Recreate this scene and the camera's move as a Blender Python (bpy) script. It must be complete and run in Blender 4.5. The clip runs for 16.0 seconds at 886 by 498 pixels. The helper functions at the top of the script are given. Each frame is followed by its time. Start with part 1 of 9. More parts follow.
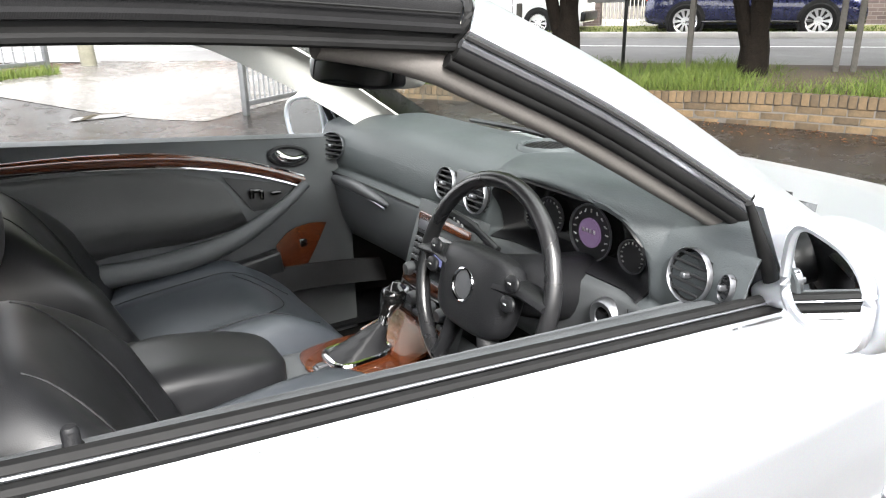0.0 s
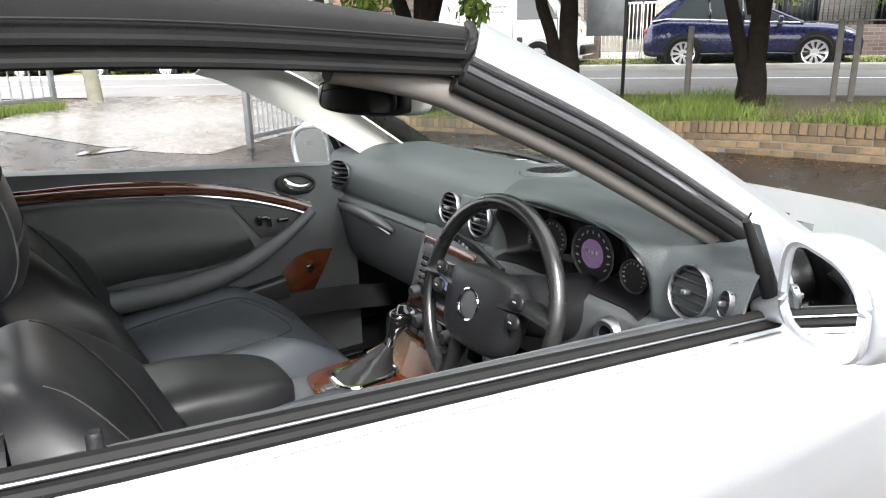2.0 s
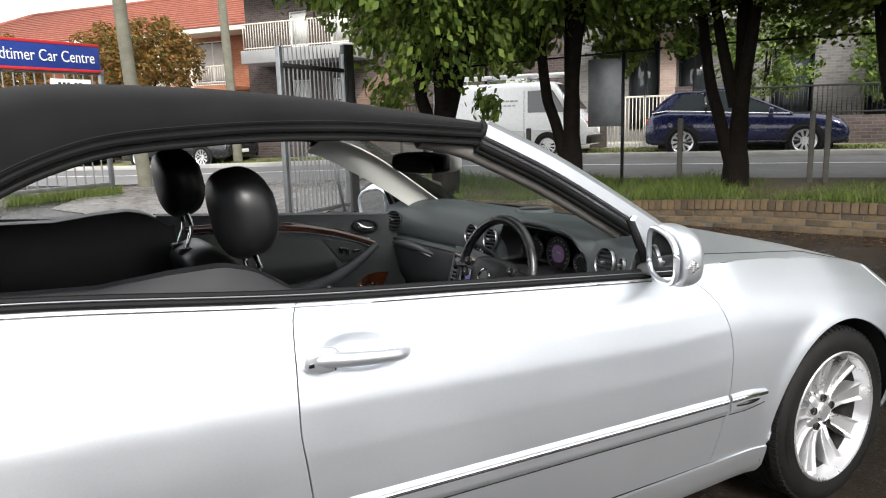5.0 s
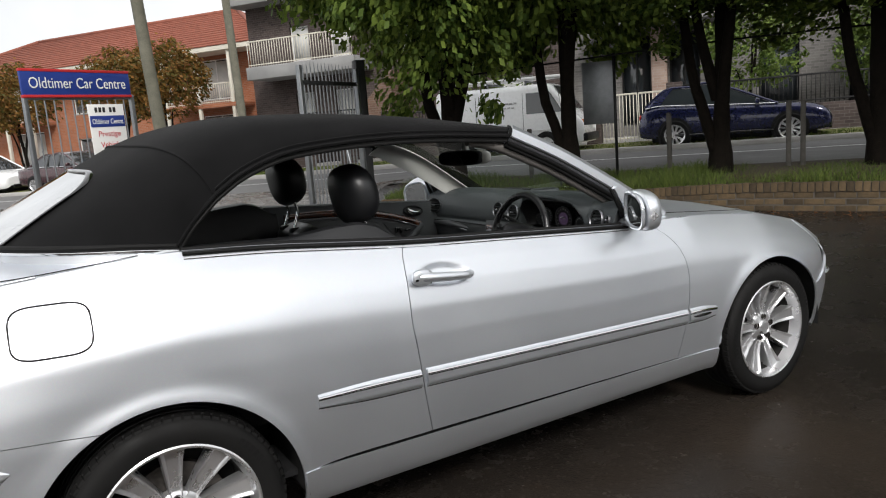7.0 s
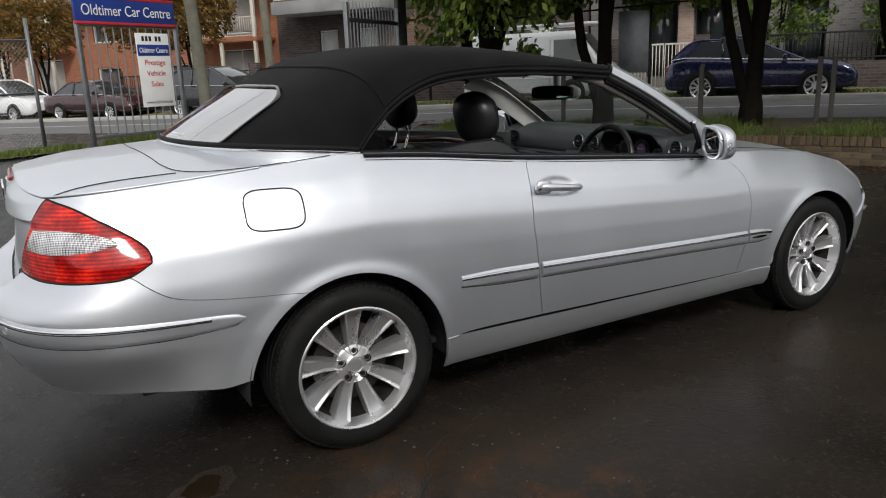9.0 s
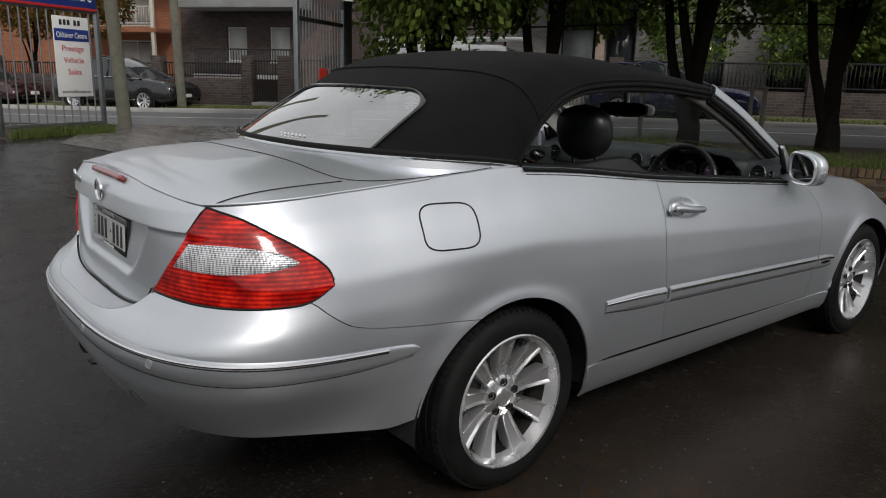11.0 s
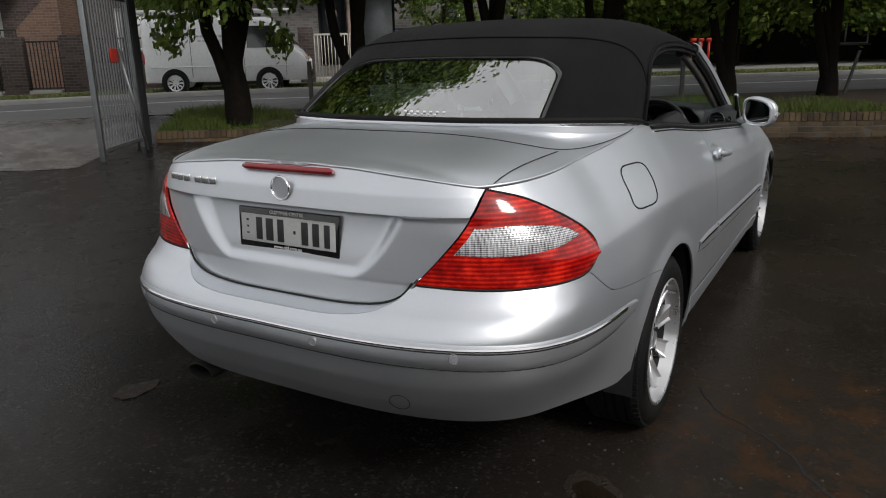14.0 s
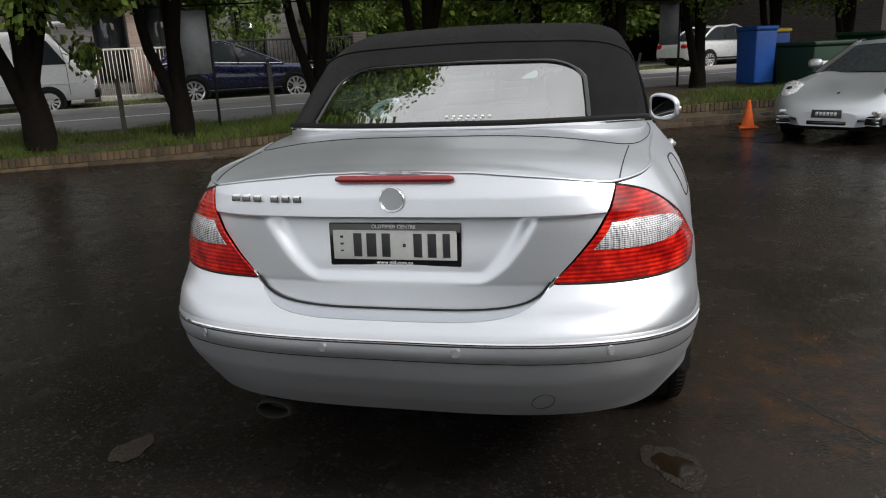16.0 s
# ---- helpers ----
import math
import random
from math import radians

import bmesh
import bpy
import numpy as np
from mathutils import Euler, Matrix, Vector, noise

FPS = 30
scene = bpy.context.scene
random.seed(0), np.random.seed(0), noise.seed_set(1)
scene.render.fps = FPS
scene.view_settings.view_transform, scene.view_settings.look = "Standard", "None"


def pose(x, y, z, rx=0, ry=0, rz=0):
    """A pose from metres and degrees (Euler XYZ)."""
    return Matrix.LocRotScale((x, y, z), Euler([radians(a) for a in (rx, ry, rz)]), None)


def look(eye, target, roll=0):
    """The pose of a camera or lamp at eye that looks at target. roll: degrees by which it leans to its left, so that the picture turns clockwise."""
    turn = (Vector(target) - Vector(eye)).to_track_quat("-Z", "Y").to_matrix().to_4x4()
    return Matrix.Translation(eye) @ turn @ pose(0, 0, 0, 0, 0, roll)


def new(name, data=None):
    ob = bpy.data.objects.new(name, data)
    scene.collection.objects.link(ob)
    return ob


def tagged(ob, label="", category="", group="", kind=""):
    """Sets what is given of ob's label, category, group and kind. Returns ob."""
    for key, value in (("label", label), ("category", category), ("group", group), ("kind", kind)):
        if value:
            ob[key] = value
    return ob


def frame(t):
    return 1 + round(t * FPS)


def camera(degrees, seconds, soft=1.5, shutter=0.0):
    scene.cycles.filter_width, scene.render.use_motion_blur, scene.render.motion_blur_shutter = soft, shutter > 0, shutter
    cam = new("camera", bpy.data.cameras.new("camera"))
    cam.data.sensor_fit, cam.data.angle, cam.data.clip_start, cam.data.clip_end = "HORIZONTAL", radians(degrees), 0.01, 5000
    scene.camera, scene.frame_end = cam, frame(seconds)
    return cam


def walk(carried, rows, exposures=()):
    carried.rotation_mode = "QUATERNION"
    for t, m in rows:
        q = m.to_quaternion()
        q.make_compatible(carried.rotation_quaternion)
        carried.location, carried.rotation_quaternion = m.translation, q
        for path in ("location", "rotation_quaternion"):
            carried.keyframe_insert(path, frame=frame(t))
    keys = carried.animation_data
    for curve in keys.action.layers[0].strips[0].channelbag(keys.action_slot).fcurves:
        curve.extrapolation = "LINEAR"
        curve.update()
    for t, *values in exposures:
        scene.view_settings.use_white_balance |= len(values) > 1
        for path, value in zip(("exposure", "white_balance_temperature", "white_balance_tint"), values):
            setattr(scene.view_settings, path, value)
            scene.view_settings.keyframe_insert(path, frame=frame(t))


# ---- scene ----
cam = camera(63.0, 16.0, soft=1.1)
PATH = [
    (0, (0.919, -1.35, 1.368), (1.921, 0.249, 0.705), -0.9),
    (0.5, (0.906, -1.37, 1.387), (1.91, 0.254, 0.791), -1.8),
    (1, (0.902, -1.387, 1.381), (1.856, 0.259, 0.764), -3.6),
    (1.5, (0.906, -1.366, 1.363), (1.871, 0.278, 0.755), -1.6),
    (2, (0.894, -1.377, 1.359), (1.907, 0.248, 0.78), -1.3),
    (2.5, (0.823, -1.403, 1.363), (1.851, 0.239, 0.865), 0.5),
    (3, (0.759, -1.448, 1.358), (1.887, 0.138, 0.901), 0.6),
    (3.5, (0.753, -1.64, 1.348), (1.782, 0.031, 0.96), 0.1),
    (4, (0.678, -1.835, 1.354), (1.567, -0.077, 1.007), -2.7),
    (4.5, (0.511, -2.017, 1.36), (1.498, -0.312, 1.015), -0.8),
    (7, (-0.29, -2.92, 1.381), (0.714, -1.222, 1.05), -4.4),
    (7.5, (-0.447, -3.08, 1.384), (0.453, -1.33, 1.03), -3.9),
    (8, (-0.623, -3.176, 1.373), (0.334, -1.456, 1.018), -0.1),
    (8.5, (-0.829, -3.233, 1.373), (0.103, -1.52, 0.929), -2.7),
    (9, (-0.956, -3.144, 1.357), (0.015, -1.461, 0.883), -2.1),
    (9.5, (-1.1, -2.96, 1.355), (-0.06, -1.302, 0.945), -1.8),
    (12, (-1.991, -2.119, 1.365), (-0.6, -0.779, 0.847), 0.1),
    (12.5, (-2.18, -1.966, 1.381), (-0.692, -0.733, 0.866), -2.2),
    (13, (-2.293, -1.778, 1.354), (-0.754, -0.615, 0.827), -1.2),
    (13.5, (-2.384, -1.565, 1.362), (-0.78, -0.473, 0.877), -3.6),
    (14, (-2.519, -1.398, 1.355), (-0.855, -0.423, 0.828), -1.3),
    (14.5, (-2.723, -1.239, 1.369), (-0.99, -0.412, 0.809), -2.8),
    (15, (-2.783, -1.017, 1.357), (-1.014, -0.234, 0.851), -1.6),
    (15.5, (-2.791, -0.795, 1.362), (-0.961, -0.177, 0.846), -2.8),
    (16, (-2.839, -0.567, 1.363), (-0.96, -0.119, 0.845), -2.7),
]
walk(cam, [(t, look(eye, target, roll)) for t, eye, target, roll in PATH], exposures=[(0.0, 3.4), (1.2, 3.25), (3.0, 3.05), (4.0, 2.65), (4.5, 2.3), (5.6, 1.7), (7.0, 1.1), (9.0, 0.75), (12.0, 0.22), (14.0, 0.44), (16.0, 0.88)])

# world and light: bright overcast sky, soft veiled sun behind the camera's side
world = bpy.data.worlds.new("overcast_sky")
scene.world = world
world.use_nodes = True
_nt = world.node_tree
_nt.nodes.clear()
_out = _nt.nodes.new("ShaderNodeOutputWorld")
_bg = _nt.nodes.new("ShaderNodeBackground")
_sky = _nt.nodes.new("ShaderNodeTexSky")
_sky.sky_type = "NISHITA"
_sky.sun_disc = False
_sky.sun_elevation = radians(38.5)
_sky.sun_rotation = radians(200)
_sky.air_density, _sky.dust_density, _sky.ozone_density = 1.0, 4.0, 0.6
# cloud cover: pulls the blue of the clear sky towards an even grey white
_co = _nt.nodes.new("ShaderNodeTexCoord")
_no = _nt.nodes.new("ShaderNodeTexNoise")
_no.inputs["Scale"].default_value = 2.2
_no.inputs["Detail"].default_value = 6
_ra = _nt.nodes.new("ShaderNodeMapRange")
_ra.inputs["From Min"].default_value, _ra.inputs["From Max"].default_value = 0.3, 0.75
_ra.inputs["To Min"].default_value, _ra.inputs["To Max"].default_value = 7.0, 12.5
_mx = _nt.nodes.new("ShaderNodeMix")
_mx.data_type = "RGBA"
_mx.inputs["Factor"].default_value = 0.82
_cc = _nt.nodes.new("ShaderNodeCombineColor")
_nt.links.new(_co.outputs["Generated"], _no.inputs["Vector"])
_nt.links.new(_no.outputs["Fac"], _ra.inputs["Value"])
for _k in ("Red", "Green", "Blue"):
    _nt.links.new(_ra.outputs["Result"], _cc.inputs[_k])
_nt.links.new(_sky.outputs["Color"], _mx.inputs["A"])
_nt.links.new(_cc.outputs["Color"], _mx.inputs["B"])
_nt.links.new(_mx.outputs["Result"], _bg.inputs["Color"])
_bg.inputs["Strength"].default_value = 0.064
_nt.links.new(_bg.outputs["Background"], _out.inputs["Surface"])

sun = new("sun", bpy.data.lights.new("sun", "SUN"))
sun.data.energy = 1.15
sun.data.angle = radians(14)
sun.data.color = (1.0, 0.98, 0.955)
sun.matrix_world = look((-3.2, -9.6, 8.2), (0, 0, 0))

# ---- materials ----
def material(name):
    m = bpy.data.materials.new(name)
    m.use_nodes = True
    nt = m.node_tree
    return m, nt, nt.nodes["Principled BSDF"]


def setp(b, **kw):
    for k, v in kw.items():
        b.inputs[k.replace("_", " ")].default_value = v


def node(nt, kind, **inputs):
    n = nt.nodes.new(kind)
    for k, v in inputs.items():
        n.inputs[k].default_value = v
    return n


def coords(nt, scale=(1, 1, 1), kind="Object"):
    c = nt.nodes.new("ShaderNodeTexCoord")
    mp = nt.nodes.new("ShaderNodeMapping")
    mp.inputs["Scale"].default_value = scale
    nt.links.new(c.outputs[kind], mp.inputs["Vector"])
    return mp.outputs["Vector"]


def ramp(nt, src, stops):
    r = nt.nodes.new("ShaderNodeValToRGB")
    el = r.color_ramp.elements
    while len(el) < len(stops):
        el.new(0.5)
    for e, (p, c) in zip(el, stops):
        e.position = p
        e.color = (*c, 1) if len(c) == 3 else c
    nt.links.new(src, r.inputs["Fac"])
    return r.outputs["Color"]


def mixc(nt, fac, a, b, mode="MIX"):
    n = nt.nodes.new("ShaderNodeMix")
    n.data_type, n.blend_type = "RGBA", mode
    for sock, v in (("Factor", fac), ("A", a), ("B", b)):
        if isinstance(v, (int, float)):
            n.inputs[sock].default_value = v
        elif isinstance(v, tuple):
            n.inputs[sock].default_value = (*v, 1)
        else:
            nt.links.new(v, n.inputs[sock])
    return n.outputs["Result"]


def noise_tex(nt, vec, scale, detail=4, rough=0.55, out="Fac"):
    n = node(nt, "ShaderNodeTexNoise", Scale=scale, Detail=detail, Roughness=rough)
    nt.links.new(vec, n.inputs["Vector"])
    return n.outputs[out]


def bump(nt, b, height, strength=0.2, dist=0.01):
    n = node(nt, "ShaderNodeBump", Strength=strength, Distance=dist)
    nt.links.new(height, n.inputs["Height"])
    nt.links.new(n.outputs["Normal"], b.inputs["Normal"])
    return n


def span(nt, src, lo, hi, a=0.0, z=1.0):
    n = nt.nodes.new("ShaderNodeMapRange")
    n.inputs["From Min"].default_value, n.inputs["From Max"].default_value = lo, hi
    n.inputs["To Min"].default_value, n.inputs["To Max"].default_value = z if lo > hi else a, a if lo > hi else z
    if lo > hi:
        n.inputs["From Min"].default_value, n.inputs["From Max"].default_value = hi, lo
    nt.links.new(src, n.inputs["Value"])
    return n.outputs["Result"]


def varied(name, dark, light, scale=6.0, rough=(0.5, 0.7), metal=0.0, fine=80.0, relief=0.1, coat=0.0, spec=0.3, dist=0.004):
    """A surface whose colour wanders between two tones, with fine grain in the relief."""
    m, nt, b = material(name)
    v = coords(nt)
    big = noise_tex(nt, v, scale)
    small = noise_tex(nt, v, fine, 3)
    both = mixc(nt, 0.35, big, small)
    nt.links.new(ramp(nt, both, [(0.3, dark), (0.7, light)]), b.inputs["Base Color"])
    nt.links.new(span(nt, big, 0.3, 0.7, rough[0], rough[1]), b.inputs["Roughness"])
    setp(b, Metallic=metal, Coat_Weight=coat, Specular_IOR_Level=spec)
    if relief:
        bump(nt, b, small, relief, dist)
    return m


def silver_paint():
    m, nt, b = material("silver_paint")
    v = coords(nt)
    fl = node(nt, "ShaderNodeTexVoronoi", Scale=900.0)
    nt.links.new(v, fl.inputs["Vector"])
    dust = noise_tex(nt, v, 3.0, 5)
    col = mixc(nt, 0.12, ramp(nt, dust, [(0.3, (0.64, 0.665, 0.705)), (0.75, (0.69, 0.715, 0.75))]), fl.outputs["Color"], "OVERLAY")
    nt.links.new(col, b.inputs["Base Color"])
    nt.links.new(span(nt, dust, 0.3, 0.7, 0.37, 0.43), b.inputs["Roughness"])
    setp(b, Metallic=0.88, Coat_Weight=0.32, Coat_Roughness=0.03)
    return m


def plain(name, color, rough=0.4, metal=0.0, coat=0.0, **kw):
    m, nt, b = material(name)
    setp(b, Base_Color=(*color, 1), Roughness=rough, Metallic=metal, Coat_Weight=coat, **kw)
    v = coords(nt)
    n = noise_tex(nt, v, 14.0, 4)
    nt.links.new(span(nt, n, 0.25, 0.75, max(0.02, rough * 0.8), min(1, rough * 1.2)), b.inputs["Roughness"])
    return m


def clear_glass(name, tint, rough=0.0, gloss=0.09):
    """A thin pane: mostly see-through, with a mirror reflection that grows at grazing angles."""
    m, nt, b = material(name)
    nt.nodes.remove(b)
    t = node(nt, "ShaderNodeBsdfTransparent")
    t.inputs["Color"].default_value = (*tint, 1)
    g = node(nt, "ShaderNodeBsdfGlossy", Roughness=rough)
    fr = node(nt, "ShaderNodeLayerWeight", Blend=0.5)
    pw = nt.nodes.new("ShaderNodeMath")
    pw.operation = "POWER"
    pw.inputs[1].default_value = 5.0
    nt.links.new(fr.outputs["Facing"], pw.inputs[0])
    mx = nt.nodes.new("ShaderNodeMixShader")
    k = nt.nodes.new("ShaderNodeMath")
    k.operation = "MULTIPLY_ADD"
    k.inputs[1].default_value, k.inputs[2].default_value = 0.9, gloss
    nt.links.new(pw.outputs["Value"], k.inputs[0])
    nt.links.new(k.outputs["Value"], mx.inputs["Fac"])
    nt.links.new(t.outputs["BSDF"], mx.inputs[1])
    nt.links.new(g.outputs["BSDF"], mx.inputs[2])
    nt.links.new(mx.outputs["Shader"], nt.nodes["Material Output"].inputs["Surface"])
    return m


def leather(name, color, crease=0.25):
    m, nt, b = material(name)
    v = coords(nt)
    vo = node(nt, "ShaderNodeTexVoronoi", Scale=650.0)
    nt.links.new(v, vo.inputs["Vector"])
    folds = noise_tex(nt, v, 9.0, 5)
    wear = noise_tex(nt, v, 3.5, 6)
    dark = tuple(c * 0.75 for c in color)
    lite = tuple(c * 1.45 + 0.004 for c in color)
    nt.links.new(ramp(nt, wear, [(0.3, dark), (0.75, lite)]), b.inputs["Base Color"])
    nt.links.new(span(nt, wear, 0.3, 0.7, 0.34, 0.46), b.inputs["Roughness"])
    mixh = mixc(nt, 0.35, vo.outputs["Distance"], folds)
    bump(nt, b, mixh, crease * 0.45, 0.002)
    return m


def burl(name):
    m, nt, b = material(name)
    v = coords(nt, (1, 1, 1))
    warp = noise_tex(nt, v, 22.0, 6, 0.7, "Color")
    w = node(nt, "ShaderNodeTexWave", Scale=16.0, Distortion=14.0, Detail=5.0)
    w.inputs["Detail Scale"].default_value = 2.2
    nt.links.new(warp, w.inputs["Vector"])
    nt.links.new(ramp(nt, w.outputs["Fac"], [(0.0, (0.010, 0.002, 0.001)), (0.45, (0.045, 0.011, 0.0035)), (1.0, (0.135, 0.036, 0.010))]), b.inputs["Base Color"])
    setp(b, Roughness=0.22, Coat_Weight=1.0, Coat_Roughness=0.03)
    return m


def fabric_roof():
    m, nt, b = material("roof_fabric")
    v = coords(nt)
    wx = node(nt, "ShaderNodeTexWave", Scale=260.0, Distortion=0.6)
    nt.links.new(v, wx.inputs["Vector"])
    dust = noise_tex(nt, v, 5.0, 6)
    nt.links.new(ramp(nt, dust, [(0.25, (0.004, 0.004, 0.0043)), (0.8, (0.010, 0.010, 0.0105))]), b.inputs["Base Color"])
    setp(b, Roughness=0.95, Sheen_Weight=0.03, Sheen_Roughness=0.5, Specular_IOR_Level=0.12)
    bump(nt, b, wx.outputs["Fac"], 0.25, 0.002)
    return m


def lens_red():
    m, nt, b = material("red_lens")
    v = coords(nt)
    w = node(nt, "ShaderNodeTexWave", Scale=27.0, Distortion=0.0)
    w.bands_direction = "Z"
    nt.links.new(v, w.inputs["Vector"])
    n = noise_tex(nt, v, 14.0, 5, 0.65)
    h = mixc(nt, 0.85, w.outputs["Fac"], n)
    nt.links.new(ramp(nt, h, [(0.30, (0.11, 0.001, 0.001)), (0.50, (0.38, 0.004, 0.003)), (0.68, (0.88, 0.030, 0.010))]), b.inputs["Base Color"])
    setp(b, Roughness=0.25, Specular_IOR_Level=0.2, Coat_Weight=0.7, Coat_Roughness=0.02)
    bump(nt, b, w.outputs["Fac"], 0.06, 0.0015)
    return m


def lens_clear():
    m, nt, b = material("clear_lens")
    v = coords(nt)
    hs = []
    for way, sc in (("Y", 44.0), ("Z", 60.0), ("X", 44.0)):
        w = node(nt, "ShaderNodeTexWave", Scale=sc, Distortion=0.4)
        w.bands_direction = way
        nt.links.new(v, w.inputs["Vector"])
        hs.append(w.outputs["Fac"])
    grid = mixc(nt, 0.5, mixc(nt, 0.5, hs[0], hs[2]), hs[1])
    patchy = noise_tex(nt, v, 26.0, 4, 0.6)
    nt.links.new(ramp(nt, mixc(nt, 0.55, grid, patchy), [(0.32, (0.06, 0.06, 0.065)), (0.5, (0.45, 0.45, 0.46)), (0.66, (0.90, 0.90, 0.92))]), b.inputs["Base Color"])
    setp(b, Roughness=0.14, Metallic=0.3, Coat_Weight=1.0)
    bump(nt, b, grid, 0.35, 0.002)
    return m


M = {}
M["paint"] = silver_paint()
M["fabric"] = fabric_roof()
M["rubber"] = varied("black_rubber", (0.004, 0.004, 0.004), (0.009, 0.009, 0.009), 9, (0.55, 0.75), spec=0.18)
M["silver_trim"] = plain("satin_silver", (0.22, 0.225, 0.24), 0.36, 0.9)
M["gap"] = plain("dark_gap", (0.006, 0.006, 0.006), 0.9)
M["tyre"] = varied("tyre_rubber", (0.0045, 0.0045, 0.0045), (0.010, 0.0097, 0.0094), 14, (0.5, 0.8), fine=160, spec=0.2)
M["chrome"] = plain("chrome", (0.82, 0.82, 0.83), 0.07, 1.0)
# dull metal, dark enough to carry the shade behind the spokes
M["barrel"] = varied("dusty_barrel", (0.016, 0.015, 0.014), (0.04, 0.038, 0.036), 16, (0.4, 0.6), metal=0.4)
# the pale pillar lining again, its colour lowered to stand for shade
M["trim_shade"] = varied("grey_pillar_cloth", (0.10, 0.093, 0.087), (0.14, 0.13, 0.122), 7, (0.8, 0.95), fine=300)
M["sensor"] = plain("sensor_paint", (0.36, 0.37, 0.385), 0.5, 0.5)
M["alloy"] = plain("alloy_paint", (0.66, 0.66, 0.67), 0.30, 0.85, coat=0.4)
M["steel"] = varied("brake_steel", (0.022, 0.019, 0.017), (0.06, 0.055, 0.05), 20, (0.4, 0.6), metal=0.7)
M["plastic"] = varied("black_plastic", (0.007, 0.0072, 0.008), (0.012, 0.0123, 0.0135), 8, (0.36, 0.48), fine=300, relief=0.2, spec=0.32)
M["dash"] = varied("soft_dash", (0.040, 0.0465, 0.049), (0.060, 0.067, 0.070), 5, (0.42, 0.55), fine=380, relief=0.3)
M["dash_low"] = varied("lower_dash", (0.056, 0.060, 0.063), (0.086, 0.091, 0.095), 5, (0.45, 0.58), fine=380, relief=0.25)
M["gloss"] = plain("gloss_black", (0.006, 0.006, 0.006), 0.08, coat=0.5)
M["leather"] = leather("black_leather", (0.0075, 0.0078, 0.0088))
M["leather_soft"] = leather("creased_leather", (0.028, 0.029, 0.0295), 1.8)
M["leather_blue"] = leather("worn_seat_leather", (0.036, 0.041, 0.048), 0.3)
M["wheel_leather"] = varied("polished_leather", (0.010, 0.010, 0.011), (0.018, 0.018, 0.019), 6, (0.22, 0.34), fine=400, relief=0.1, spec=0.55)
M["wood"] = burl("burl_wood")
M["carpet"] = varied("dark_carpet", (0.010, 0.010, 0.0108), (0.021, 0.021, 0.022), 12, (0.85, 0.95), fine=500, relief=0.6)
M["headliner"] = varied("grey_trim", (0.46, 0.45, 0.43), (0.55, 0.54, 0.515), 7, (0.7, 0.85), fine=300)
M["glass"] = clear_glass("window_glass", (0.90, 0.93, 0.91), 0.0, 0.07)
M["glass_dark"] = clear_glass("tinted_glass", (0.42, 0.58, 0.57), 0.0, 0.58)
M["mirror"] = plain("mirror_glass", (0.8, 0.82, 0.82), 0.015, 1.0)
M["lens_red"] = lens_red()
M["lens_clear"] = lens_clear()
M["lens_deep"] = plain("deep_red_lens", (0.22, 0.006, 0.008), 0.2, coat=0.6)
M["red_plastic"] = plain("red_plastic", (0.5, 0.03, 0.015), 0.35)
M["white"] = varied("white_paint", (0.70, 0.70, 0.69), (0.8, 0.8, 0.79), 3, (0.3, 0.45), relief=0.03)
M["ink"] = plain("dark_ink", (0.02, 0.02, 0.022), 0.5)
M["ink_grey"] = plain("grey_ink", (0.5, 0.5, 0.5), 0.5)


# ---- shapes ----
def lerp(a, b, t):
    if isinstance(a, tuple):
        a, b = np.array(a, float), np.array(b, float)
    return a + (b - a) * t


def smooth01(lo, hi, v):
    t = min(1.0, max(0.0, (v - lo) / (hi - lo)))
    return t * t * (3 - 2 * t)


def table(rows):
    xs, ys = [r[0] for r in rows], [r[1] for r in rows]
    return lambda v: float(np.interp(v, xs, ys))


def crom(points, n, closed=False):
    """A smooth line through points, as n places evenly spaced along it."""
    p = [np.array(q, float) for q in points]
    if closed:
        p = p + [p[0]]
    ext = [p[-2] if closed else 2 * p[0] - p[1]] + p + [p[1] if closed else 2 * p[-1] - p[-2]]
    fine = []
    for i in range(1, len(ext) - 2):
        a, b, c, d = ext[i - 1 : i + 3]
        for k in range(16):
            t = k / 16
            fine.append(0.5 * (2 * b + (c - a) * t + (2 * a - 5 * b + 4 * c - d) * t * t + (3 * b - a - 3 * c + d) * t ** 3))
    fine.append(p[-1])
    fine = np.array(fine)
    run = np.r_[0, np.cumsum(np.linalg.norm(np.diff(fine, axis=0), axis=1))]
    at = np.linspace(0, run[-1], n + 1 if closed else n)
    if closed:
        at = at[:-1]
    return np.stack([np.interp(at, run, fine[:, k]) for k in range(fine.shape[1])], 1)


def polyl(points, n):
    """n places evenly spaced along straight pieces."""
    p = np.array(points, float)
    run = np.r_[0, np.cumsum(np.linalg.norm(np.diff(p, axis=0), axis=1))]
    at = np.linspace(0, run[-1], n)
    return np.stack([np.interp(at, run, p[:, k]) for k in range(p.shape[1])], 1)


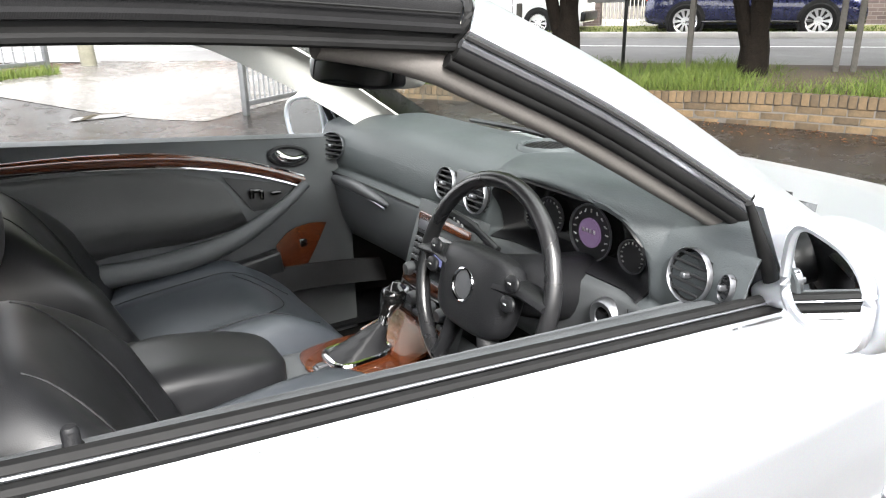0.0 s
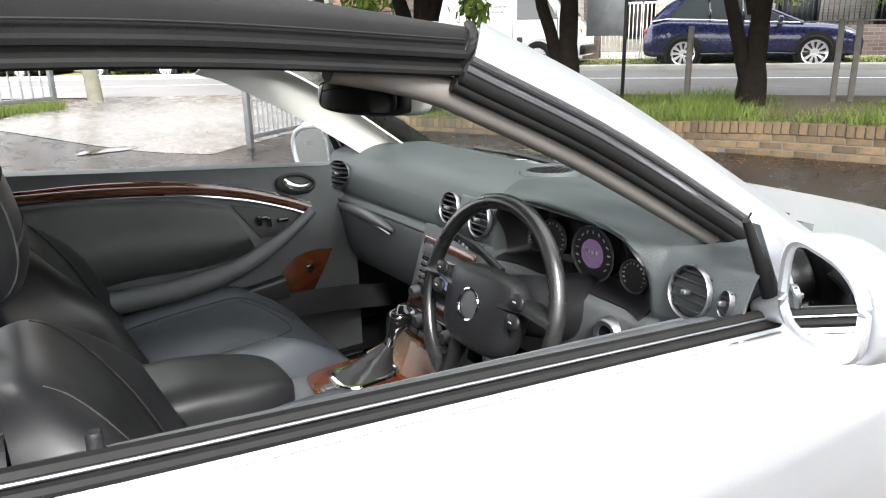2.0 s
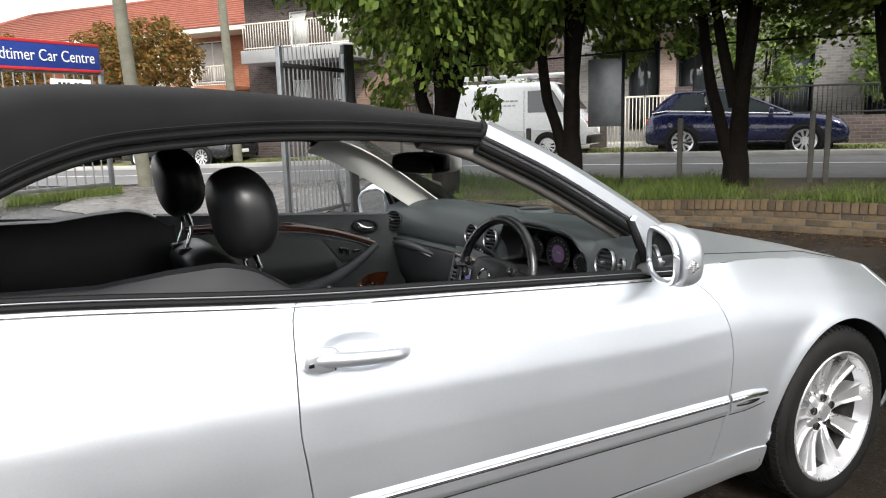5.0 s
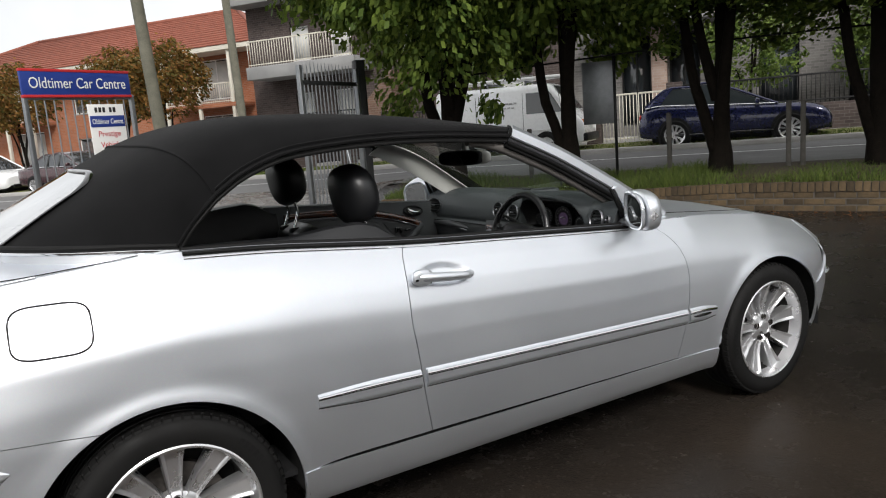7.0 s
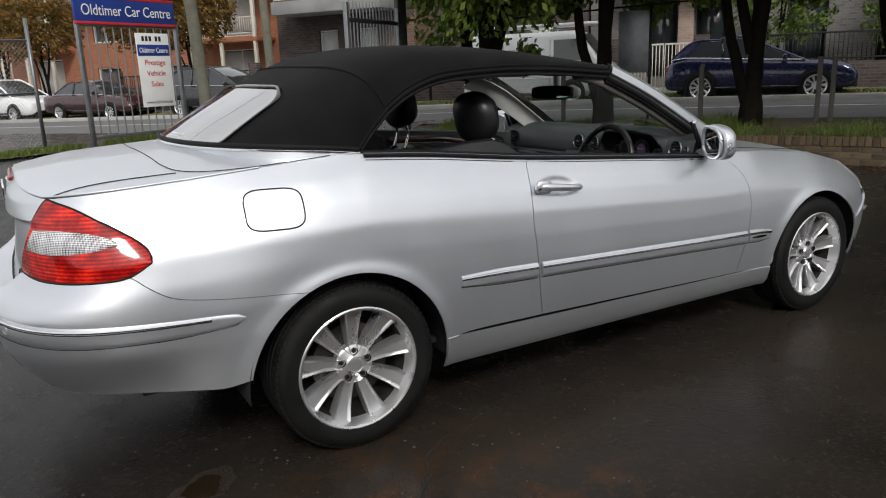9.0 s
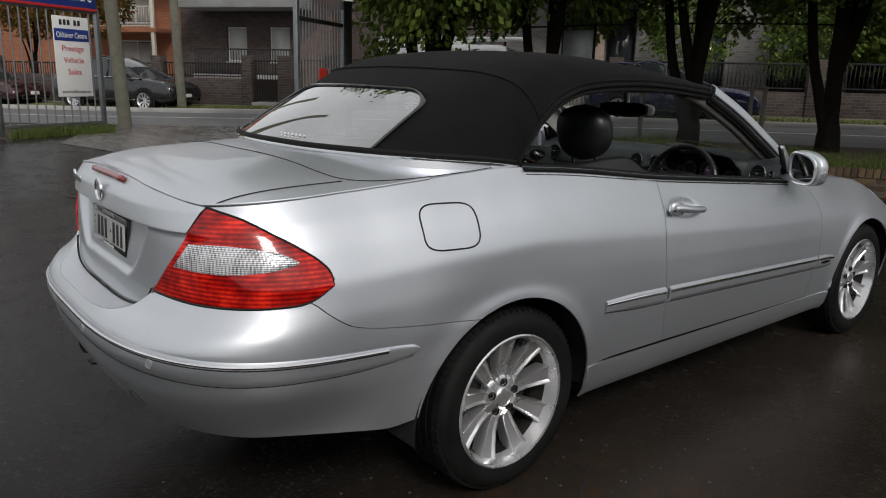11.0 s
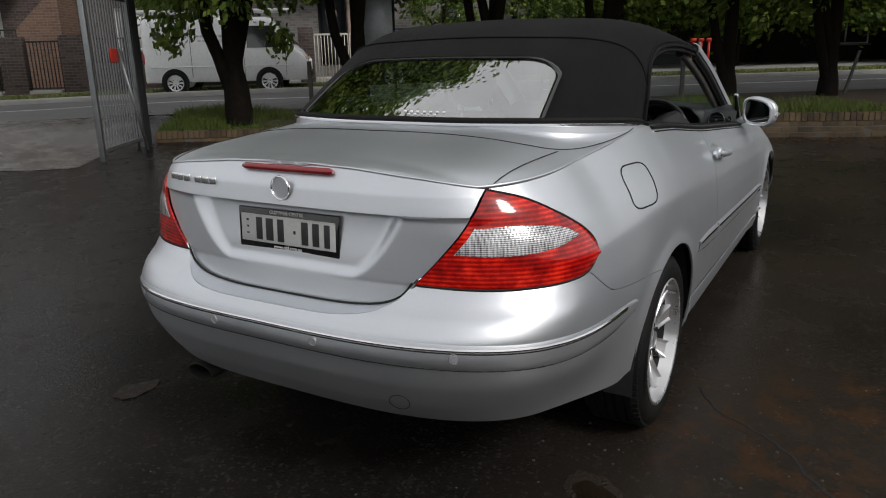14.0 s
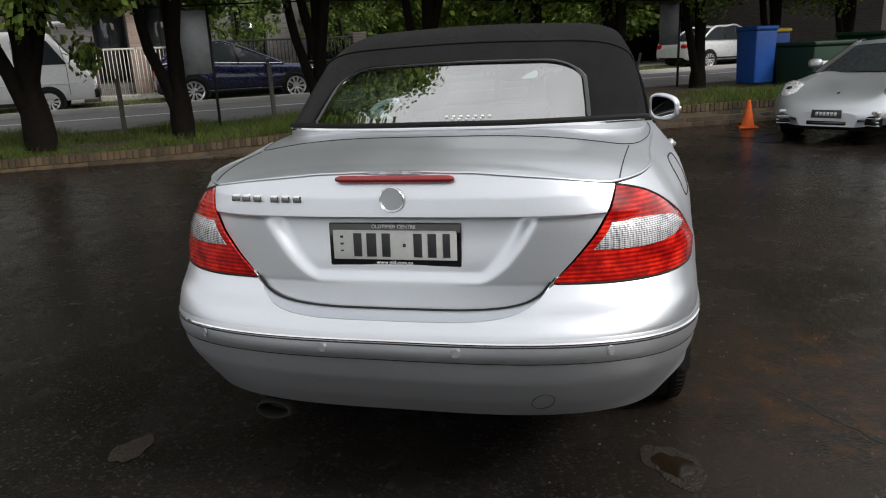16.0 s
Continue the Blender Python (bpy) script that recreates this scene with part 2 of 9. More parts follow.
def make(name, verts, faces, mat, parent=None, label="", smooth=True, fix=False):
    me = bpy.data.meshes.new(name)
    me.from_pydata([tuple(map(float, v)) for v in verts], [], [tuple(map(int, q)) for q in faces])
    if fix:
        bm = bmesh.new()
        bm.from_mesh(me)
        bmesh.ops.remove_doubles(bm, verts=bm.verts, dist=1e-5)
        bmesh.ops.recalc_face_normals(bm, faces=bm.faces)
        for e in bm.edges:
            if len(e.link_faces) == 2 and e.calc_face_angle(0.0) > 0.75:
                e.smooth = False
        bm.to_mesh(me)
        bm.free()
    me.polygons.foreach_set("use_smooth", [smooth] * len(me.polygons))
    if mat:
        me.materials.append(mat)
    ob = new(name, me)
    if parent:
        ob.parent = parent
    if label:
        tagged(ob, label)
    return ob


def part(name, bm, mat, parent, label="", smooth=True):
    me = bpy.data.meshes.new(name)
    bm.normal_update()
    bm.to_mesh(me)
    bm.free()
    me.polygons.foreach_set("use_smooth", [smooth] * len(me.polygons))
    me.materials.append(mat)
    ob = new(name, me)
    ob.parent = parent
    if label:
        tagged(ob, label)
    return ob


def thing(name, label, category, group="", loc=None, kind=""):
    ob = new(name)
    if loc is not None:
        ob.matrix_basis = loc
    return tagged(ob, label, category, group, kind)


def grid_faces(nu, nv, cu=False, cv=False, base=0):
    out = []
    for i in range(nu if cu else nu - 1):
        for j in range(nv if cv else nv - 1):
            a, b = i, (i + 1) % nu
            c, d = j, (j + 1) % nv
            out.append((base + a * nv + c, base + b * nv + c, base + b * nv + d, base + a * nv + d))
    return out


def normals(P):
    du, dv = np.gradient(P, axis=0), np.gradient(P, axis=1)
    n = np.cross(du, dv)
    ln = np.linalg.norm(n, axis=2, keepdims=True)
    return n / np.maximum(ln, 1e-9)


def sheet(name, P, mat, parent=None, thick=0.0, label="", inward=None):
    """A skin over a grid of places; thick gives it a back, set off towards the place inward."""
    nu, nv = P.shape[:2]
    V, F = P.reshape(-1, 3), grid_faces(nu, nv)
    if thick:
        n = normals(P)
        if inward is not None:
            s = np.sign(((np.array(inward) - P) * n).sum())
            n = n * (s if s else 1)
        B = P + n * thick
        off = nu * nv
        V = np.r_[V, B.reshape(-1, 3)]
        F = F + [q[::-1] for q in grid_faces(nu, nv, base=off)]
        rim = [(i, 0) for i in range(nu)] + [(nu - 1, j) for j in range(1, nv)] + [(i, nv - 1) for i in range(nu - 2, -1, -1)] + [(0, j) for j in range(nv - 2, 0, -1)]
        idx = [i * nv + j for i, j in rim]
        F += [(a, b, b + off, a + off) for a, b in zip(idx, idx[1:] + idx[:1])]
        return make(name, V, F, mat, parent, label, fix=True)
    return make(name, V, F, mat, parent, label)


def coons(low, top, left, right):
    """A grid filled in from four border lines of places: low and top run the same way, left and right join their ends."""
    low, top, left, right = (np.array(a, float) for a in (low, top, left, right))
    n, m = len(low), len(left)
    u = np.linspace(0, 1, n)[:, None, None]
    v = np.linspace(0, 1, m)[None, :, None]
    a = lerp(low[:, None], top[:, None], v) + lerp(left[None], right[None], u)
    c = lerp(lerp(low[0], low[-1], u), lerp(top[0], top[-1], u), v)
    return a - c


def tube(name, pts, r, mat, parent=None, n=8, closed=False, label="", flat=1.0, up=None, caps=True):
    """A round or flattened bar along places; r is one radius or one for each place."""
    p = np.array(pts, float)
    k = len(p)
    r = np.full(k, r, float) if np.isscalar(r) else np.array(r, float)
    if closed:
        tan = np.roll(p, -1, 0) - np.roll(p, 1, 0)
    else:
        tan = np.gradient(p, axis=0)
    tan /= np.maximum(np.linalg.norm(tan, axis=1, keepdims=True), 1e-9)
    ref = np.array(up if up is not None else (0.13, 0.21, 0.97), float)
    V = []
    for q, t, rr in zip(p, tan, r):
        a = np.cross(t, ref)
        if np.linalg.norm(a) < 1e-3:
            a = np.cross(t, (1, 0.2, 0))
        a /= np.linalg.norm(a)
        b = np.cross(a, t)
        for j in range(n):
            w = 2 * math.pi * j / n
            V.append(q + rr * (math.cos(w) * a + flat * math.sin(w) * b))
    F = grid_faces(k, n, closed, True)
    if not closed and caps:
        F += [tuple(range(n - 1, -1, -1)), tuple(range((k - 1) * n, k * n))]
    return make(name, V, F, mat, parent, label, fix=True)


def lathe(name, profile, mat, parent=None, centre=(0, 0, 0), axis="y", n=48, label="", closed=False, smooth=True):
    """Spins (radius, along) pairs about an axis through centre."""
    V = []
    for i in range(n):
        w = 2 * math.pi * i / n
        for r, h in profile:
            c, s = r * math.cos(w), r * math.sin(w)
            V.append({"y": (c, h, s), "z": (c, s, h), "x": (h, c, s)}[axis])
    V = np.array(V) + np.array(centre)
    return make(name, V, grid_faces(n, len(profile), True, closed), mat, parent, label, smooth=smooth, fix=True)


def rbox(name, size, centre, mat, parent=None, bev=0.01, seg=2, label="", turn=None, taper=None):
    """A box with rounded edges; taper scales its top in x and y."""
    bm = bmesh.new()
    bmesh.ops.create_cube(bm, size=1)
    for v in bm.verts:
        v.co = Vector((v.co.x * size[0], v.co.y * size[1], v.co.z * size[2]))
        if taper and v.co.z > 0:
            v.co.x *= taper[0]
            v.co.y *= taper[1]
    if bev:
        bmesh.ops.bevel(bm, geom=bm.edges[:], offset=min(bev, min(size) * 0.49), segments=seg, affect="EDGES", profile=0.5)
    if turn is not None:
        bm.transform(Euler([radians(a) for a in turn]).to_matrix().to_4x4())
    bm.transform(Matrix.Translation(centre))
    me = bpy.data.meshes.new(name)
    bm.to_mesh(me)
    bm.free()
    me.polygons.foreach_set("use_smooth", [True] * len(me.polygons))
    me.materials.append(mat)
    ob = new(name, me)
    if parent:
        ob.parent = parent
    if label:
        tagged(ob, label)
    return ob


def blob(name, size, mat, parent=None, e=(0.5, 0.5), m=None, warp=None, n=(40, 24), label=""):
    """A cushion: a rounded solid of the given size, squarer as e falls, bent by warp(x, y, z)."""
    V = []
    nu, nv = n

    def pw(v, k):
        return math.copysign(abs(v) ** k, v)

    for i in range(nu):
        a = 2 * math.pi * i / nu
        for j in range(nv):
            b = -math.pi / 2 + math.pi * j / (nv - 1)
            q = (pw(math.cos(b), e[1]) * pw(math.cos(a), e[0]) * size[0] / 2, pw(math.cos(b), e[1]) * pw(math.sin(a), e[0]) * size[1] / 2, pw(math.sin(b), e[1]) * size[2] / 2)
            if warp:
                q = warp(*q)
            q = Vector(q)
            V.append(m @ q if m else q)
    return make(name, V, grid_faces(nu, nv, True), mat, parent, label, fix=True)


def words(text, size, mat, parent, m, depth=0.002, name="lettering", align="CENTER", label=""):
    cu = bpy.data.curves.new(name, "FONT")
    cu.body, cu.size, cu.extrude, cu.align_x, cu.align_y = text, size, depth, align, "CENTER"
    tmp = new(name, cu)
    me = bpy.data.meshes.new_from_object(tmp)
    bpy.data.objects.remove(tmp)
    me.materials.clear()
    me.materials.append(mat)
    ob = new(name, me)
    ob.parent = parent
    ob.matrix_basis = m
    if label:
        tagged(ob, label)
    return ob


from mathutils.bvhtree import BVHTree


def project(ob, pts, way, lift=0.002):
    """Places where lines along way from pts meet a mesh, lifted a little off it."""
    me = ob.data
    tree = BVHTree.FromPolygons([v.co[:] for v in me.vertices], [p.vertices[:] for p in me.polygons])
    out = []
    w = Vector(way).normalized()
    for p in pts:
        hit = tree.ray_cast(Vector(p) - w * 0.6, w)
        if hit[0] is not None:
            out.append(tuple(hit[0] - w * lift))
    return out


# ---- the convertible: x ahead from the rear axle, y to its left ----
car = thing("convertible_car", "silver two-door convertible with black fabric roof up, standing on wet asphalt", "car")

QA, QB, NE = -0.54, 2.75, 3.2
rear_x = table([(0.20, -0.90), (0.26, -0.96), (0.31, -0.99), (0.36, -1.02), (0.40, -1.052), (0.45, -1.088), (0.52, -1.122), (0.61, -1.143), (0.655, -1.14), (0.69, -1.115), (0.72, -1.066), (0.765, -1.024), (0.85, -1.020), (0.935, -1.016), (0.95, -1.020), (1.0, -1.010), (1.05, -0.985), (1.08, -0.968)])
front_x = table([(0.2, 3.38), (0.3, 3.46), (0.45, 3.50), (0.58, 3.50), (0.68, 3.46), (0.74, 3.40), (0.9, 3.3)])
lean_in = table([(-1.2, 0.93), (-0.9, 0.942), (-0.7, 0.953), (-0.5, 0.967), (-0.3, 0.983), (-0.1, 0.995), (0.1, 1.0)])


def corner(x0, x1, w, f):
    return x0 + (x1 - x0) * (1 - max(0.0, math.cos(f)) ** (2 / NE)), w * max(0.0, math.sin(f)) ** (2 / NE)


# the way round each end is measured along its curve
_F = np.linspace(0, math.pi / 2, 400) ** 1.0
_R = np.array([corner(-1.143, QA, 0.85, f) for f in _F])
_RL = np.r_[0, np.cumsum(np.linalg.norm(np.diff(_R, axis=0), axis=1))]
_N = np.array([corner(3.5, QB, 0.86, f) for f in _F])
_NL = np.r_[0, np.cumsum(np.linalg.norm(np.diff(_N, axis=0), axis=1))]
QMIN, QMAX = QA - _RL[-1], QB + _NL[-1]


def qf(deg):
    return QMIN + float(np.interp(radians(deg), _F, _RL))


rim_z = table([(QMIN, 1.064), (qf(8), 1.058), (qf(25), 1.040), (qf(45), 1.020), (qf(70), 1.030), (-0.5, 1.046), (-0.19, 1.070), (0.08, 1.083), (0.4, 1.056), (0.84, 1.008), (1.85, 0.926), (2.0, 0.925), (2.2, 0.925), (2.7, 0.872), (3.1, 0.80), (3.5, 0.735), (QMAX, 0.70)])
rim_in = table([(QMIN, 0.02), (qf(15), 0.05), (qf(40), 0.10), (qf(70), 0.125), (-0.5, 0.14), (-0.19, 0.148), (0.08, 0.150), (0.84, 0.116), (1.85, 0.092), (2.2, 0.10), (2.7, 0.12), (3.1, 0.15), (QMAX, 0.10)])
side_in = table([(0, 0.075), (0.06, 0.042), (0.14, 0.026), (0.25, 0.014), (0.38, 0.004), (0.5, 0.0), (0.62, 0.003), (0.74, 0.013), (0.84, 0.030), (0.92, 0.055), (1.0, 0.092)])
ARCH = [(-0.010, 0.300, 0.382), (2.70, 0.292, 0.380)]


def skin(q, z, off=0.0):
    """The body's outer skin on the left side: q runs round it from the middle of the tail to the middle of the nose."""
    zr = rim_z(q)
    s = min(1.0, (z - 0.2) / (zr - 0.2))
    w = 0.869 - side_in(s) - max(0.0, (s - 0.72) / 0.28) ** 1.6 * (rim_in(q) - 0.092)
    if QA <= q <= QB:
        x, y = q, w
        n = (0.0, 1.0)
    elif q < QA:
        f = float(np.interp(q - QMIN, _RL, _F))
        x, y = corner(rear_x(z), QA, w, f)
        n = (-math.cos(f), math.sin(f))
    else:
        f = float(np.interp(QMAX - q, _NL, _F))
        x, y = corner(front_x(z), QB, w, f)
        n = (math.cos(f), math.sin(f))
    if x < 0.1:
        y = y * lean_in(x) - (y / 0.86) ** 2 * 0.028 * smooth01(0.62, 0.95, z) * smooth01(0.0, -0.6, x)
    if x < -0.4:
        y -= 0.075 * (y / 0.86) * smooth01(0.56, 0.36, z) * smooth01(-0.45, -0.80, x)
    flare = 0.0
    for cx, cz, cr in ARCH:
        r = math.hypot(x - cx, z - cz)
        flare += 0.010 * math.exp(-(((r - cr) / 0.035) ** 2)) * (1 if z < 0.75 else 0)
    o = off + flare
    return np.array((x + o * n[0], y + o * n[1], z))


def on_skin(pts, off=0.0, side=1):
    out = np.array([skin(q, z, off) for q, z in pts])
    out[:, 1] *= side
    return out


def q_of(x, y, z):
    """The way round the skin that shows at x on height z behind the rear axle."""
    lo, hi = QMIN, QB
    for _ in range(40):
        mid = (lo + hi) / 2
        lo, hi = (mid, hi) if skin(mid, z)[0] < x else (lo, mid)
    return (lo + hi) / 2


def q_y(y, z):
    """The way round the skin, on the tail, at y on height z."""
    lo, hi = QMIN, QA
    for _ in range(40):
        mid = (lo + hi) / 2
        lo, hi = (mid, hi) if skin(mid, z)[1] < y else (lo, mid)
    return (lo + hi) / 2


def panel(name, low, top, left, right, nu, nv, mat, parent, side, thick=0.007, off=0.0, gap=0.0015, label="", bulge=None, whole=False, form=None):
    """A body panel bounded by four lines of (q, z) on the skin, with a small gap left round it."""
    sub = lambda c, n: c if len(c) == n else polyl(c, n)
    G = coons(sub(np.array(low, float), nu), sub(np.array(top, float), nu), sub(np.array(left, float), nv), sub(np.array(right, float), nv))
    wu, wv = np.linalg.norm(G[-1] - G[0], axis=1).mean(), np.linalg.norm(G[:, -1] - G[:, 0], axis=1).mean()
    mid_u, mid_v = G.mean(0, keepdims=True), G.mean(1, keepdims=True)
    if not whole:
        G[0] += (G[1] - G[0]) / np.maximum(np.linalg.norm(G[1] - G[0], axis=1, keepdims=True), 1e-6) * gap
    G[-1] += (G[-2] - G[-1]) / np.maximum(np.linalg.norm(G[-2] - G[-1], axis=1, keepdims=True), 1e-6) * gap
    G[:, 0] += (G[:, 1] - G[:, 0]) / np.maximum(np.linalg.norm(G[:, 1] - G[:, 0], axis=1, keepdims=True), 1e-6) * gap
    G[:, -1] += (G[:, -2] - G[:, -1]) / np.maximum(np.linalg.norm(G[:, -2] - G[:, -1], axis=1, keepdims=True), 1e-6) * gap
    P = np.zeros((*G.shape[:2], 3))
    for i in range(G.shape[0]):
        for j in range(G.shape[1]):
            o = off + (bulge(i / (G.shape[0] - 1), j / (G.shape[1] - 1)) if bulge else 0) + (form(*G[i, j]) if form else 0)
            P[i, j] = skin(G[i, j, 0], G[i, j, 1], o)
            P[i, j, 1] *= side
    if whole:
        P = np.r_[(P * (1, -1, 1))[::-1], P[1:]]
    return sheet(name, P, mat, parent, thick, label, inward=(P[..., 0].mean(), 0, 0.6))


def arch(k, a0, a1, n, grow=0.0):
    cx, cz, cr = ARCH[k]
    return [(cx + (cr + grow) * math.cos(radians(a)), cz + (cr + grow) * math.sin(radians(a))) for a in np.linspace(a0, a1, n)]


def stripe(name, pts, r, mat, parent, side, off=0.0, label="", n=6, flat=1.0, dense=40):
    """A thin bar that follows the skin along (q, z)."""
    return tube(name, on_skin(crom(pts, dense), off, side), r, mat, parent, n=n, label=label, flat=flat)


DOOR_FRONT = [(2.065, 0.325), (2.10, 0.46), (2.125, 0.60), (2.128, 0.72), (2.09, 0.82), (2.01, 0.895), (1.93, 0.921)]
DOOR_REAR = [(0.838, 0.356), (0.815, 0.50), (0.797, 0.67), (0.789, 0.76), (0.796, 0.87), (0.809, 0.955), (0.824, 0.99), (0.838, 1.008)]
LAMP_TOP, LAMP_IN, LAMP_TIP = (q_y(0.580, 1.016), 1.016), (q_y(0.418, 0.766), 0.766), (q_of(-0.65, 0, 0.815), 0.815)
SEAM_TAIL = (q_of(-0.72, 0, 0.778), 0.778)
A_R0 = math.degrees(math.asin((0.645 - ARCH[0][1]) / ARCH[0][2]))
SEAM_ARCH = arch(0, 180 - A_R0, 180 - A_R0, 1)[0]
LAMP_EDGE_TOP = [LAMP_TOP, (lerp(LAMP_TOP[0], LAMP_TIP[0], 0.35), 0.985), (lerp(LAMP_TOP[0], LAMP_TIP[0], 0.75), 0.915), (LAMP_TIP[0] - 0.012, 0.86), LAMP_TIP]
LAMP_EDGE_LOW = [LAMP_IN, (lerp(LAMP_IN[0], LAMP_TIP[0], 0.35), 0.763), (lerp(LAMP_IN[0], LAMP_TIP[0], 0.7), 0.768), SEAM_TAIL, LAMP_TIP]

for side in (-1, 1):
    # door skin with its gap, waist seal, rubbing strip and grip
    door = panel("door", [DOOR_REAR[0], DOOR_FRONT[0]], crom([DOOR_REAR[-1], (1.3, rim_z(1.3)), DOOR_FRONT[-1]], 110), crom(DOOR_REAR, 70), crom(DOOR_FRONT, 70), 110, 70, M["paint"], car, side, label="closed silver door", form=lambda q, z: -0.013 * smooth01(1.0, 0.45, math.hypot((q - 0.945) / 0.112, (z - 0.889 + 0.10 * (q - 0.93)) / 0.040)))
    # rear wing
    low = np.r_[crom([SEAM_TAIL, (-0.655, 0.716), (-0.58, 0.688), (-0.42, 0.664), SEAM_ARCH], 22)[:-1], arch(0, 180 - A_R0, -5, 34), crom([(0.371, 0.262), (0.42, 0.352), DOOR_REAR[0]], 14)[1:]]
    top = crom([LAMP_TOP, (-0.5, rim_z(-0.5)), (-0.19, rim_z(-0.19)), (0.08, rim_z(0.08)), (0.4, rim_z(0.4)), DOOR_REAR[-1]], len(low))
    panel("rear_wing", low, top, crom([SEAM_TAIL, LAMP_TIP] + LAMP_EDGE_TOP[::-1][1:], 30), crom(DOOR_REAR, 30), len(low), 30, M["paint"], car, side)
    # front wing
    low = np.r_[crom([DOOR_FRONT[0], (2.20, 0.318), (2.318, 0.31)], 10)[:-1], arch(1, 177, 30, 36), polyl([arch(1, 30, 30, 1)[0], (3.16, 0.52)], 8)[1:]]
    top = crom([DOOR_FRONT[-1], (2.05, rim_z(2.05)), (2.4, rim_z(2.4)), (2.8, rim_z(2.8)), (3.2, rim_z(3.2))], len(low))
    panel("front_wing", low, top, crom(DOOR_FRONT, 26), crom([(3.16, 0.52), (3.18, 0.65), (3.2, rim_z(3.2))], 26), len(low), 26, M["paint"], car, side)
    # sill
    panel("sill", [(0.367, 0.225), (2.327, 0.215)], [(0.373, 0.354), (2.325, 0.318)], [(0.367, 0.225), (0.373, 0.354)], [(2.327, 0.215), (2.325, 0.318)], 40, 8, M["paint"], car, side, off=0.004)
    # rubbing strips along the flanks
    def strip_mid(q):
        return lerp(0.572, 0.498, (q - 0.43) / (2.29 - 0.43))

    for a, b in ((0.434, 0.800), (0.822, 2.106), (2.122, 2.29)):
        low = [(a, strip_mid(a) - (0.020 if a < 0.5 else 0.030)), ((a + b) / 2 if b > 2.2 or a < 0.5 else a + 0.1, strip_mid((a + b) / 2 if b > 2.2 or a < 0.5 else a + 0.1) - 0.030), (b, strip_mid(b) - (0.020 if b > 2.2 else 0.030))]
        top = [(a, strip_mid(a) + (0.024 if a < 0.5 else 0.033)), ((a + b) / 2 if b > 2.2 or a < 0.5 else a + 0.1, strip_mid((a + b) / 2 if b > 2.2 or a < 0.5 else a + 0.1) + 0.033), (b, strip_mid(b) + (0.024 if b > 2.2 else 0.033))]
        low, top = crom(low, 30), crom(top, 30)
        strip = panel("rubbing_strip", low, top, [low[0], top[0]], [low[-1], top[-1]], 30, 8, M["paint"], car, side, 0.004, 0.001, gap=0, bulge=lambda u, v: 0.008 * min(1.0, 7 * v, 7 * (1 - v)) ** 0.7)
        stripe("chrome_insert", [tuple(lerp(l, t, 0.74)) for l, t in zip((*low[::4], low[-1]), (*top[::4], top[-1]))], 0.0036, M["chrome"], strip, side, 0.0085, "thin chrome line")
        stripe("strip_groove", [tuple(lerp(l, t, 0.64)) for l, t in zip((*low[::4], low[-1]), (*top[::4], top[-1]))], 0.0022, M["gap"], strip, side, 0.0078)
        # thin dark bar drawn in as the strip's shadow on the paint
        stripe("strip_shadow", [tuple(lerp(l, t, -0.03)) for l, t in zip((*low[::4], low[-1]), (*top[::4], top[-1]))], 0.0018, M["gap"], strip, side, 0.0004)
        if b > 2.2:
            stripe("marker_lens", [tuple(lerp(l, t, 0.42)) for l, t in zip(low[3:-3:4], top[3:-3:4])], [0.003 + 0.006 * math.sin(math.pi * k / 39) ** 0.5 for k in range(40)], M["gloss"], strip, side, 0.006, "dark side marker lens", flat=0.8)
    # grip of the door in its oval dish
    dish = [(0.93 + 0.118 * math.cos(a), 0.888 - 0.02 * math.cos(a) + 0.036 * math.sin(a)) for a in np.linspace(0, 2 * math.pi, 40, endpoint=False)]
    hp = [skin(q, lerp(0.897, 0.873, (q - 0.815) / 0.235), o) * (1, side, 1) for q, o in ((0.822, 0.012), (0.85, 0.026), (0.90, 0.036), (0.98, 0.036), (1.02, 0.028), (1.042, 0.006))]
    grip = tube("door_grip", crom(hp, 24), [(0.012, 0.019, 0.0225)[i] if i < 3 else 0.0245 - 0.007 * (i / 23) ** 0.5 for i in range(24)], M["paint"], door, n=12, flat=0.8)
    blob("grip_boss", (0.080, 0.030, 0.056), M["paint"], grip, (0.8, 0.75), Matrix.Translation(skin(0.846, 0.894, 0.026) * (1, side, 1)) @ pose(0, 0, 0, 0, 6, 0))
    rbox("grip_sensor", (0.012, 0.004, 0.008), tuple(skin(0.818, 0.890, 0.0365) * (1, side, 1)), M["gloss"], grip, 0.001)
    lathe("lock_cap", [(0.0, 0.003 * side), (0.009, 0.003 * side), (0.0105, 0.0)], M["chrome"], grip, tuple(skin(0.846, 0.895, 0.038) * (1, side, 1)), "y", 20)
    lathe("lock_ring", [(0.0102, 0.0), (0.0135, 0.0015 * side), (0.0145, -0.004 * side)], M["sensor"], grip, tuple(skin(0.846, 0.895, 0.038) * (1, side, 1)), "y", 20)
    tube("grip_gap", [tuple(skin(0.868, 0.8925 + dz, 0.0305 + 0.0105 * (1 - (dz / 0.022) ** 2)) * (1, side, 1)) for dz in np.linspace(-0.020, 0.020, 9)], 0.0014, M["gap"], grip, n=5)
    # waist seals and chrome under the side glass
    waist = [(0.12, rim_z(0.12) - 0.002), (0.4, rim_z(0.4)), (0.84, rim_z(0.84)), (1.3, rim_z(1.3)), (1.86, rim_z(1.86))]
    wp = on_skin(crom(waist, 50), 0.0, side)
    tube("waist_seal", wp + (0, -0.012 * side, 0.006), 0.011, M["rubber"], car, n=8, flat=0.8)
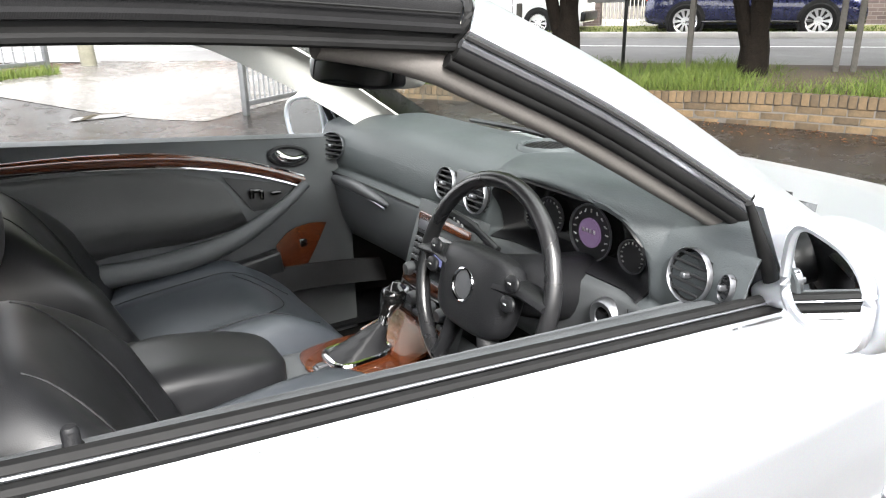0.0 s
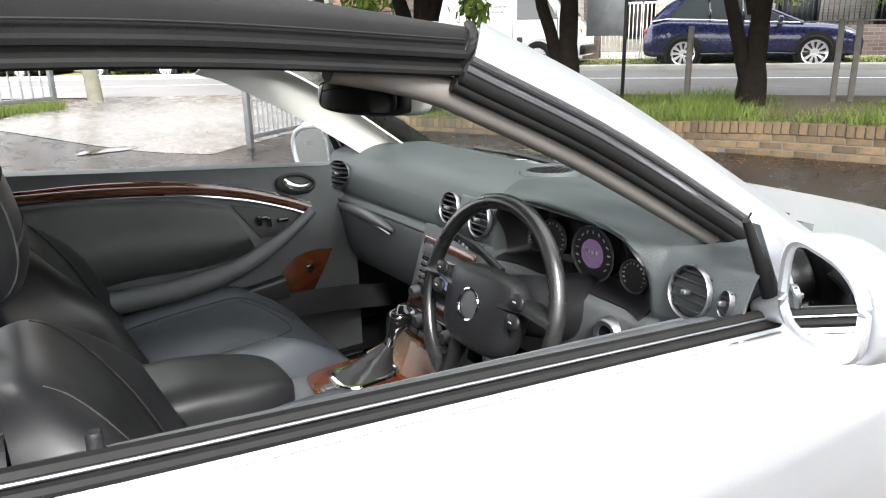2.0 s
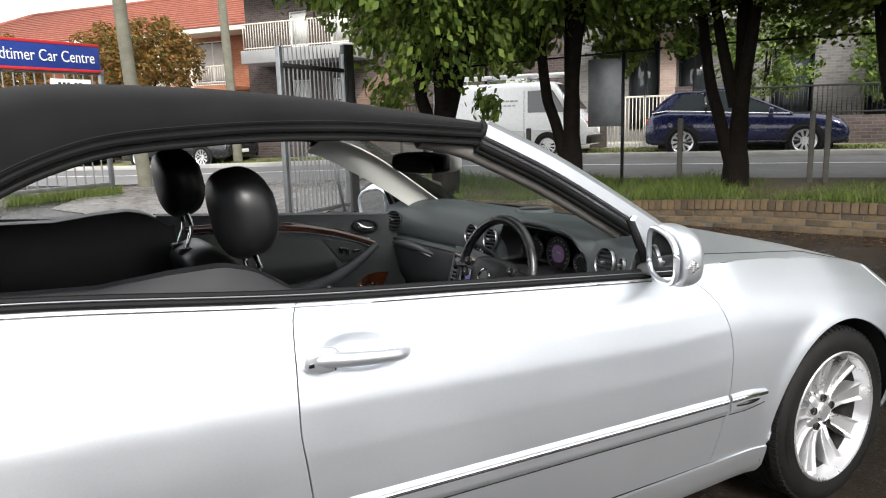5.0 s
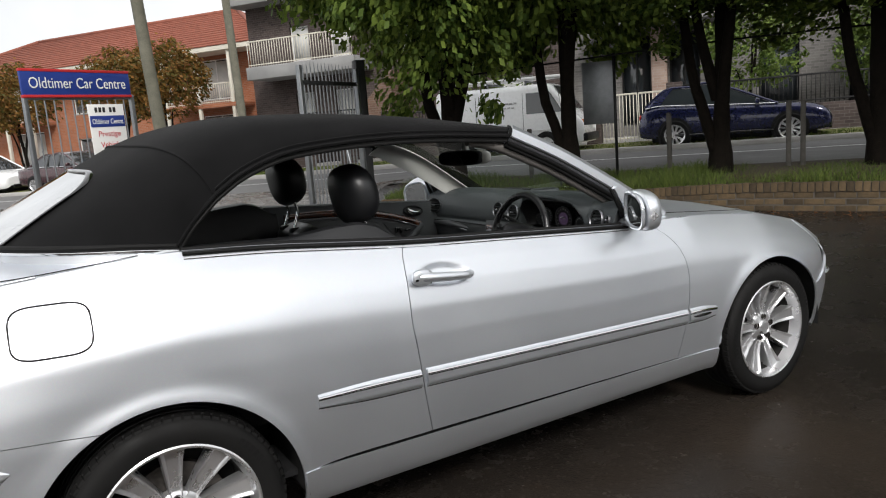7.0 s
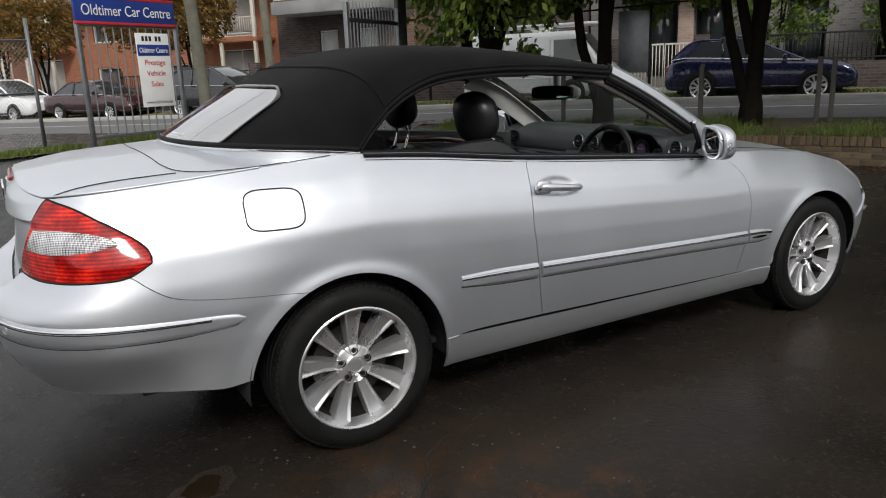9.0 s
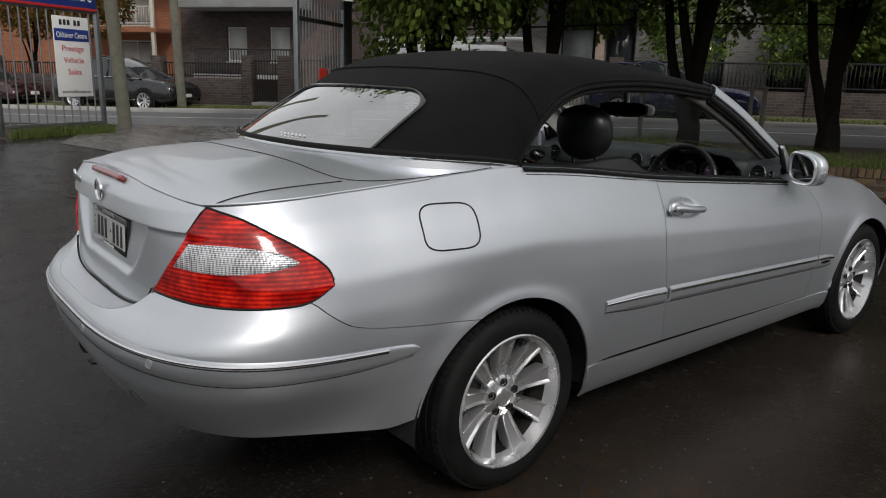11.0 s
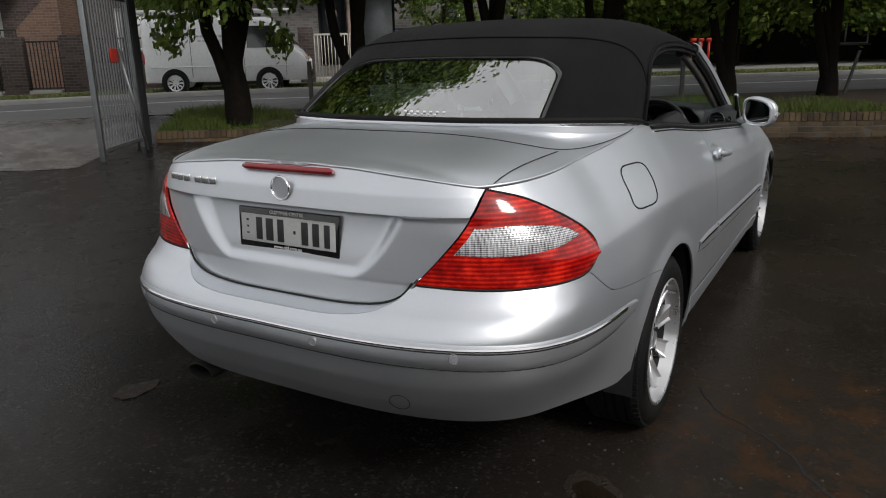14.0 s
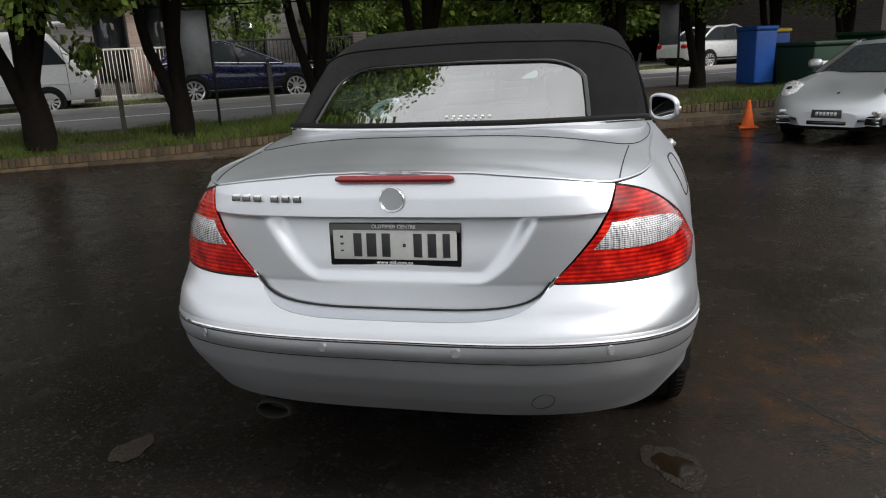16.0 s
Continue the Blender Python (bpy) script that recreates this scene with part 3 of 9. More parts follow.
    tube("waist_trim", wp + (0, -0.001 * side, 0.0045), 0.0024, M["silver_trim"], car, n=8)
    tube("waist_chrome", on_skin([(q, z - 0.0165) for q, z in crom(waist, 50)], 0.0022, side), 0.0026, M["chrome"], car, n=6)
    tube("waist_rubber", on_skin([(q, z - 0.0045) for q, z in crom(waist, 50)], 0.0008, side), 0.0100, M["rubber"], car, n=8, flat=0.7)
    # dark lining behind the gaps
    Q = np.linspace(QMIN + 0.02, QMAX - 0.02, 110)
    V, F = [], []
    for q in Q:
        for k in range(16):
            z = lerp(0.24 if q > 0.3 else 0.44, rim_z(q) - 0.012, k / 15)
            V.append(skin(q, z, -0.02 if q > QA else -0.07) * (1, side, 1))
    for i in range(len(Q) - 1):
        for j in range(15):
            c = (np.array(V[i * 16 + j]) + V[(i + 1) * 16 + j + 1]) / 2
            if all(math.hypot(c[0] - a[0], c[2] - a[1]) > a[2] + 0.03 for a in ARCH):
                F.append((i * 16 + j, (i + 1) * 16 + j, (i + 1) * 16 + j + 1, i * 16 + j + 1))
    make("inner_lining", V, F, M["gap"], car)
    # wheel housings
    for cx, cz, cr in ARCH:
        V = []
        for a in np.linspace(-4, 184, 30):
            for y in (0.50, 0.846):
                V.append((cx + (cr + 0.012) * math.cos(radians(a)), y * side, cz + (cr + 0.012) * math.sin(radians(a))))
        F = grid_faces(30, 2)
        b = len(V)
        V += [(cx, 0.5 * side, cz)]
        F += [(2 * i, 2 * i + 2, b) for i in range(29)]
        make("wheel_housing", V, F, M["gap"], car)

# tail bumper, right across the tail
LIDLOW = [(QMIN, 0.688), (q_y(0.2, 0.69), 0.690), (q_y(0.32, 0.70), 0.702), (q_y(0.385, 0.73), 0.728), LAMP_IN]
low = crom([(QMIN, 0.392), (qf(30), 0.388), (qf(60), 0.378), (-0.6, 0.362), (-0.47, 0.352), arch(0, 170, 170, 1)[0]], 60)
top = polyl(np.r_[crom(LIDLOW, 20)[:-1], crom(LAMP_EDGE_LOW[:4], 18)[:-1], crom([SEAM_TAIL, (-0.655, 0.716), (-0.58, 0.688), (-0.42, 0.664), SEAM_ARCH], 23)], 60)
bumper = panel("rear_bumper", low, top, [(QMIN, 0.392), (QMIN, 0.688)], arch(0, 170, 180 - A_R0, 30), 60, 30, M["paint"], car, 1, gap=0.0015, whole=True)
tops = crom([(QMIN, 0.655), (qf(30), 0.652), (qf(60), 0.640), (-0.6, 0.622), (-0.46, 0.615), (-0.40, 0.607), (-0.393, 0.598)], 50)
lows = crom([(QMIN, 0.585), (qf(30), 0.582), (qf(60), 0.570), (-0.6, 0.563), (-0.46, 0.568), (-0.41, 0.577), (-0.393, 0.592)], 50)
panel("bumper_strip", lows, tops, [lows[0], tops[0]], [lows[-1], tops[-1]], 50, 8, M["paint"], bumper, 1, 0.004, 0.001, gap=0, bulge=lambda u, v: 0.004 * min(1.0, 6 * v, 6 * (1 - v)), whole=True)
for side in (-1, 1):
    stripe("chrome_insert", [tuple(lerp(l, t, 0.82)) for l, t in zip(lows[::5], tops[::5])], 0.0042, M["chrome"], bumper, side, 0.0045, "bright chrome line")
    stripe("strip_groove", [tuple(lerp(l, t, 0.70)) for l, t in zip(lows[::5], tops[::5])], 0.0022, M["gap"], bumper, side, 0.0042)
    stripe("bumper_seam", [tuple(l) for l in lows[::6]], 0.0016, M["gap"], bumper, side, 0.001)
    for q in (q_y(0.184, 0.615), q_y(0.574, 0.615)):
        c = skin(q, 0.616, 0.0055) * (1, side, 1)
        d = skin(q, 0.616, 0.02) * (1, side, 1) - c
        s = lathe("parking_sensor", [(0.0, 0.0012), (0.009, 0.0012), (0.0105, -0.0012), (0.0118, -0.0012), (0.0128, 0.0008), (0.0145, -0.001)], M["sensor"], bumper, (0, 0, 0), "x", 24)
        s.matrix_basis = Matrix.Translation(c) @ Vector((1, 0, 0)).rotation_difference(Vector(d)).to_matrix().to_4x4()
    if side < 0:
        ring = [(q_y(0.40, 0.45) + 0.033 * math.cos(a), 0.452 + 0.029 * math.sin(a)) for a in np.linspace(0, 2 * math.pi, 32, endpoint=False)]
        tube("tow_cover_edge", on_skin(ring, 0.0005, side), 0.0013, M["ink"], bumper, closed=True, n=5)
    # tail lamp: red lens with a clear reversing band
    n = 34
    le, lt = crom(LAMP_EDGE_LOW, n), crom(LAMP_EDGE_TOP, n)
    lamp = panel("tail_lamp", le, lt, polyl([LAMP_IN, LAMP_TOP], 24), polyl([le[-1], lt[-1]], 24), n, 24, M["lens_red"], car, side, 0.006, 0.002, gap=0.003, label="red wraparound tail lamp", bulge=lambda u, v: 0.008 * math.sin(math.pi * min(1, max(0, v))) ** 0.7)
    def on_lamp(u, v):
        a, b = np.array(LAMP_IN), np.array(LAMP_TOP)
        return tuple(lerp(a, b, v) + np.array((u * (LAMP_TIP[0] - LAMP_IN[0]), 0)))
    l2 = crom([on_lamp(0.045, 0.345), on_lamp(0.3, 0.33), on_lamp(0.50, 0.36), on_lamp(0.64, 0.44)], 24)
    t2 = crom([on_lamp(0.045, 0.63), on_lamp(0.28, 0.63), on_lamp(0.50, 0.57), on_lamp(0.64, 0.47)], 24)
    panel("reversing_lens", l2, t2, [l2[0], t2[0]], [l2[-1], t2[-1]], 24, 10, M["lens_clear"], lamp, side, 0.006, 0.009, gap=0, label="clear ribbed reversing lens", bulge=lambda u, v: 0.004 * math.sin(math.pi * v) ** 0.6)
    tube("lamp_seal", on_skin(np.r_[le, lt[::-1]], 0.001, side), 0.0035, M["gap"], lamp, n=5, closed=True)
    # front bumper side
    panel("front_bumper", crom([arch(1, -3, -3, 1)[0], (3.3, 0.22), (QMAX, 0.22)], 40), crom([(3.16, 0.52), (3.4, 0.66), (QMAX, 0.68)], 40), np.r_[arch(1, -3, 30, 10), polyl([arch(1, 30, 30, 1)[0], (3.16, 0.52)], 5)[1:]], [(QMAX, 0.22), (QMAX, 0.68)], 40, 14, M["paint"], car, side)
    panel("wing_cheek", [(3.19, 0.655), (3.33, 0.66)], [(3.19, 0.785), (3.33, 0.752)], [(3.19, 0.655), (3.19, 0.785)], [(3.33, 0.66), (3.33, 0.752)], 12, 8, M["paint"], car, side, off=0.003, gap=0)
    panel("headlamp", crom([(3.33, 0.66), (3.42, 0.665), (3.6, 0.67)], 20), crom([(3.33, 0.750), (3.42, 0.742), (3.6, 0.725)], 20), [(3.33, 0.66), (3.33, 0.750)], [(3.6, 0.67), (3.6, 0.725)], 20, 8, M["lens_clear"], car, side, off=0.004)
    stripe("bumper_seam", [(3.17, 0.535), (3.28, 0.60), (3.40, 0.645)], 0.0016, M["gap"], car, side, 0.0012)
    stripe("front_bumper_strip", [(3.24, 0.500), (3.32, 0.505), (3.46, 0.508), (3.60, 0.510)], [0.006 + 0.012 * min(1.0, k / 6) for k in range(40)], M["paint"], car, side, 0.002, flat=0.6)
    stripe("chrome_insert", [(3.27, 0.514), (3.36, 0.519), (3.60, 0.522)], 0.0035, M["chrome"], car, side, 0.008)

# boot lid: tail face with a recess for the plate, and its deck
def recess(y, z):
    half = 0.190 + 0.202 * max(0.0, (z - 0.764) / 0.183) ** 0.42
    e = min((half - abs(y)) / 0.05, (z - 0.764) / 0.03, (0.947 - z) / 0.002)
    return 0.030 * smooth01(0, 1, e) * (0.45 + 0.55 * smooth01(0.77, 0.94, z)) if e > 0 else 0.0


def tuck(z):
    """How far the lid's lower edge stands in from the bumper's shelf."""
    return max(0.0, -1.023 - 0.012 * (0.766 - z) / 0.078 - rear_x(z)) if z < 0.766 else 0.0


nu, nz = 121, 64
half_low = crom(LIDLOW, 61)
half_top = crom([(QMIN, 1.062), (q_y(0.2, 1.05), 1.054), (q_y(0.42, 1.03), 1.034), LAMP_TOP], 61)
for k in range(61):
    half_top[k, 1] = lerp(rim_z(half_top[k, 0]) + 0.0006, half_top[k, 1], (k / 60) ** 4)
P = np.zeros((nu, nz, 3))
for i in range(nu):
    side, k = (-1, 60 - i) if i <= 60 else (1, i - 60)
    for j in range(nz):
        za, zb = half_low[k][1], half_top[k][1]
        z = lerp(za, 0.9445, j / 43) if j < 44 else lerp(0.9495, zb, (j - 44) / 19)
        q = lerp(half_low[k][0], half_top[k][0], (z - za) / (zb - za))
        p = skin(q, z, 0.0)
        p[1] *= side
        ridge = 0.006 * smooth01(1.055, 1.0, z) if z > 0.949 else 0.0
        p[0] += recess(p[1], z) - ridge + tuck(z)
        P[i, j] = p
shelf = []
for sgn in (-1, 1):
    row = [skin(q, z) * (1, sgn, 1) for q, z in half_low]
    shelf += [(a, a + np.array((tuck(z) + 0.015, 0, 0.006))) for a, (q, z) in (zip(row[::-1], half_low[::-1]) if sgn < 0 else zip(row[1:], half_low[1:]))]
tube("lid_gap", [a + np.array((tuck(z_) - 0.005, 0, 0.006)) for (a, b), z_ in zip(shelf, [h[1] for h in half_low[::-1]] + [h[1] for h in half_low[1:]])], 0.0035, M["gap"], bumper, n=6)
sheet("bumper_shelf", np.array([[lerp(a, b, k) for k in np.linspace(0, 1, 5)] for a, b in shelf]), M["paint"], bumper, 0.003, inward=(-1.0, 0, 0.4))
boot = sheet("boot_lid", P, M["paint"], car, 0.006, "silver boot lid with plate recess", inward=(0, 0, 0.9))


def crown(q):
    return float(np.interp(q, [QMIN, qf(8), qf(25), qf(45), qf(70), -0.5, -0.19, 0.1], [0.0, 0.006, 0.028, 0.056, 0.067, 0.067, 0.057, 0.042]))


def deck_at(q, w):
    p = skin(q, rim_z(q))
    ridge = 0.010 * math.exp(-(((q - QMIN) / 0.3) ** 2))
    return np.array((p[0] - ridge * (1 - abs(w) ** 2), w * p[1], p[2] + crown(q) * (1 - abs(w) ** 3.2)))


Q = np.r_[np.linspace(QMIN, QA, 44), np.linspace(-0.52, -0.40, 6)]
Wn = np.linspace(-1, 1, 61)
deck = sheet("boot_deck", np.array([[deck_at(q, w) for w in Wn] for q in Q]), M["paint"], car, 0.005, "silver rear deck", inward=(-0.5, 0, 0))

# rounded edge between the deck and the tail
EDGE = np.linspace(QMIN, -0.26, 60)
tube("lid_edge", np.array([deck_at(q, -1) for q in EDGE[::-1]] + [deck_at(q, 1) for q in EDGE[1:]]) + (0, 0, 0.0005), 0.0042, M["paint"], deck, n=8)

# base of the fabric roof, round the tail from one side to the other
ROOF_BASE = crom([(0.115, -0.700, 1.088), (0.0, -0.697, 1.103), (-0.14, -0.668, 1.115), (-0.265, -0.590, 1.124), (-0.350, -0.475, 1.128), (-0.415, -0.25, 1.129), (-0.440, 0.0, 1.131), (-0.415, 0.25, 1.129), (-0.350, 0.475, 1.128), (-0.265, 0.590, 1.124), (-0.14, 0.668, 1.115), (0.0, 0.697, 1.103), (0.115, 0.700, 1.088)], 81)
for side in (-1, 1):
    half = ROOF_BASE[40::-1] * (1, -1, 1)
    P = []
    for q in np.linspace(-0.40, 0.13, 40):
        r = skin(q, rim_z(q))
        yb = float(np.interp(q, half[:, 0], half[:, 1])) if q > -0.435 else 0.0
        w0 = max(0.0, (yb - 0.03) / r[1])
        P.append([deck_at(q, side * lerp(1.0, w0, k / 17)) for k in range(18)])
    sheet("tonneau_panel", np.array(P), M["paint"], car, 0.005, inward=(0, 0, 0))
seam = np.array([deck_at(q, w) + (0, 0, 0.0015) for q, w in crom([(0.06, -0.965), (-0.10, -0.985), (-0.25, -0.985), (-0.40, -0.955), (-0.49, -0.90), (-0.535, -0.80), (-0.565, -0.5), (-0.58, 0.0)], 50)])
tube("tonneau_seam", np.r_[seam, (seam * (1, -1, 1))[::-1][1:]], 0.0013, M["gap"], car, n=5)
tube("roof_base_trim", ROOF_BASE + (0, 0, -0.006), 0.008, M["chrome"], car, n=8)
sheet("roof_base_skirt", np.stack([ROOF_BASE + (0, 0, -0.004), ROOF_BASE * (1.01, 1.01, 1) + (0, 0, -0.05)], 1), M["paint"], car, 0.003, inward=(0.2, 0, 1.1))
tube("roof_base_seal", ROOF_BASE + (0, 0, 0.006), 0.010, M["rubber"], car, n=8)

# side seams of the boot lid, from the lamps up to the roof's cover
for side in (-1, 1):
    line = [(lerp(-0.900, -0.515, k), side * lerp(0.590, 0.622, k), 1.1) for k in np.linspace(0, 1, 24)]
    tube("lid_seam", project(deck, line, (0, 0, -1), 0.0012), 0.0017, M["gap"], deck, n=5)

# fuel flap
for r, nm in ((0.0028, "fuel_flap_edge"),):
    fl = []
    for a in np.linspace(0, 2 * math.pi, 60, endpoint=False):
        c, s = math.cos(a), math.sin(a)
        fl.append((-0.247 + 0.097 * math.copysign(abs(c) ** 0.5, c) + 0.009 * s, 0.932 - 0.005 * c + 0.065 * math.copysign(abs(s) ** 0.5, s)))
    tube(nm, on_skin(fl, 0.0, -1), r, M["gap"], car, n=5, closed=True)

# hood and cowl
def hood_at(q, w):
    p = skin(q, rim_z(q))
    c = float(np.interp(q, [1.9, 2.2, 2.7, 3.1, QMAX], [0.02, 0.030, 0.042, 0.045, 0.0]))
    return np.array((p[0], w * p[1], p[2] + c * (1 - abs(w) ** 2.4)))


Q = np.linspace(2.02, QMAX, 60)
sheet("hood", np.array([[hood_at(q, w) for w in np.linspace(-1, 1, 41)] for q in Q]), M["paint"], car, 0.006, "silver bonnet", inward=(2.7, 0, 0))
for side in (-1, 1):
    tube("hood_seam", [hood_at(q, side * 0.90) + (0, 0, 0.0005) for q in np.linspace(2.1, 3.4, 40)], 0.0022, M["gap"], car, n=5)

# badges, lamps and plate on the tail
def tail_x(y, z):
    q = QMIN
    lo, hi = QMIN, QA
    for _ in range(30):
        mid = (lo + hi) / 2
        lo, hi = (mid, hi) if skin(mid, z)[1] < abs(y) else (lo, mid)
    return skin(lo, z)[0]


pts = [(tail_x(y, 1.046) - 0.008, y, 1.047) for y in np.linspace(-0.166, 0.166, 24)]
tube("high_brake_lamp", pts, [0.005] + [0.0105] * 22 + [0.005], M["lens_deep"], boot, n=10, label="slim red brake lamp", flat=1.0)
lathe("badge_face", [(0.0, -0.001), (0.0305, -0.001)], M["paint"], boot, (tail_x(0, 1.0) - 0.013, 0.0, 0.997), "x", 36, label="silver face of the badge")
badge = lathe("round_badge", [(0.0, 0.0), (0.0295, 0.0), (0.0305, -0.004), (0.0325, -0.006), (0.0345, -0.004), (0.035, 0.0)], M["chrome"], boot, (tail_x(0, 1.0) - 0.013, 0.0, 0.997), "x", 40, label="chrome ring badge")
for i, y in enumerate((0.455, 0.418, 0.380, 0.325, 0.290, 0.255)):
    rbox("badge_bar", (0.006, 0.026, 0.022), (tail_x(y, 0.995) - 0.009, y + 0.02, 0.997), M["chrome"], boot, 0.002, label="chrome badge bar")
plate = rbox("number_plate", (0.012, 0.376, 0.122), (-0.997, 0.008, 0.866), M["gloss"], boot, 0.004, label="black dealer frame around plate", turn=(0, 3, 0))
rbox("plate_face", (0.006, 0.352, 0.082), (-1.0025, 0.008, 0.866), varied("plate_grey", (0.40, 0.41, 0.40), (0.50, 0.51, 0.49), 5, (0.4, 0.5), relief=0.02), plate, 0.002, label="pale reflecting plate face", turn=(0, 3, 0))
for k in range(9):
    rbox("plate_line", (0.001, 0.30, 0.0012), (-1.0058 + 0.0004 * k, -0.012, 0.834 + 0.008 * k), M["ink_grey"], plate, 0)
for y, w in ((0.112, 0.024), (0.072, 0.028), (0.030, 0.024), (-0.022, 0.008), (-0.060, 0.024), (-0.100, 0.024), (-0.140, 0.020)):
    rbox("plate_bar", (0.003, w, 0.066 if w > 0.01 else 0.010), (-1.0055, y, 0.866), M["ink"], plate, 0.001, turn=(0, 3, 0))
for k in range(3):
    rbox("plate_bar", (0.002, 0.010, 0.012), (-1.0055 + 0.001 * k, 0.158, 0.846 + 0.020 * k), M["ink"], plate, 0.0005)
TAILWARD = pose(0, 0, 0, 90, 0, -90)
words("OLDTIMER CENTRE", 0.0145, M["white"], plate, Matrix.Translation((-1.0015, 0.008, 0.917)) @ TAILWARD, 0.0006, "frame_lettering")
words("www.old.com.au", 0.0155, M["white"], plate, Matrix.Translation((-1.0055, 0.008, 0.8165)) @ TAILWARD, 0.0006, "frame_lettering")
ex = lathe("exhaust_tip", [(0.030, 0.0), (0.033, 0.0), (0.034, 0.01), (0.034, 0.16), (0.030, 0.16)], M["barrel"], car, (0, 0, 0), "x", 32, closed=True, label="oval dark exhaust tip")
lathe("exhaust_bore", [(0.0, 0.06), (0.030, 0.06), (0.0305, 0.0)], M["gap"], ex, (0, 0, 0), "x", 32)
ex.matrix_basis = Matrix.Translation((-1.03, 0.415, 0.352)) @ Matrix.Diagonal((1, 1.7, 0.85, 1))

# underbody
bm = bmesh.new()
bmesh.ops.create_cube(bm, size=1)
bm.transform(Matrix.Translation((1.25, 0, 0.31)) @ Matrix.Diagonal((3.9, 1.0, 0.10, 1)))
part("underbody", bm, M["gap"], car, smooth=False)
for side in (-1, 1):
    bm = bmesh.new()
    bmesh.ops.create_cube(bm, size=1)
    bm.transform(Matrix.Translation((1.36, 0.64 * side, 0.27)) @ Matrix.Diagonal((1.9, 0.30, 0.10, 1)))
    part("underbody", bm, M["gap"], car, smooth=False)


# ---- wheels ----
def wheel(name, cx, side):
    w = thing(name, "", "")
    w.parent = car
    R, rim, yo, yi = 0.317, 0.232, 0.105, -0.105
    prof = [(rim - 0.004, yi), (rim + 0.012, yi - 0.004), (0.27, yi - 0.008), (0.295, yi - 0.002), (0.309, yi + 0.014), (0.314, yi + 0.03)]
    for y in np.linspace(-0.07, 0.07, 5):
        prof += [(R, y - 0.014), (R, y + 0.008), (R - 0.007, y + 0.010), (R - 0.007, y + 0.014)]
    prof += [(0.314, yo - 0.03), (0.309, yo - 0.014), (0.295, yo + 0.002), (0.27, yo + 0.008), (rim + 0.012, yo + 0.004), (rim - 0.004, yo)]
    tyre = lathe("tyre", prof, M["tyre"], w, n=96, label="black road tyre")
    # tread blocks along the outer shoulder
    V, F = [], []
    for i in range(72):
        a0, a1 = 2 * math.pi * i / 72, 2 * math.pi * (i + 0.72) / 72
        b = len(V)
        for a in (a0, a1):
            for r, y in ((0.3165, yo - 0.034), (0.3195, yo - 0.032), (0.3125, yo - 0.010), (0.303, yo - 0.008)):
                V.append((r * math.cos(a + y * 0.6), y, r * math.sin(a + y * 0.6)))
        F += [(b, b + 1, b + 5, b + 4), (b + 1, b + 2, b + 6, b + 5), (b + 2, b + 3, b + 7, b + 6), (b, b + 3, b + 2, b + 1), (b + 4, b + 5, b + 6, b + 7)]
    tagged(make("tread_shoulder", V, F, M["tyre"], tyre, smooth=False, fix=True), "shallow tread blocks round the tyre shoulder", kind="stuff")
    # raised blocks in place of the lettering on the sidewall
    V, F = [], []
    for i in range(8):
        for base in (0.25, 2.9):
            a0 = base + i * 0.075
            b = len(V)
            for a in (a0, a0 + 0.045):
                for r in (0.262, 0.282):
                    V.append((r * math.cos(a), yo + 0.0095 - abs(r - 0.272) * 0.05, r * math.sin(a)))
            F.append((b, b + 1, b + 3, b + 2))
    tagged(make("sidewall_marks", V, F, M["rubber"], tyre, smooth=False), "faint raised marks on the tyre wall", kind="stuff")
    rimo = lathe("rim", [(rim + 0.002, yo + 0.004), (rim - 0.003, yo + 0.007), (rim - 0.010, yo + 0.004), (rim - 0.013, yo - 0.006), (rim - 0.019, yo - 0.03), (rim - 0.024, yo - 0.045), (rim - 0.020, yo - 0.045)], M["alloy"], w, n=72, label="silver alloy rim")
    # barrel split from the alloy so that shade can sit in its colour
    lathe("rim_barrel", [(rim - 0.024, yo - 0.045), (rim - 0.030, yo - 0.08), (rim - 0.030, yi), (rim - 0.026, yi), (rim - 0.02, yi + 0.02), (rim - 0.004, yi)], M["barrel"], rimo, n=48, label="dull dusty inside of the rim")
    # nine blade spokes that widen towards the rim
    V, F = [], []
    for k in range(9):
        a = math.radians(90 + 40 * k)
        er, et = np.array((math.cos(a), 0, math.sin(a))), np.array((-math.sin(a), 0, math.cos(a)))
        b = len(V)
        for r, hw, yf, yb in ((0.048, 0.0180, 0.060, 0.02), (0.08, 0.0205, 0.055, 0.02), (0.12, 0.0245, 0.057, 0.015), (0.17, 0.031, 0.068, 0.02), (0.205, 0.037, 0.078, 0.03), (0.219, 0.042, 0.084, 0.04)):
            for t, y in ((-hw, yb), (-hw, yf - 0.008), (-hw * 0.90, yf + 0.001), (-hw * 0.74, yf), (-hw * 0.56, yf - 0.008), (hw * 0.56, yf - 0.008), (hw * 0.74, yf), (hw * 0.90, yf + 0.001), (hw, yf - 0.008), (hw, yb)):
                V.append(er * r + et * t + np.array((0, y, 0)))
        F += [(b + i * 10 + j, b + (i + 1) * 10 + j, b + (i + 1) * 10 + j + 1, b + i * 10 + j + 1) for i in range(5) for j in range(9)]
    make("spokes", V, F, M["alloy"], rimo, "nine blade spokes", fix=True)
    lathe("hub", [(0.0, 0.068), (0.031, 0.068), (0.035, 0.064), (0.040, 0.060), (0.064, 0.058), (0.074, 0.052), (0.076, 0.02)], M["alloy"], rimo, n=40)
    lathe("hub_cap", [(0.0, 0.072), (0.025, 0.072), (0.027, 0.074), (0.031, 0.073), (0.032, 0.066)], M["alloy"], rimo, n=32, label="plain round hub cap")
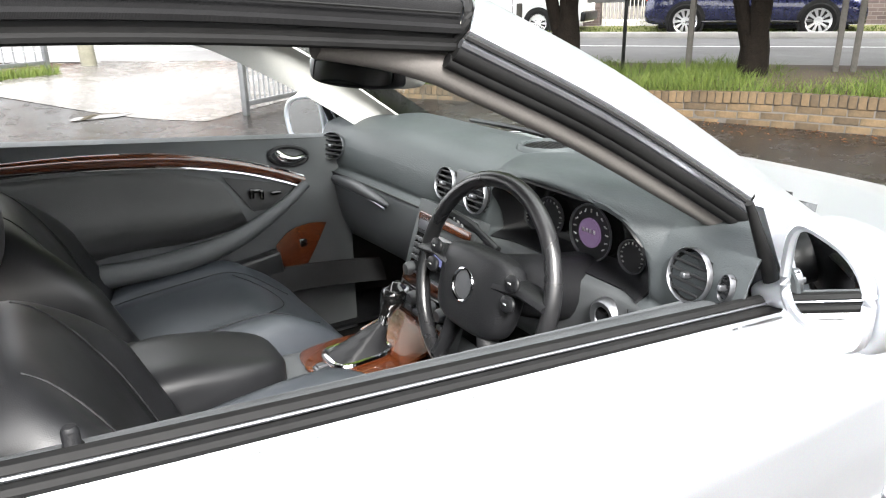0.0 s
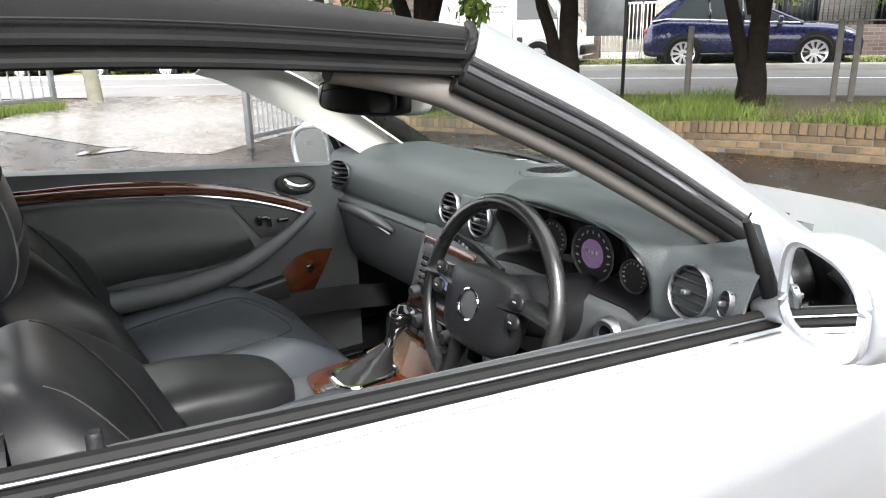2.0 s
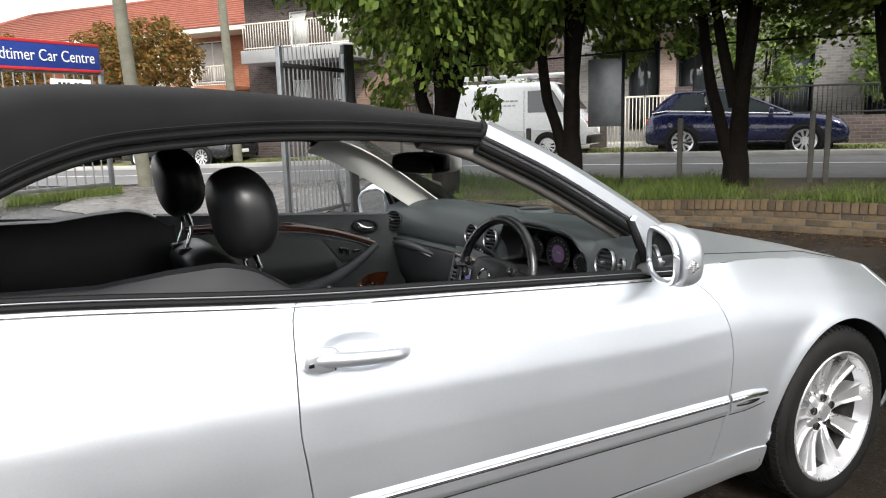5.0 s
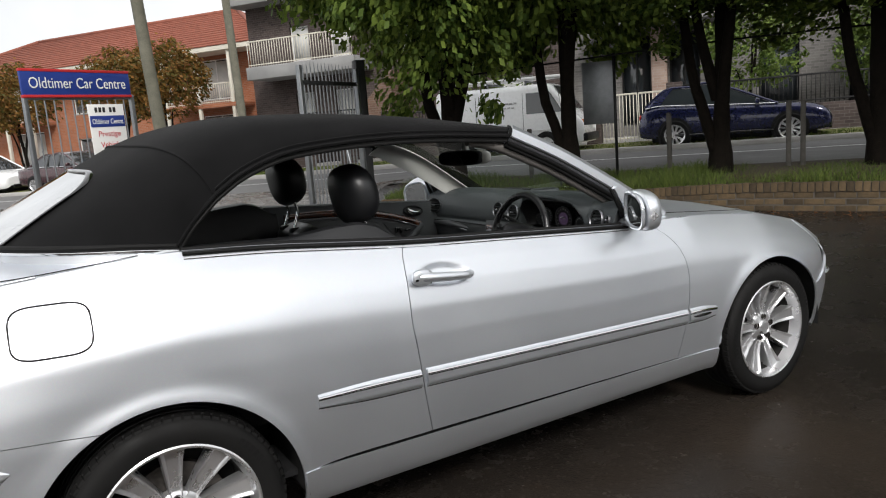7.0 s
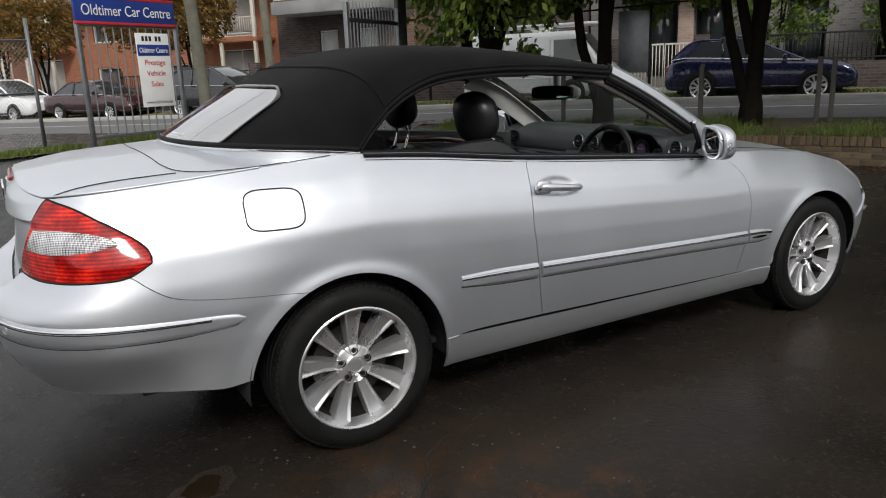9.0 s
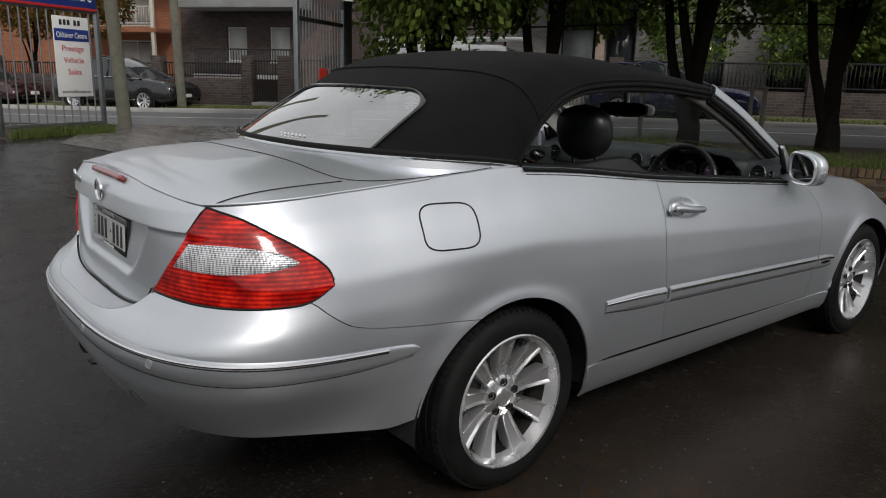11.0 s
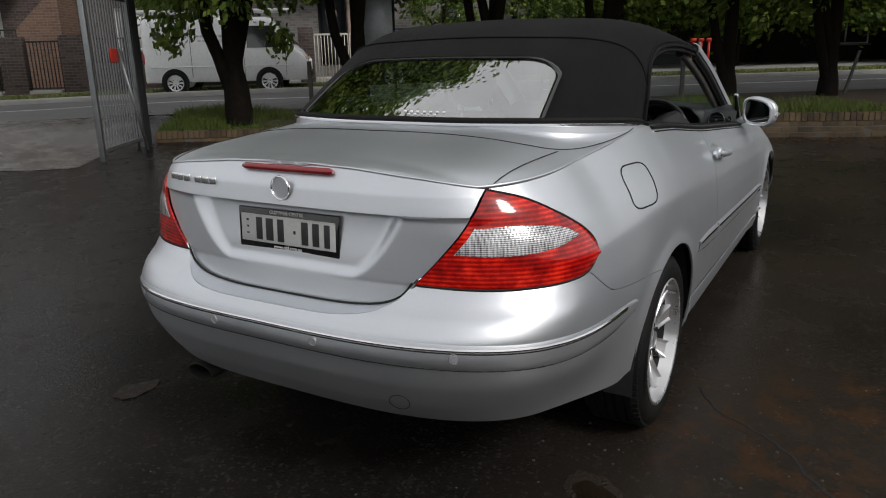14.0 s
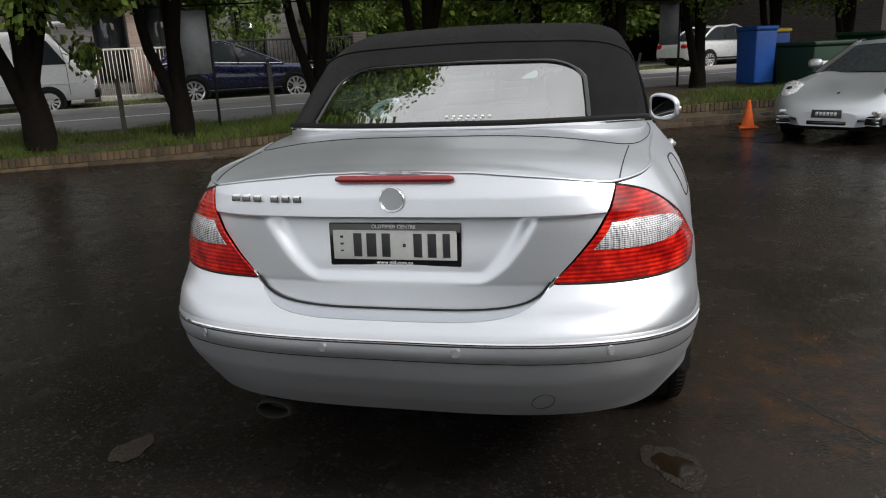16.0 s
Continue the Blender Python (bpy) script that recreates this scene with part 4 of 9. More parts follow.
    for k in range(5):
        a = math.radians(90 + 72 * k)
        lathe("wheel_bolt", [(0.0, 0.048), (0.008, 0.048), (0.0095, 0.044), (0.012, 0.038), (0.014, 0.054)], M["steel"], rimo, (0.054 * math.cos(a), 0.0135, 0.054 * math.sin(a)), n=12)
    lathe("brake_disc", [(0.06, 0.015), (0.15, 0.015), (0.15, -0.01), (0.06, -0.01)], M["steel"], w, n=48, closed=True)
    # plain black disc added for the dark depth of the wheel
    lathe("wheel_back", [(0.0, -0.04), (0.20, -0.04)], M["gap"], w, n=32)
    w.matrix_basis = Matrix.Translation((cx, 0.741 * side, 0.317)) @ (Matrix.Identity(4) if side > 0 else Matrix.Diagonal((1, -1, 1, 1)))
    return w


for cx in (0.0, 2.715):
    for side in (-1, 1):
        wheel("wheel", cx, side)

# ---- fabric roof ----
EDGE = [(0.115, 0.700, 1.086), (0.155, 0.693, 1.135), (0.205, 0.683, 1.183), (0.25, 0.672, 1.222), (0.33, 0.655, 1.270), (0.42, 0.640, 1.306), (0.52, 0.630, 1.330), (0.68, 0.620, 1.343), (0.86, 0.613, 1.348), (1.10, 0.607, 1.341), (1.415, 0.600, 1.317)]
edge_lo, edge_hi = crom(EDGE[:4], 24), crom(EDGE[3:], 56)
ARCHL = crom([(0.25, -0.672, 1.222), (0.215, -0.655, 1.295), (0.17, -0.61, 1.352), (0.12, -0.50, 1.385), (0.075, -0.30, 1.396), (0.055, 0.0, 1.402), (0.075, 0.30, 1.396), (0.12, 0.50, 1.385), (0.17, 0.61, 1.352), (0.215, 0.655, 1.295), (0.25, 0.672, 1.222)], 81)
HEADER = crom([(1.415, -0.600, 1.317), (1.42, -0.598, 1.342), (1.44, -0.575, 1.360), (1.50, -0.45, 1.366), (1.57, -0.25, 1.374), (1.60, 0.0, 1.378), (1.57, 0.25, 1.374), (1.50, 0.45, 1.366), (1.44, 0.575, 1.360), (1.42, 0.598, 1.342), (1.415, 0.600, 1.317)], 81)
flip = np.array((1, -1, 1))
roof_top = coons(ARCHL, HEADER, edge_hi * flip, edge_hi)
roof_rear = coons(ROOF_BASE + (0, 0, 0.004), ARCHL, edge_lo * flip, edge_lo)
soft_top = sheet("roof_fabric", roof_top, M["fabric"], car, 0.022, "taut black fabric roof", inward=(0.7, 0, 0.8))
# tail of the roof with an opening for the glass
nu, nv = roof_rear.shape[:2]
# glass outline in the sheet's own steps
GLASS_TOP = 0.72


def glass_span(v):
    """Half the width of the glass at height v, with a rounded upper corner."""
    round_ = max(0.0, min(1.0, (v - GLASS_TOP + 0.26) / 0.26))
    return lerp(0.243, 0.266, v / GLASS_TOP) - 0.085 * (1 - math.sqrt(1 - round_ ** 2))


hole = np.zeros((nu - 1, nv - 1), bool)
for i in range(nu - 1):
    for j in range(nv - 1):
        u, v = (i + 0.5) / (nu - 1) - 0.5, (j + 0.5) / (nv - 1)
        hole[i, j] = 0.035 < v < GLASS_TOP - 0.02 and abs(u) < glass_span(v) - 0.008
n3 = normals(roof_rear)
if ((np.array((0.7, 0, 0.8)) - roof_rear) * n3).sum() < 0:
    n3 = -n3
back = roof_rear + n3 * 0.018
V = np.r_[roof_rear.reshape(-1, 3), back.reshape(-1, 3)]
F = []
off = nu * nv
for i in range(nu - 1):
    for j in range(nv - 1):
        if not hole[i, j]:
            q = (i * nv + j, (i + 1) * nv + j, (i + 1) * nv + j + 1, i * nv + j + 1)
            F += [q, tuple(a + off for a in q[::-1])]
make("roof_tail", V, F, M["fabric"], car, "black fabric tail of the roof", fix=False)


def rear_at(u, v):
    i, j = (u + 0.5) * (nu - 1), v * (nv - 1)
    a, b = int(min(i, nu - 2)), int(min(j, nv - 2))
    fi, fj = i - a, j - b
    g = lambda A: lerp(lerp(A[a, b], A[a + 1, b], fi), lerp(A[a, b + 1], A[a + 1, b + 1], fi), fj)
    return g(roof_rear), g(n3)


G = np.zeros((41, 33, 3))
for i in range(41):
    for j in range(33):
        v = lerp(0.02, GLASS_TOP, math.sin(math.pi / 2 * j / 32))
        s = glass_span(v)
        p, n = rear_at(lerp(-s, s, i / 40), v)
        G[i, j] = p - n * 0.004
rear_glass = sheet("rear_window", G, M["glass_dark"], car, label="large tinted rear window")
ring = np.r_[G[:, 0], G[-1, 1:], G[::-1, -1][1:], G[0, ::-1][1:-1]]
tube("window_border", ring - np.array([0.001, 0, -0.001]), 0.011, M["gloss"], rear_glass, n=6, closed=True, flat=0.5)
# white sticker marks low on the glass
for k in range(7):
    p, n = rear_at(-0.01 - 0.012 * k, 0.085)
    rbox("sticker_bar", (0.002, 0.010, 0.006), tuple(p - n * 0.008), M["white"], rear_glass, 0.0005, turn=(0, 40, 0))
    if k < 5:
        p, n = rear_at(-0.02 - 0.012 * k, 0.06)
        rbox("sticker_bar", (0.002, 0.009, 0.004), tuple(p - n * 0.008), M["white"], rear_glass, 0.0005, turn=(0, 40, 0))
tube("roof_seam", ARCHL + (0, 0, 0.002), 0.004, M["fabric"], soft_top, n=6)
for side in (-1, 1):
    e = np.r_[edge_lo, edge_hi[1:]] * (1, side, 1)
    tube("roof_edge_piping", e + (0, 0.008 * side, 0.012), 0.006, M["fabric"], soft_top, n=6)
    tube("window_seal", e + (0, -0.006 * side, -0.001), 0.010, M["rubber"], car, n=8)
    tube("seal_lip", e + (0, 0.002 * side, -0.009), 0.0060, M["rubber"], car, n=8)
    tube("stitch_line", edge_hi * (1, side, 1) + (0, 0.004 * side, 0.030), 0.0018, M["rubber"], soft_top, n=5)
    tube("header_cap", crom([(1.410, 0.598 * side, 1.315), (1.420, 0.612 * side, 1.338), (1.430, 0.60 * side, 1.357), (1.45, 0.56 * side, 1.366)], 14), 0.006, M["rubber"], car, n=8)
# headliner
inner = coons(ARCHL, HEADER, edge_hi * flip, edge_hi) - (0, 0, 0.03)
sheet("headliner", inner[3:-3], varied("dark_headliner", (0.02, 0.02, 0.02), (0.035, 0.034, 0.033), 6, (0.8, 0.9)), car, 0.004)

# ---- windscreen and pillars ----
PIL = crom([(1.418, 0.600, 1.344), (1.63, 0.630, 1.240), (1.86, 0.660, 1.105), (2.05, 0.688, 0.985), (2.14, 0.705, 0.930)], 30)
COWL = crom([(2.10, -0.690, 0.950), (2.22, -0.45, 0.965), (2.27, 0.0, 0.975), (2.22, 0.45, 0.965), (2.10, 0.690, 0.950)], 41)
HEAD2 = crom([(1.43, -0.585, 1.335), (1.52, -0.42, 1.348), (1.59, -0.2, 1.356), (1.615, 0.0, 1.36), (1.59, 0.2, 1.356), (1.52, 0.42, 1.348), (1.43, 0.585, 1.335)], 41)
sheet("windscreen", coons(COWL, HEAD2, crom([COWL[0], (1.78, -0.645, 1.15), HEAD2[0]], 20), crom([COWL[-1], (1.78, 0.645, 1.15), HEAD2[-1]], 20)), M["glass"], car, label="curved clear windscreen")
tube("header_rail", HEAD2 + (-0.02, 0, -0.012), 0.030, M["headliner"], car, n=10, flat=0.6, label="pale windscreen header")
tube("header_rail_skin", HEAD2 + (0.012, 0, 0.006), 0.024, M["paint"], car, n=10, flat=0.6)
for side in (-1, 1):
    s = np.array((1, side, 1))
    # painted outer pillar, dark seal under it, pale trim inside, shade-toned on the near side
    P = []
    for k, p in enumerate(PIL):
        t = k / (len(PIL) - 1)
        up = lerp(0.012, 0.016, t)
        prof = [(0, 0.010, -0.030), (0, 0.022, -0.016), (0.010, 0.020, up), (0.030, -0.005, up + 0.012), (0.050, -0.035, up + 0.012)]
        P.append([(p + np.array(o)) * s for o in prof])
    sheet("windscreen_pillar", np.array(P), M["paint"], car, 0.004, "silver windscreen pillar", inward=(1.7, 0, 1.1))
    tube("pillar_line", (PIL + (-0.006, 0.021, -0.022)) * s, 0.0035, M["gap"], car, n=6)
    tube("pillar_strip", (PIL + (-0.010, 0.016, -0.030)) * s, 0.006, M["silver_trim"], car, n=8)
    tube("pillar_seal", (PIL + (-0.012, 0.004, -0.038)) * s, [0.014 - 0.004 * smooth01(22, 29, k) for k in range(len(PIL))], M["rubber"], car, n=14)
    tube("pillar_lip", (PIL + (-0.020, 0.000, -0.050)) * s, [0.009 - 0.003 * smooth01(22, 29, k) for k in range(len(PIL))], M["rubber"], car, n=10)
    up_ = 0.024 if side < 0 else 0.0
    rear_line = crom([(1.375, 0.604, 1.272), (1.45, 0.616, 1.236 + up_), (1.626, 0.626, 1.126 + up_), (1.808, 0.634, 0.990 + up_), (1.86, 0.638, 0.950 + up_)], 30)
    if side > 0:
        rear_line = crom([(1.375, 0.604, 1.272), (1.465, 0.616, 1.240), (1.675, 0.626, 1.126), (1.885, 0.634, 0.990), (1.945, 0.638, 0.950)], 30)
    fore_line = crom([(1.47, 0.550, 1.322), (1.604, 0.570, 1.272), (1.751, 0.580, 1.188), (2.005, 0.590, 1.010), (2.04, 0.592, 0.985)], 30)
    board = np.stack([lerp(rear_line, fore_line, k) + np.array((0.012, 0.016, 0.016)) * math.sin(math.pi * k) for k in np.linspace(0, 1, 9)], 1)
    if side > 0:
        board = board - (0, 0.014, 0.008)
        sheet("windscreen_border", np.stack([lerp(fore_line - (0, 0.010, 0.004), PIL + (0.062, -0.040, 0.037), k) for k in np.linspace(0, 1, 5)], 1) * s, M["gloss"], car, 0.003, inward=(1.9, 2, 1.5))
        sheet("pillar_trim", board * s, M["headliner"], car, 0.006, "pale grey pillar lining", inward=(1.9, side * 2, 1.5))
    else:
        # near lining: shade is put into the colour of its cloth
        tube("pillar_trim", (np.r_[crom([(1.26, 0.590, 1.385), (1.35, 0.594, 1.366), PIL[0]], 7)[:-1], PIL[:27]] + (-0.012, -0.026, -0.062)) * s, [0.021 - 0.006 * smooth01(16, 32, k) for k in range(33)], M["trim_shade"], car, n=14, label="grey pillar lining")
    # mirror triangle and sail panel
    tri = [(1.890, 0.760, 0.925), (1.812, 0.748, 1.082), (1.825, 0.746, 1.094), (1.93, 0.742, 1.005), (2.05, 0.745, 0.925)]
    a = np.array(tri) * s
    b = a + np.array((0, 0.02 * side, 0))
    make("mirror_sail", np.r_[a, b], [(0, 1, 2, 3, 4), (9, 8, 7, 6, 5), (0, 5, 6, 1), (1, 6, 7, 2), (2, 7, 8, 3), (3, 8, 9, 4), (4, 9, 5, 0)], M["paint"], car, smooth=False, fix=True)
    make("sail_lining", a - np.array((0, 0.004 * side, 0)), [(0, 1, 2, 3, 4)], M["plastic"], car, smooth=False)
    tube("quarter_post", np.array([(1.882, 0.768, 0.915), (1.842, 0.765, 0.995), (1.796, 0.756, 1.088)]) * s, [0.013, 0.011, 0.006], M["rubber"], car, n=12)
    # door mirror: shell, foot, glass
    def shell(x, y, z):
        k = 1 - 0.18 * max(0, y / 0.11)
        return (x * (0.34 if x < 0 else 1.0), y, z * k - 0.012 * (y / 0.1))
    big = 1.0 if side < 0 else 1.28
    mir = blob("door_mirror", (0.13, 0.178, 0.158), M["paint"], car, (0.75, 0.62), Matrix.Translation((1.836, 0.884 * side, 0.998)) @ Matrix.Diagonal((1, side, 1, 1)) @ pose(0, 0, 0, 0, 0, 20) @ Matrix.Diagonal((1, big, big, 1)), shell, (48, 24), "silver door mirror")
    blob("mirror_foot", (0.10, 0.14, 0.045), M["paint"], mir, (0.7, 0.7), Matrix.Translation((1.885, 0.80 * side, 0.950)) @ pose(0, 0, 0, 16 * side, 0, 0))
    rim_pts = [Vector((-0.030, 0.078 * math.copysign(abs(math.cos(a)) ** 0.75, math.cos(a)), 0.066 * math.copysign(abs(math.sin(a)) ** 0.6, math.sin(a)) * (1 - 0.12 * math.cos(a)) - 0.012 * math.cos(a))) for a in np.linspace(0, 2 * math.pi, 40, endpoint=False)]
    T = Matrix.Translation((1.836, 0.884 * side, 0.998)) @ Matrix.Diagonal((1, side, 1, 1)) @ pose(0, 0, 0, 0, 0 if side < 0 else -9, 21) @ Matrix.Diagonal((1, big, big, 1))
    if side > 0:
        rim_pts = [Vector((p.x - 0.012, p.y * 0.86 + 0.006, p.z * 0.92)) for p in rim_pts]
    ringp = [T @ p for p in rim_pts]
    make("mirror_glass", [tuple(p - Vector((0.001, 0, 0))) for p in ringp], [tuple(range(40))], M["mirror"], mir, "reflecting glass", smooth=False)
    tube("mirror_rim", [tuple(p) for p in ringp], 0.0085, M["paint"], mir, closed=True)
    tube("turn_lamp", [tuple(T @ Vector((0.022 - 0.02 * k, 0.078 + 0.006 * (1 - k), -0.004 - 0.02 * k))) for k in np.linspace(0, 1, 8)], 0.016, M["lens_clear"], mir, n=8, label="clear turn signal")
# wipers and cowl grille
sheet("cowl", np.array([lerp(COWL, COWL * (1, 1.02, 1) + (0.10, 0, -0.004), k) - (0.03, 0, 0.014) for k in np.linspace(0, 1, 4)]), M["plastic"], car, 0.004)
for y0, y1 in ((-0.55, 0.02), (0.0, 0.5)):
    tube("wiper", crom([(2.23, y0, 0.985), (2.20, (y0 + y1) / 2, 1.005), (2.19, y1, 1.002)], 16), 0.008, M["plastic"], car, n=6)

# ---- the lot, the road and the far side; s runs along the road, d across it ----
DS, DN, RO = np.array((0.589, -0.808)), np.array((0.808, 0.589)), np.array((6.3, 21.3))


def road_xy(s, d):
    o = RO + DS * s
    o = o + DN * (d - DN @ RO)
    return o


def sd(x, y):
    p = np.array((x, y))
    return float((p - RO) @ DS), float(DN @ p)


def road_z(s):
    return float(np.interp(s, [-60, 0, 9, 17, 30, 80], [-0.6, 0.155, 0.36, 0.40, 0.45, 0.6]))


def ground_z(x, y):
    s, d = sd(x, y)
    v = y - 0.5 * (x - 3.6)
    lot = 0.33 * smooth01(8.0, 12.0, v) * smooth01(7.0, 4.5, x)
    return lerp(lot, road_z(s), smooth01(8.8, 10.9, d))


def on_road(s, d, dz=0.0):
    x, y = road_xy(s, d)
    return (float(x), float(y), road_z(s) + dz)


def asphalt(name, dark, light, wet, spots=True):
    m, nt, b = material(name)
    v = coords(nt)
    big, mid, fine = noise_tex(nt, v, 0.55, 6), noise_tex(nt, v, 3.0, 6, 0.65), noise_tex(nt, v, 160.0, 2)
    g = node(nt, "ShaderNodeTexVoronoi", Scale=95.0)
    nt.links.new(v, g.inputs["Vector"])
    base = ramp(nt, mixc(nt, 0.5, big, mid), [(0.33, dark), (0.68, light)])
    stone = ramp(nt, g.outputs["Color"], [(0.72, (0, 0, 0)), (0.95, (0.065, 0.061, 0.057))])
    col = mixc(nt, 0.35, base, stone, "ADD")
    if spots:
        rust = ramp(nt, noise_tex(nt, v, 1.1, 7, 0.7), [(0.60, (0, 0, 0)), (0.72, (1, 1, 1))])
        col = mixc(nt, mixc(nt, 0.35, (0, 0, 0), rust), col, (0.036, 0.018, 0.009))
    if spots:
        # a drier, browner stretch on one side of the lot
        sep = nt.nodes.new("ShaderNodeSeparateXYZ")
        nt.links.new(v, sep.inputs["Vector"])
        dry = nt.nodes.new("ShaderNodeMath")
        dry.operation = "MULTIPLY"
        band = nt.nodes.new("ShaderNodeMath")
        band.operation = "MULTIPLY"
        nt.links.new(span(nt, sep.outputs["Y"], -0.3, -1.1), band.inputs[0])
        nt.links.new(span(nt, sep.outputs["Y"], -4.2, -2.4), band.inputs[1])
        nt.links.new(band.outputs["Value"], dry.inputs[0])
        nt.links.new(span(nt, big, 0.35, 0.62), dry.inputs[1])
        col = mixc(nt, dry.outputs["Value"], col, mixc(nt, 0.75, col, (0.030, 0.023, 0.017)))
        # rusty grit washed together beside the wheel track
        for at, rad in (((0.06, -1.14, 0), 0.55), ((-0.25, -1.38, 0), 0.42), ((0.45, -1.55, 0), 0.5)):
            di = nt.nodes.new("ShaderNodeVectorMath")
            di.operation = "DISTANCE"
            di.inputs[1].default_value = at
            nt.links.new(v, di.inputs[0])
            lump = nt.nodes.new("ShaderNodeMath")
            lump.operation = "MULTIPLY"
            nt.links.new(span(nt, di.outputs["Value"], rad, rad * 0.2), lump.inputs[0])
            nt.links.new(span(nt, noise_tex(nt, v, 7.0, 8, 0.7), 0.48, 0.62, 0.0, 0.9), lump.inputs[1])
            col = mixc(nt, lump.outputs["Value"], col, (0.046, 0.024, 0.012))
    nt.links.new(col, b.inputs["Base Color"])
    nt.links.new(span(nt, mid, 0.35, 0.7, wet[0], wet[1]), b.inputs["Roughness"])
    setp(b, Specular_IOR_Level=0.08)
    bump(nt, b, mixc(nt, 0.5, fine, g.outputs["Distance"]), 0.30, 0.005)
    return m


M["asphalt"] = asphalt("wet_asphalt", (0.0070, 0.0062, 0.0056), (0.019, 0.0165, 0.0148), (0.12, 0.36))
M["road"] = asphalt("road_asphalt", (0.105, 0.104, 0.104), (0.175, 0.173, 0.172), (0.5, 0.75), False)
M["concrete"] = varied("concrete", (0.26, 0.25, 0.24), (0.40, 0.39, 0.37), 1.6, (0.6, 0.85), fine=70)
# wet asphalt with the sky's sheen put into a much paler base colour
M["drive"] = asphalt("damp_driveway", (0.07, 0.066, 0.062), (0.16, 0.152, 0.144), (0.12, 0.42), False)
M["soil"] = varied("dark_soil", (0.02, 0.014, 0.009), (0.06, 0.04, 0.025), 6, (0.8, 1.0), fine=60, relief=0.5)
M["turf"] = varied("verge_turf", (0.08, 0.10, 0.03), (0.20, 0.19, 0.075), 2.2, (0.85, 1.0), fine=90, relief=0.6, dist=0.02)
M["line"] = varied("road_line_paint", (0.72, 0.72, 0.70), (0.85, 0.85, 0.83), 4, (0.5, 0.7))
M["blade"] = None


def brick_mat(name, dark, light):
    m, nt, b = material(name)
    v = coords(nt)
    oi = nt.nodes.new("ShaderNodeObjectInfo")
    geo = nt.nodes.new("ShaderNodeNewGeometry")
    add = nt.nodes.new("ShaderNodeMath")
    add.operation = "ADD"
    nt.links.new(oi.outputs["Random"], add.inputs[0])
    nt.links.new(geo.outputs["Random Per Island"], add.inputs[1])
    fr = nt.nodes.new("ShaderNodeMath")
    fr.operation = "FRACT"
    nt.links.new(add.outputs["Value"], fr.inputs[0])
    n = noise_tex(nt, v, 25.0, 5)
    t = mixc(nt, 0.4, fr.outputs["Value"], n)
    grime = ramp(nt, noise_tex(nt, v, 3.2, 6, 0.65), [(0.36, (0.38, 0.40, 0.30)), (0.62, (1, 1, 1))])
    nt.links.new(mixc(nt, 1.0, ramp(nt, t, [(0.15, dark), (0.85, light)]), grime, "MULTIPLY"), b.inputs["Base Color"])
    setp(b, Roughness=0.85)
    bump(nt, b, noise_tex(nt, v, 140.0, 3), 0.4, 0.004)
    return m


M["brick_wall"] = brick_mat("damp_brown_brick", (0.046, 0.031, 0.016), (0.135, 0.090, 0.045))
M["mortar"] = varied("mortar", (0.05, 0.045, 0.038), (0.09, 0.08, 0.07), 9, (0.8, 1))

# ground: one sheet to the horizon, finer near the car
xs = np.unique(np.r_[np.linspace(-400, -40, 10), np.linspace(-40, -6, 12), np.linspace(-6, 14, 61), np.linspace(14, 60, 32), np.linspace(60, 400, 10)])
ys = np.unique(np.r_[np.linspace(-400, -40, 10), np.linspace(-40, -6, 12), np.linspace(-6, 20, 79), np.linspace(20, 60, 28), np.linspace(60, 400, 10)])


def hollow(x, y):
    z = 0.0
    for cx, cy, r, dp in ((-0.585, -0.785, 0.11, 0.016), (-0.62, 1.35, 0.14, 0.008)):
        z -= dp * math.exp(-(((x - cx) ** 2 + (y - cy) ** 2) / (r * r)))
    return z


P = np.array([[(x, y, ground_z(x, y) - 0.03 * (smooth01(10.8, 11.0, sd(x, y)[1]))) for y in ys] for x in xs])
tagged(sheet("ground", P, M["asphalt"]), "dark damp asphalt lot with worn patches", "ground", kind="structure")

# ---- cabin ----
M["piping"] = varied("grey_stitching", (0.012, 0.0125, 0.0135), (0.022, 0.0225, 0.024), 30, (0.5, 0.7))
M["trim_grey"] = varied("grey_side_trim", (0.014, 0.0145, 0.0155), (0.022, 0.0225, 0.024), 7, (0.5, 0.65), fine=250, relief=0.04)
M["vent_plate"] = plain("grey_vent_plate", (0.075, 0.078, 0.084), 0.4, 0.5)
M["dial"] = plain("dial_face", (0.012, 0.012, 0.013), 0.35)
M["button"] = plain("button_grey", (0.05, 0.052, 0.056), 0.45)
M["mark"] = plain("white_marks", (0.38, 0.38, 0.38), 0.5)


def glow(name, color, power):
    m, nt, b = material(name)
    setp(b, Base_Color=(0.02, 0.02, 0.03, 1), Emission_Color=(*color, 1), Emission_Strength=power, Roughness=0.2)
    return m


M["display"] = glow("lit_display", (0.34, 0.21, 0.40), 0.04)
M["display_blue"] = glow("lit_screen", (0.10, 0.11, 0.22), 0.2)

# floor, tunnel and bulkheads
sheet("cabin_floor", np.array([[(x, y, 0.30 + 0.12 * max(0, (x - 1.95) / 0.25)) for y in np.linspace(-0.74, 0.74, 13)] for x in np.linspace(-0.2, 2.2, 30)]), M["carpet"], car, 0.02)
sheet("parcel_shelf", np.array([[(x, y, 1.02) for y in np.linspace(-0.62, 0.62, 9)] for x in np.linspace(-0.36, 0.14, 7)]), M["carpet"], car, 0.02)
sheet("firewall", np.array([[(2.16, y, z) for z in np.linspace(0.3, 0.90, 6)] for y in np.linspace(-0.66, 0.66, 9)]), M["carpet"], car, 0.02)
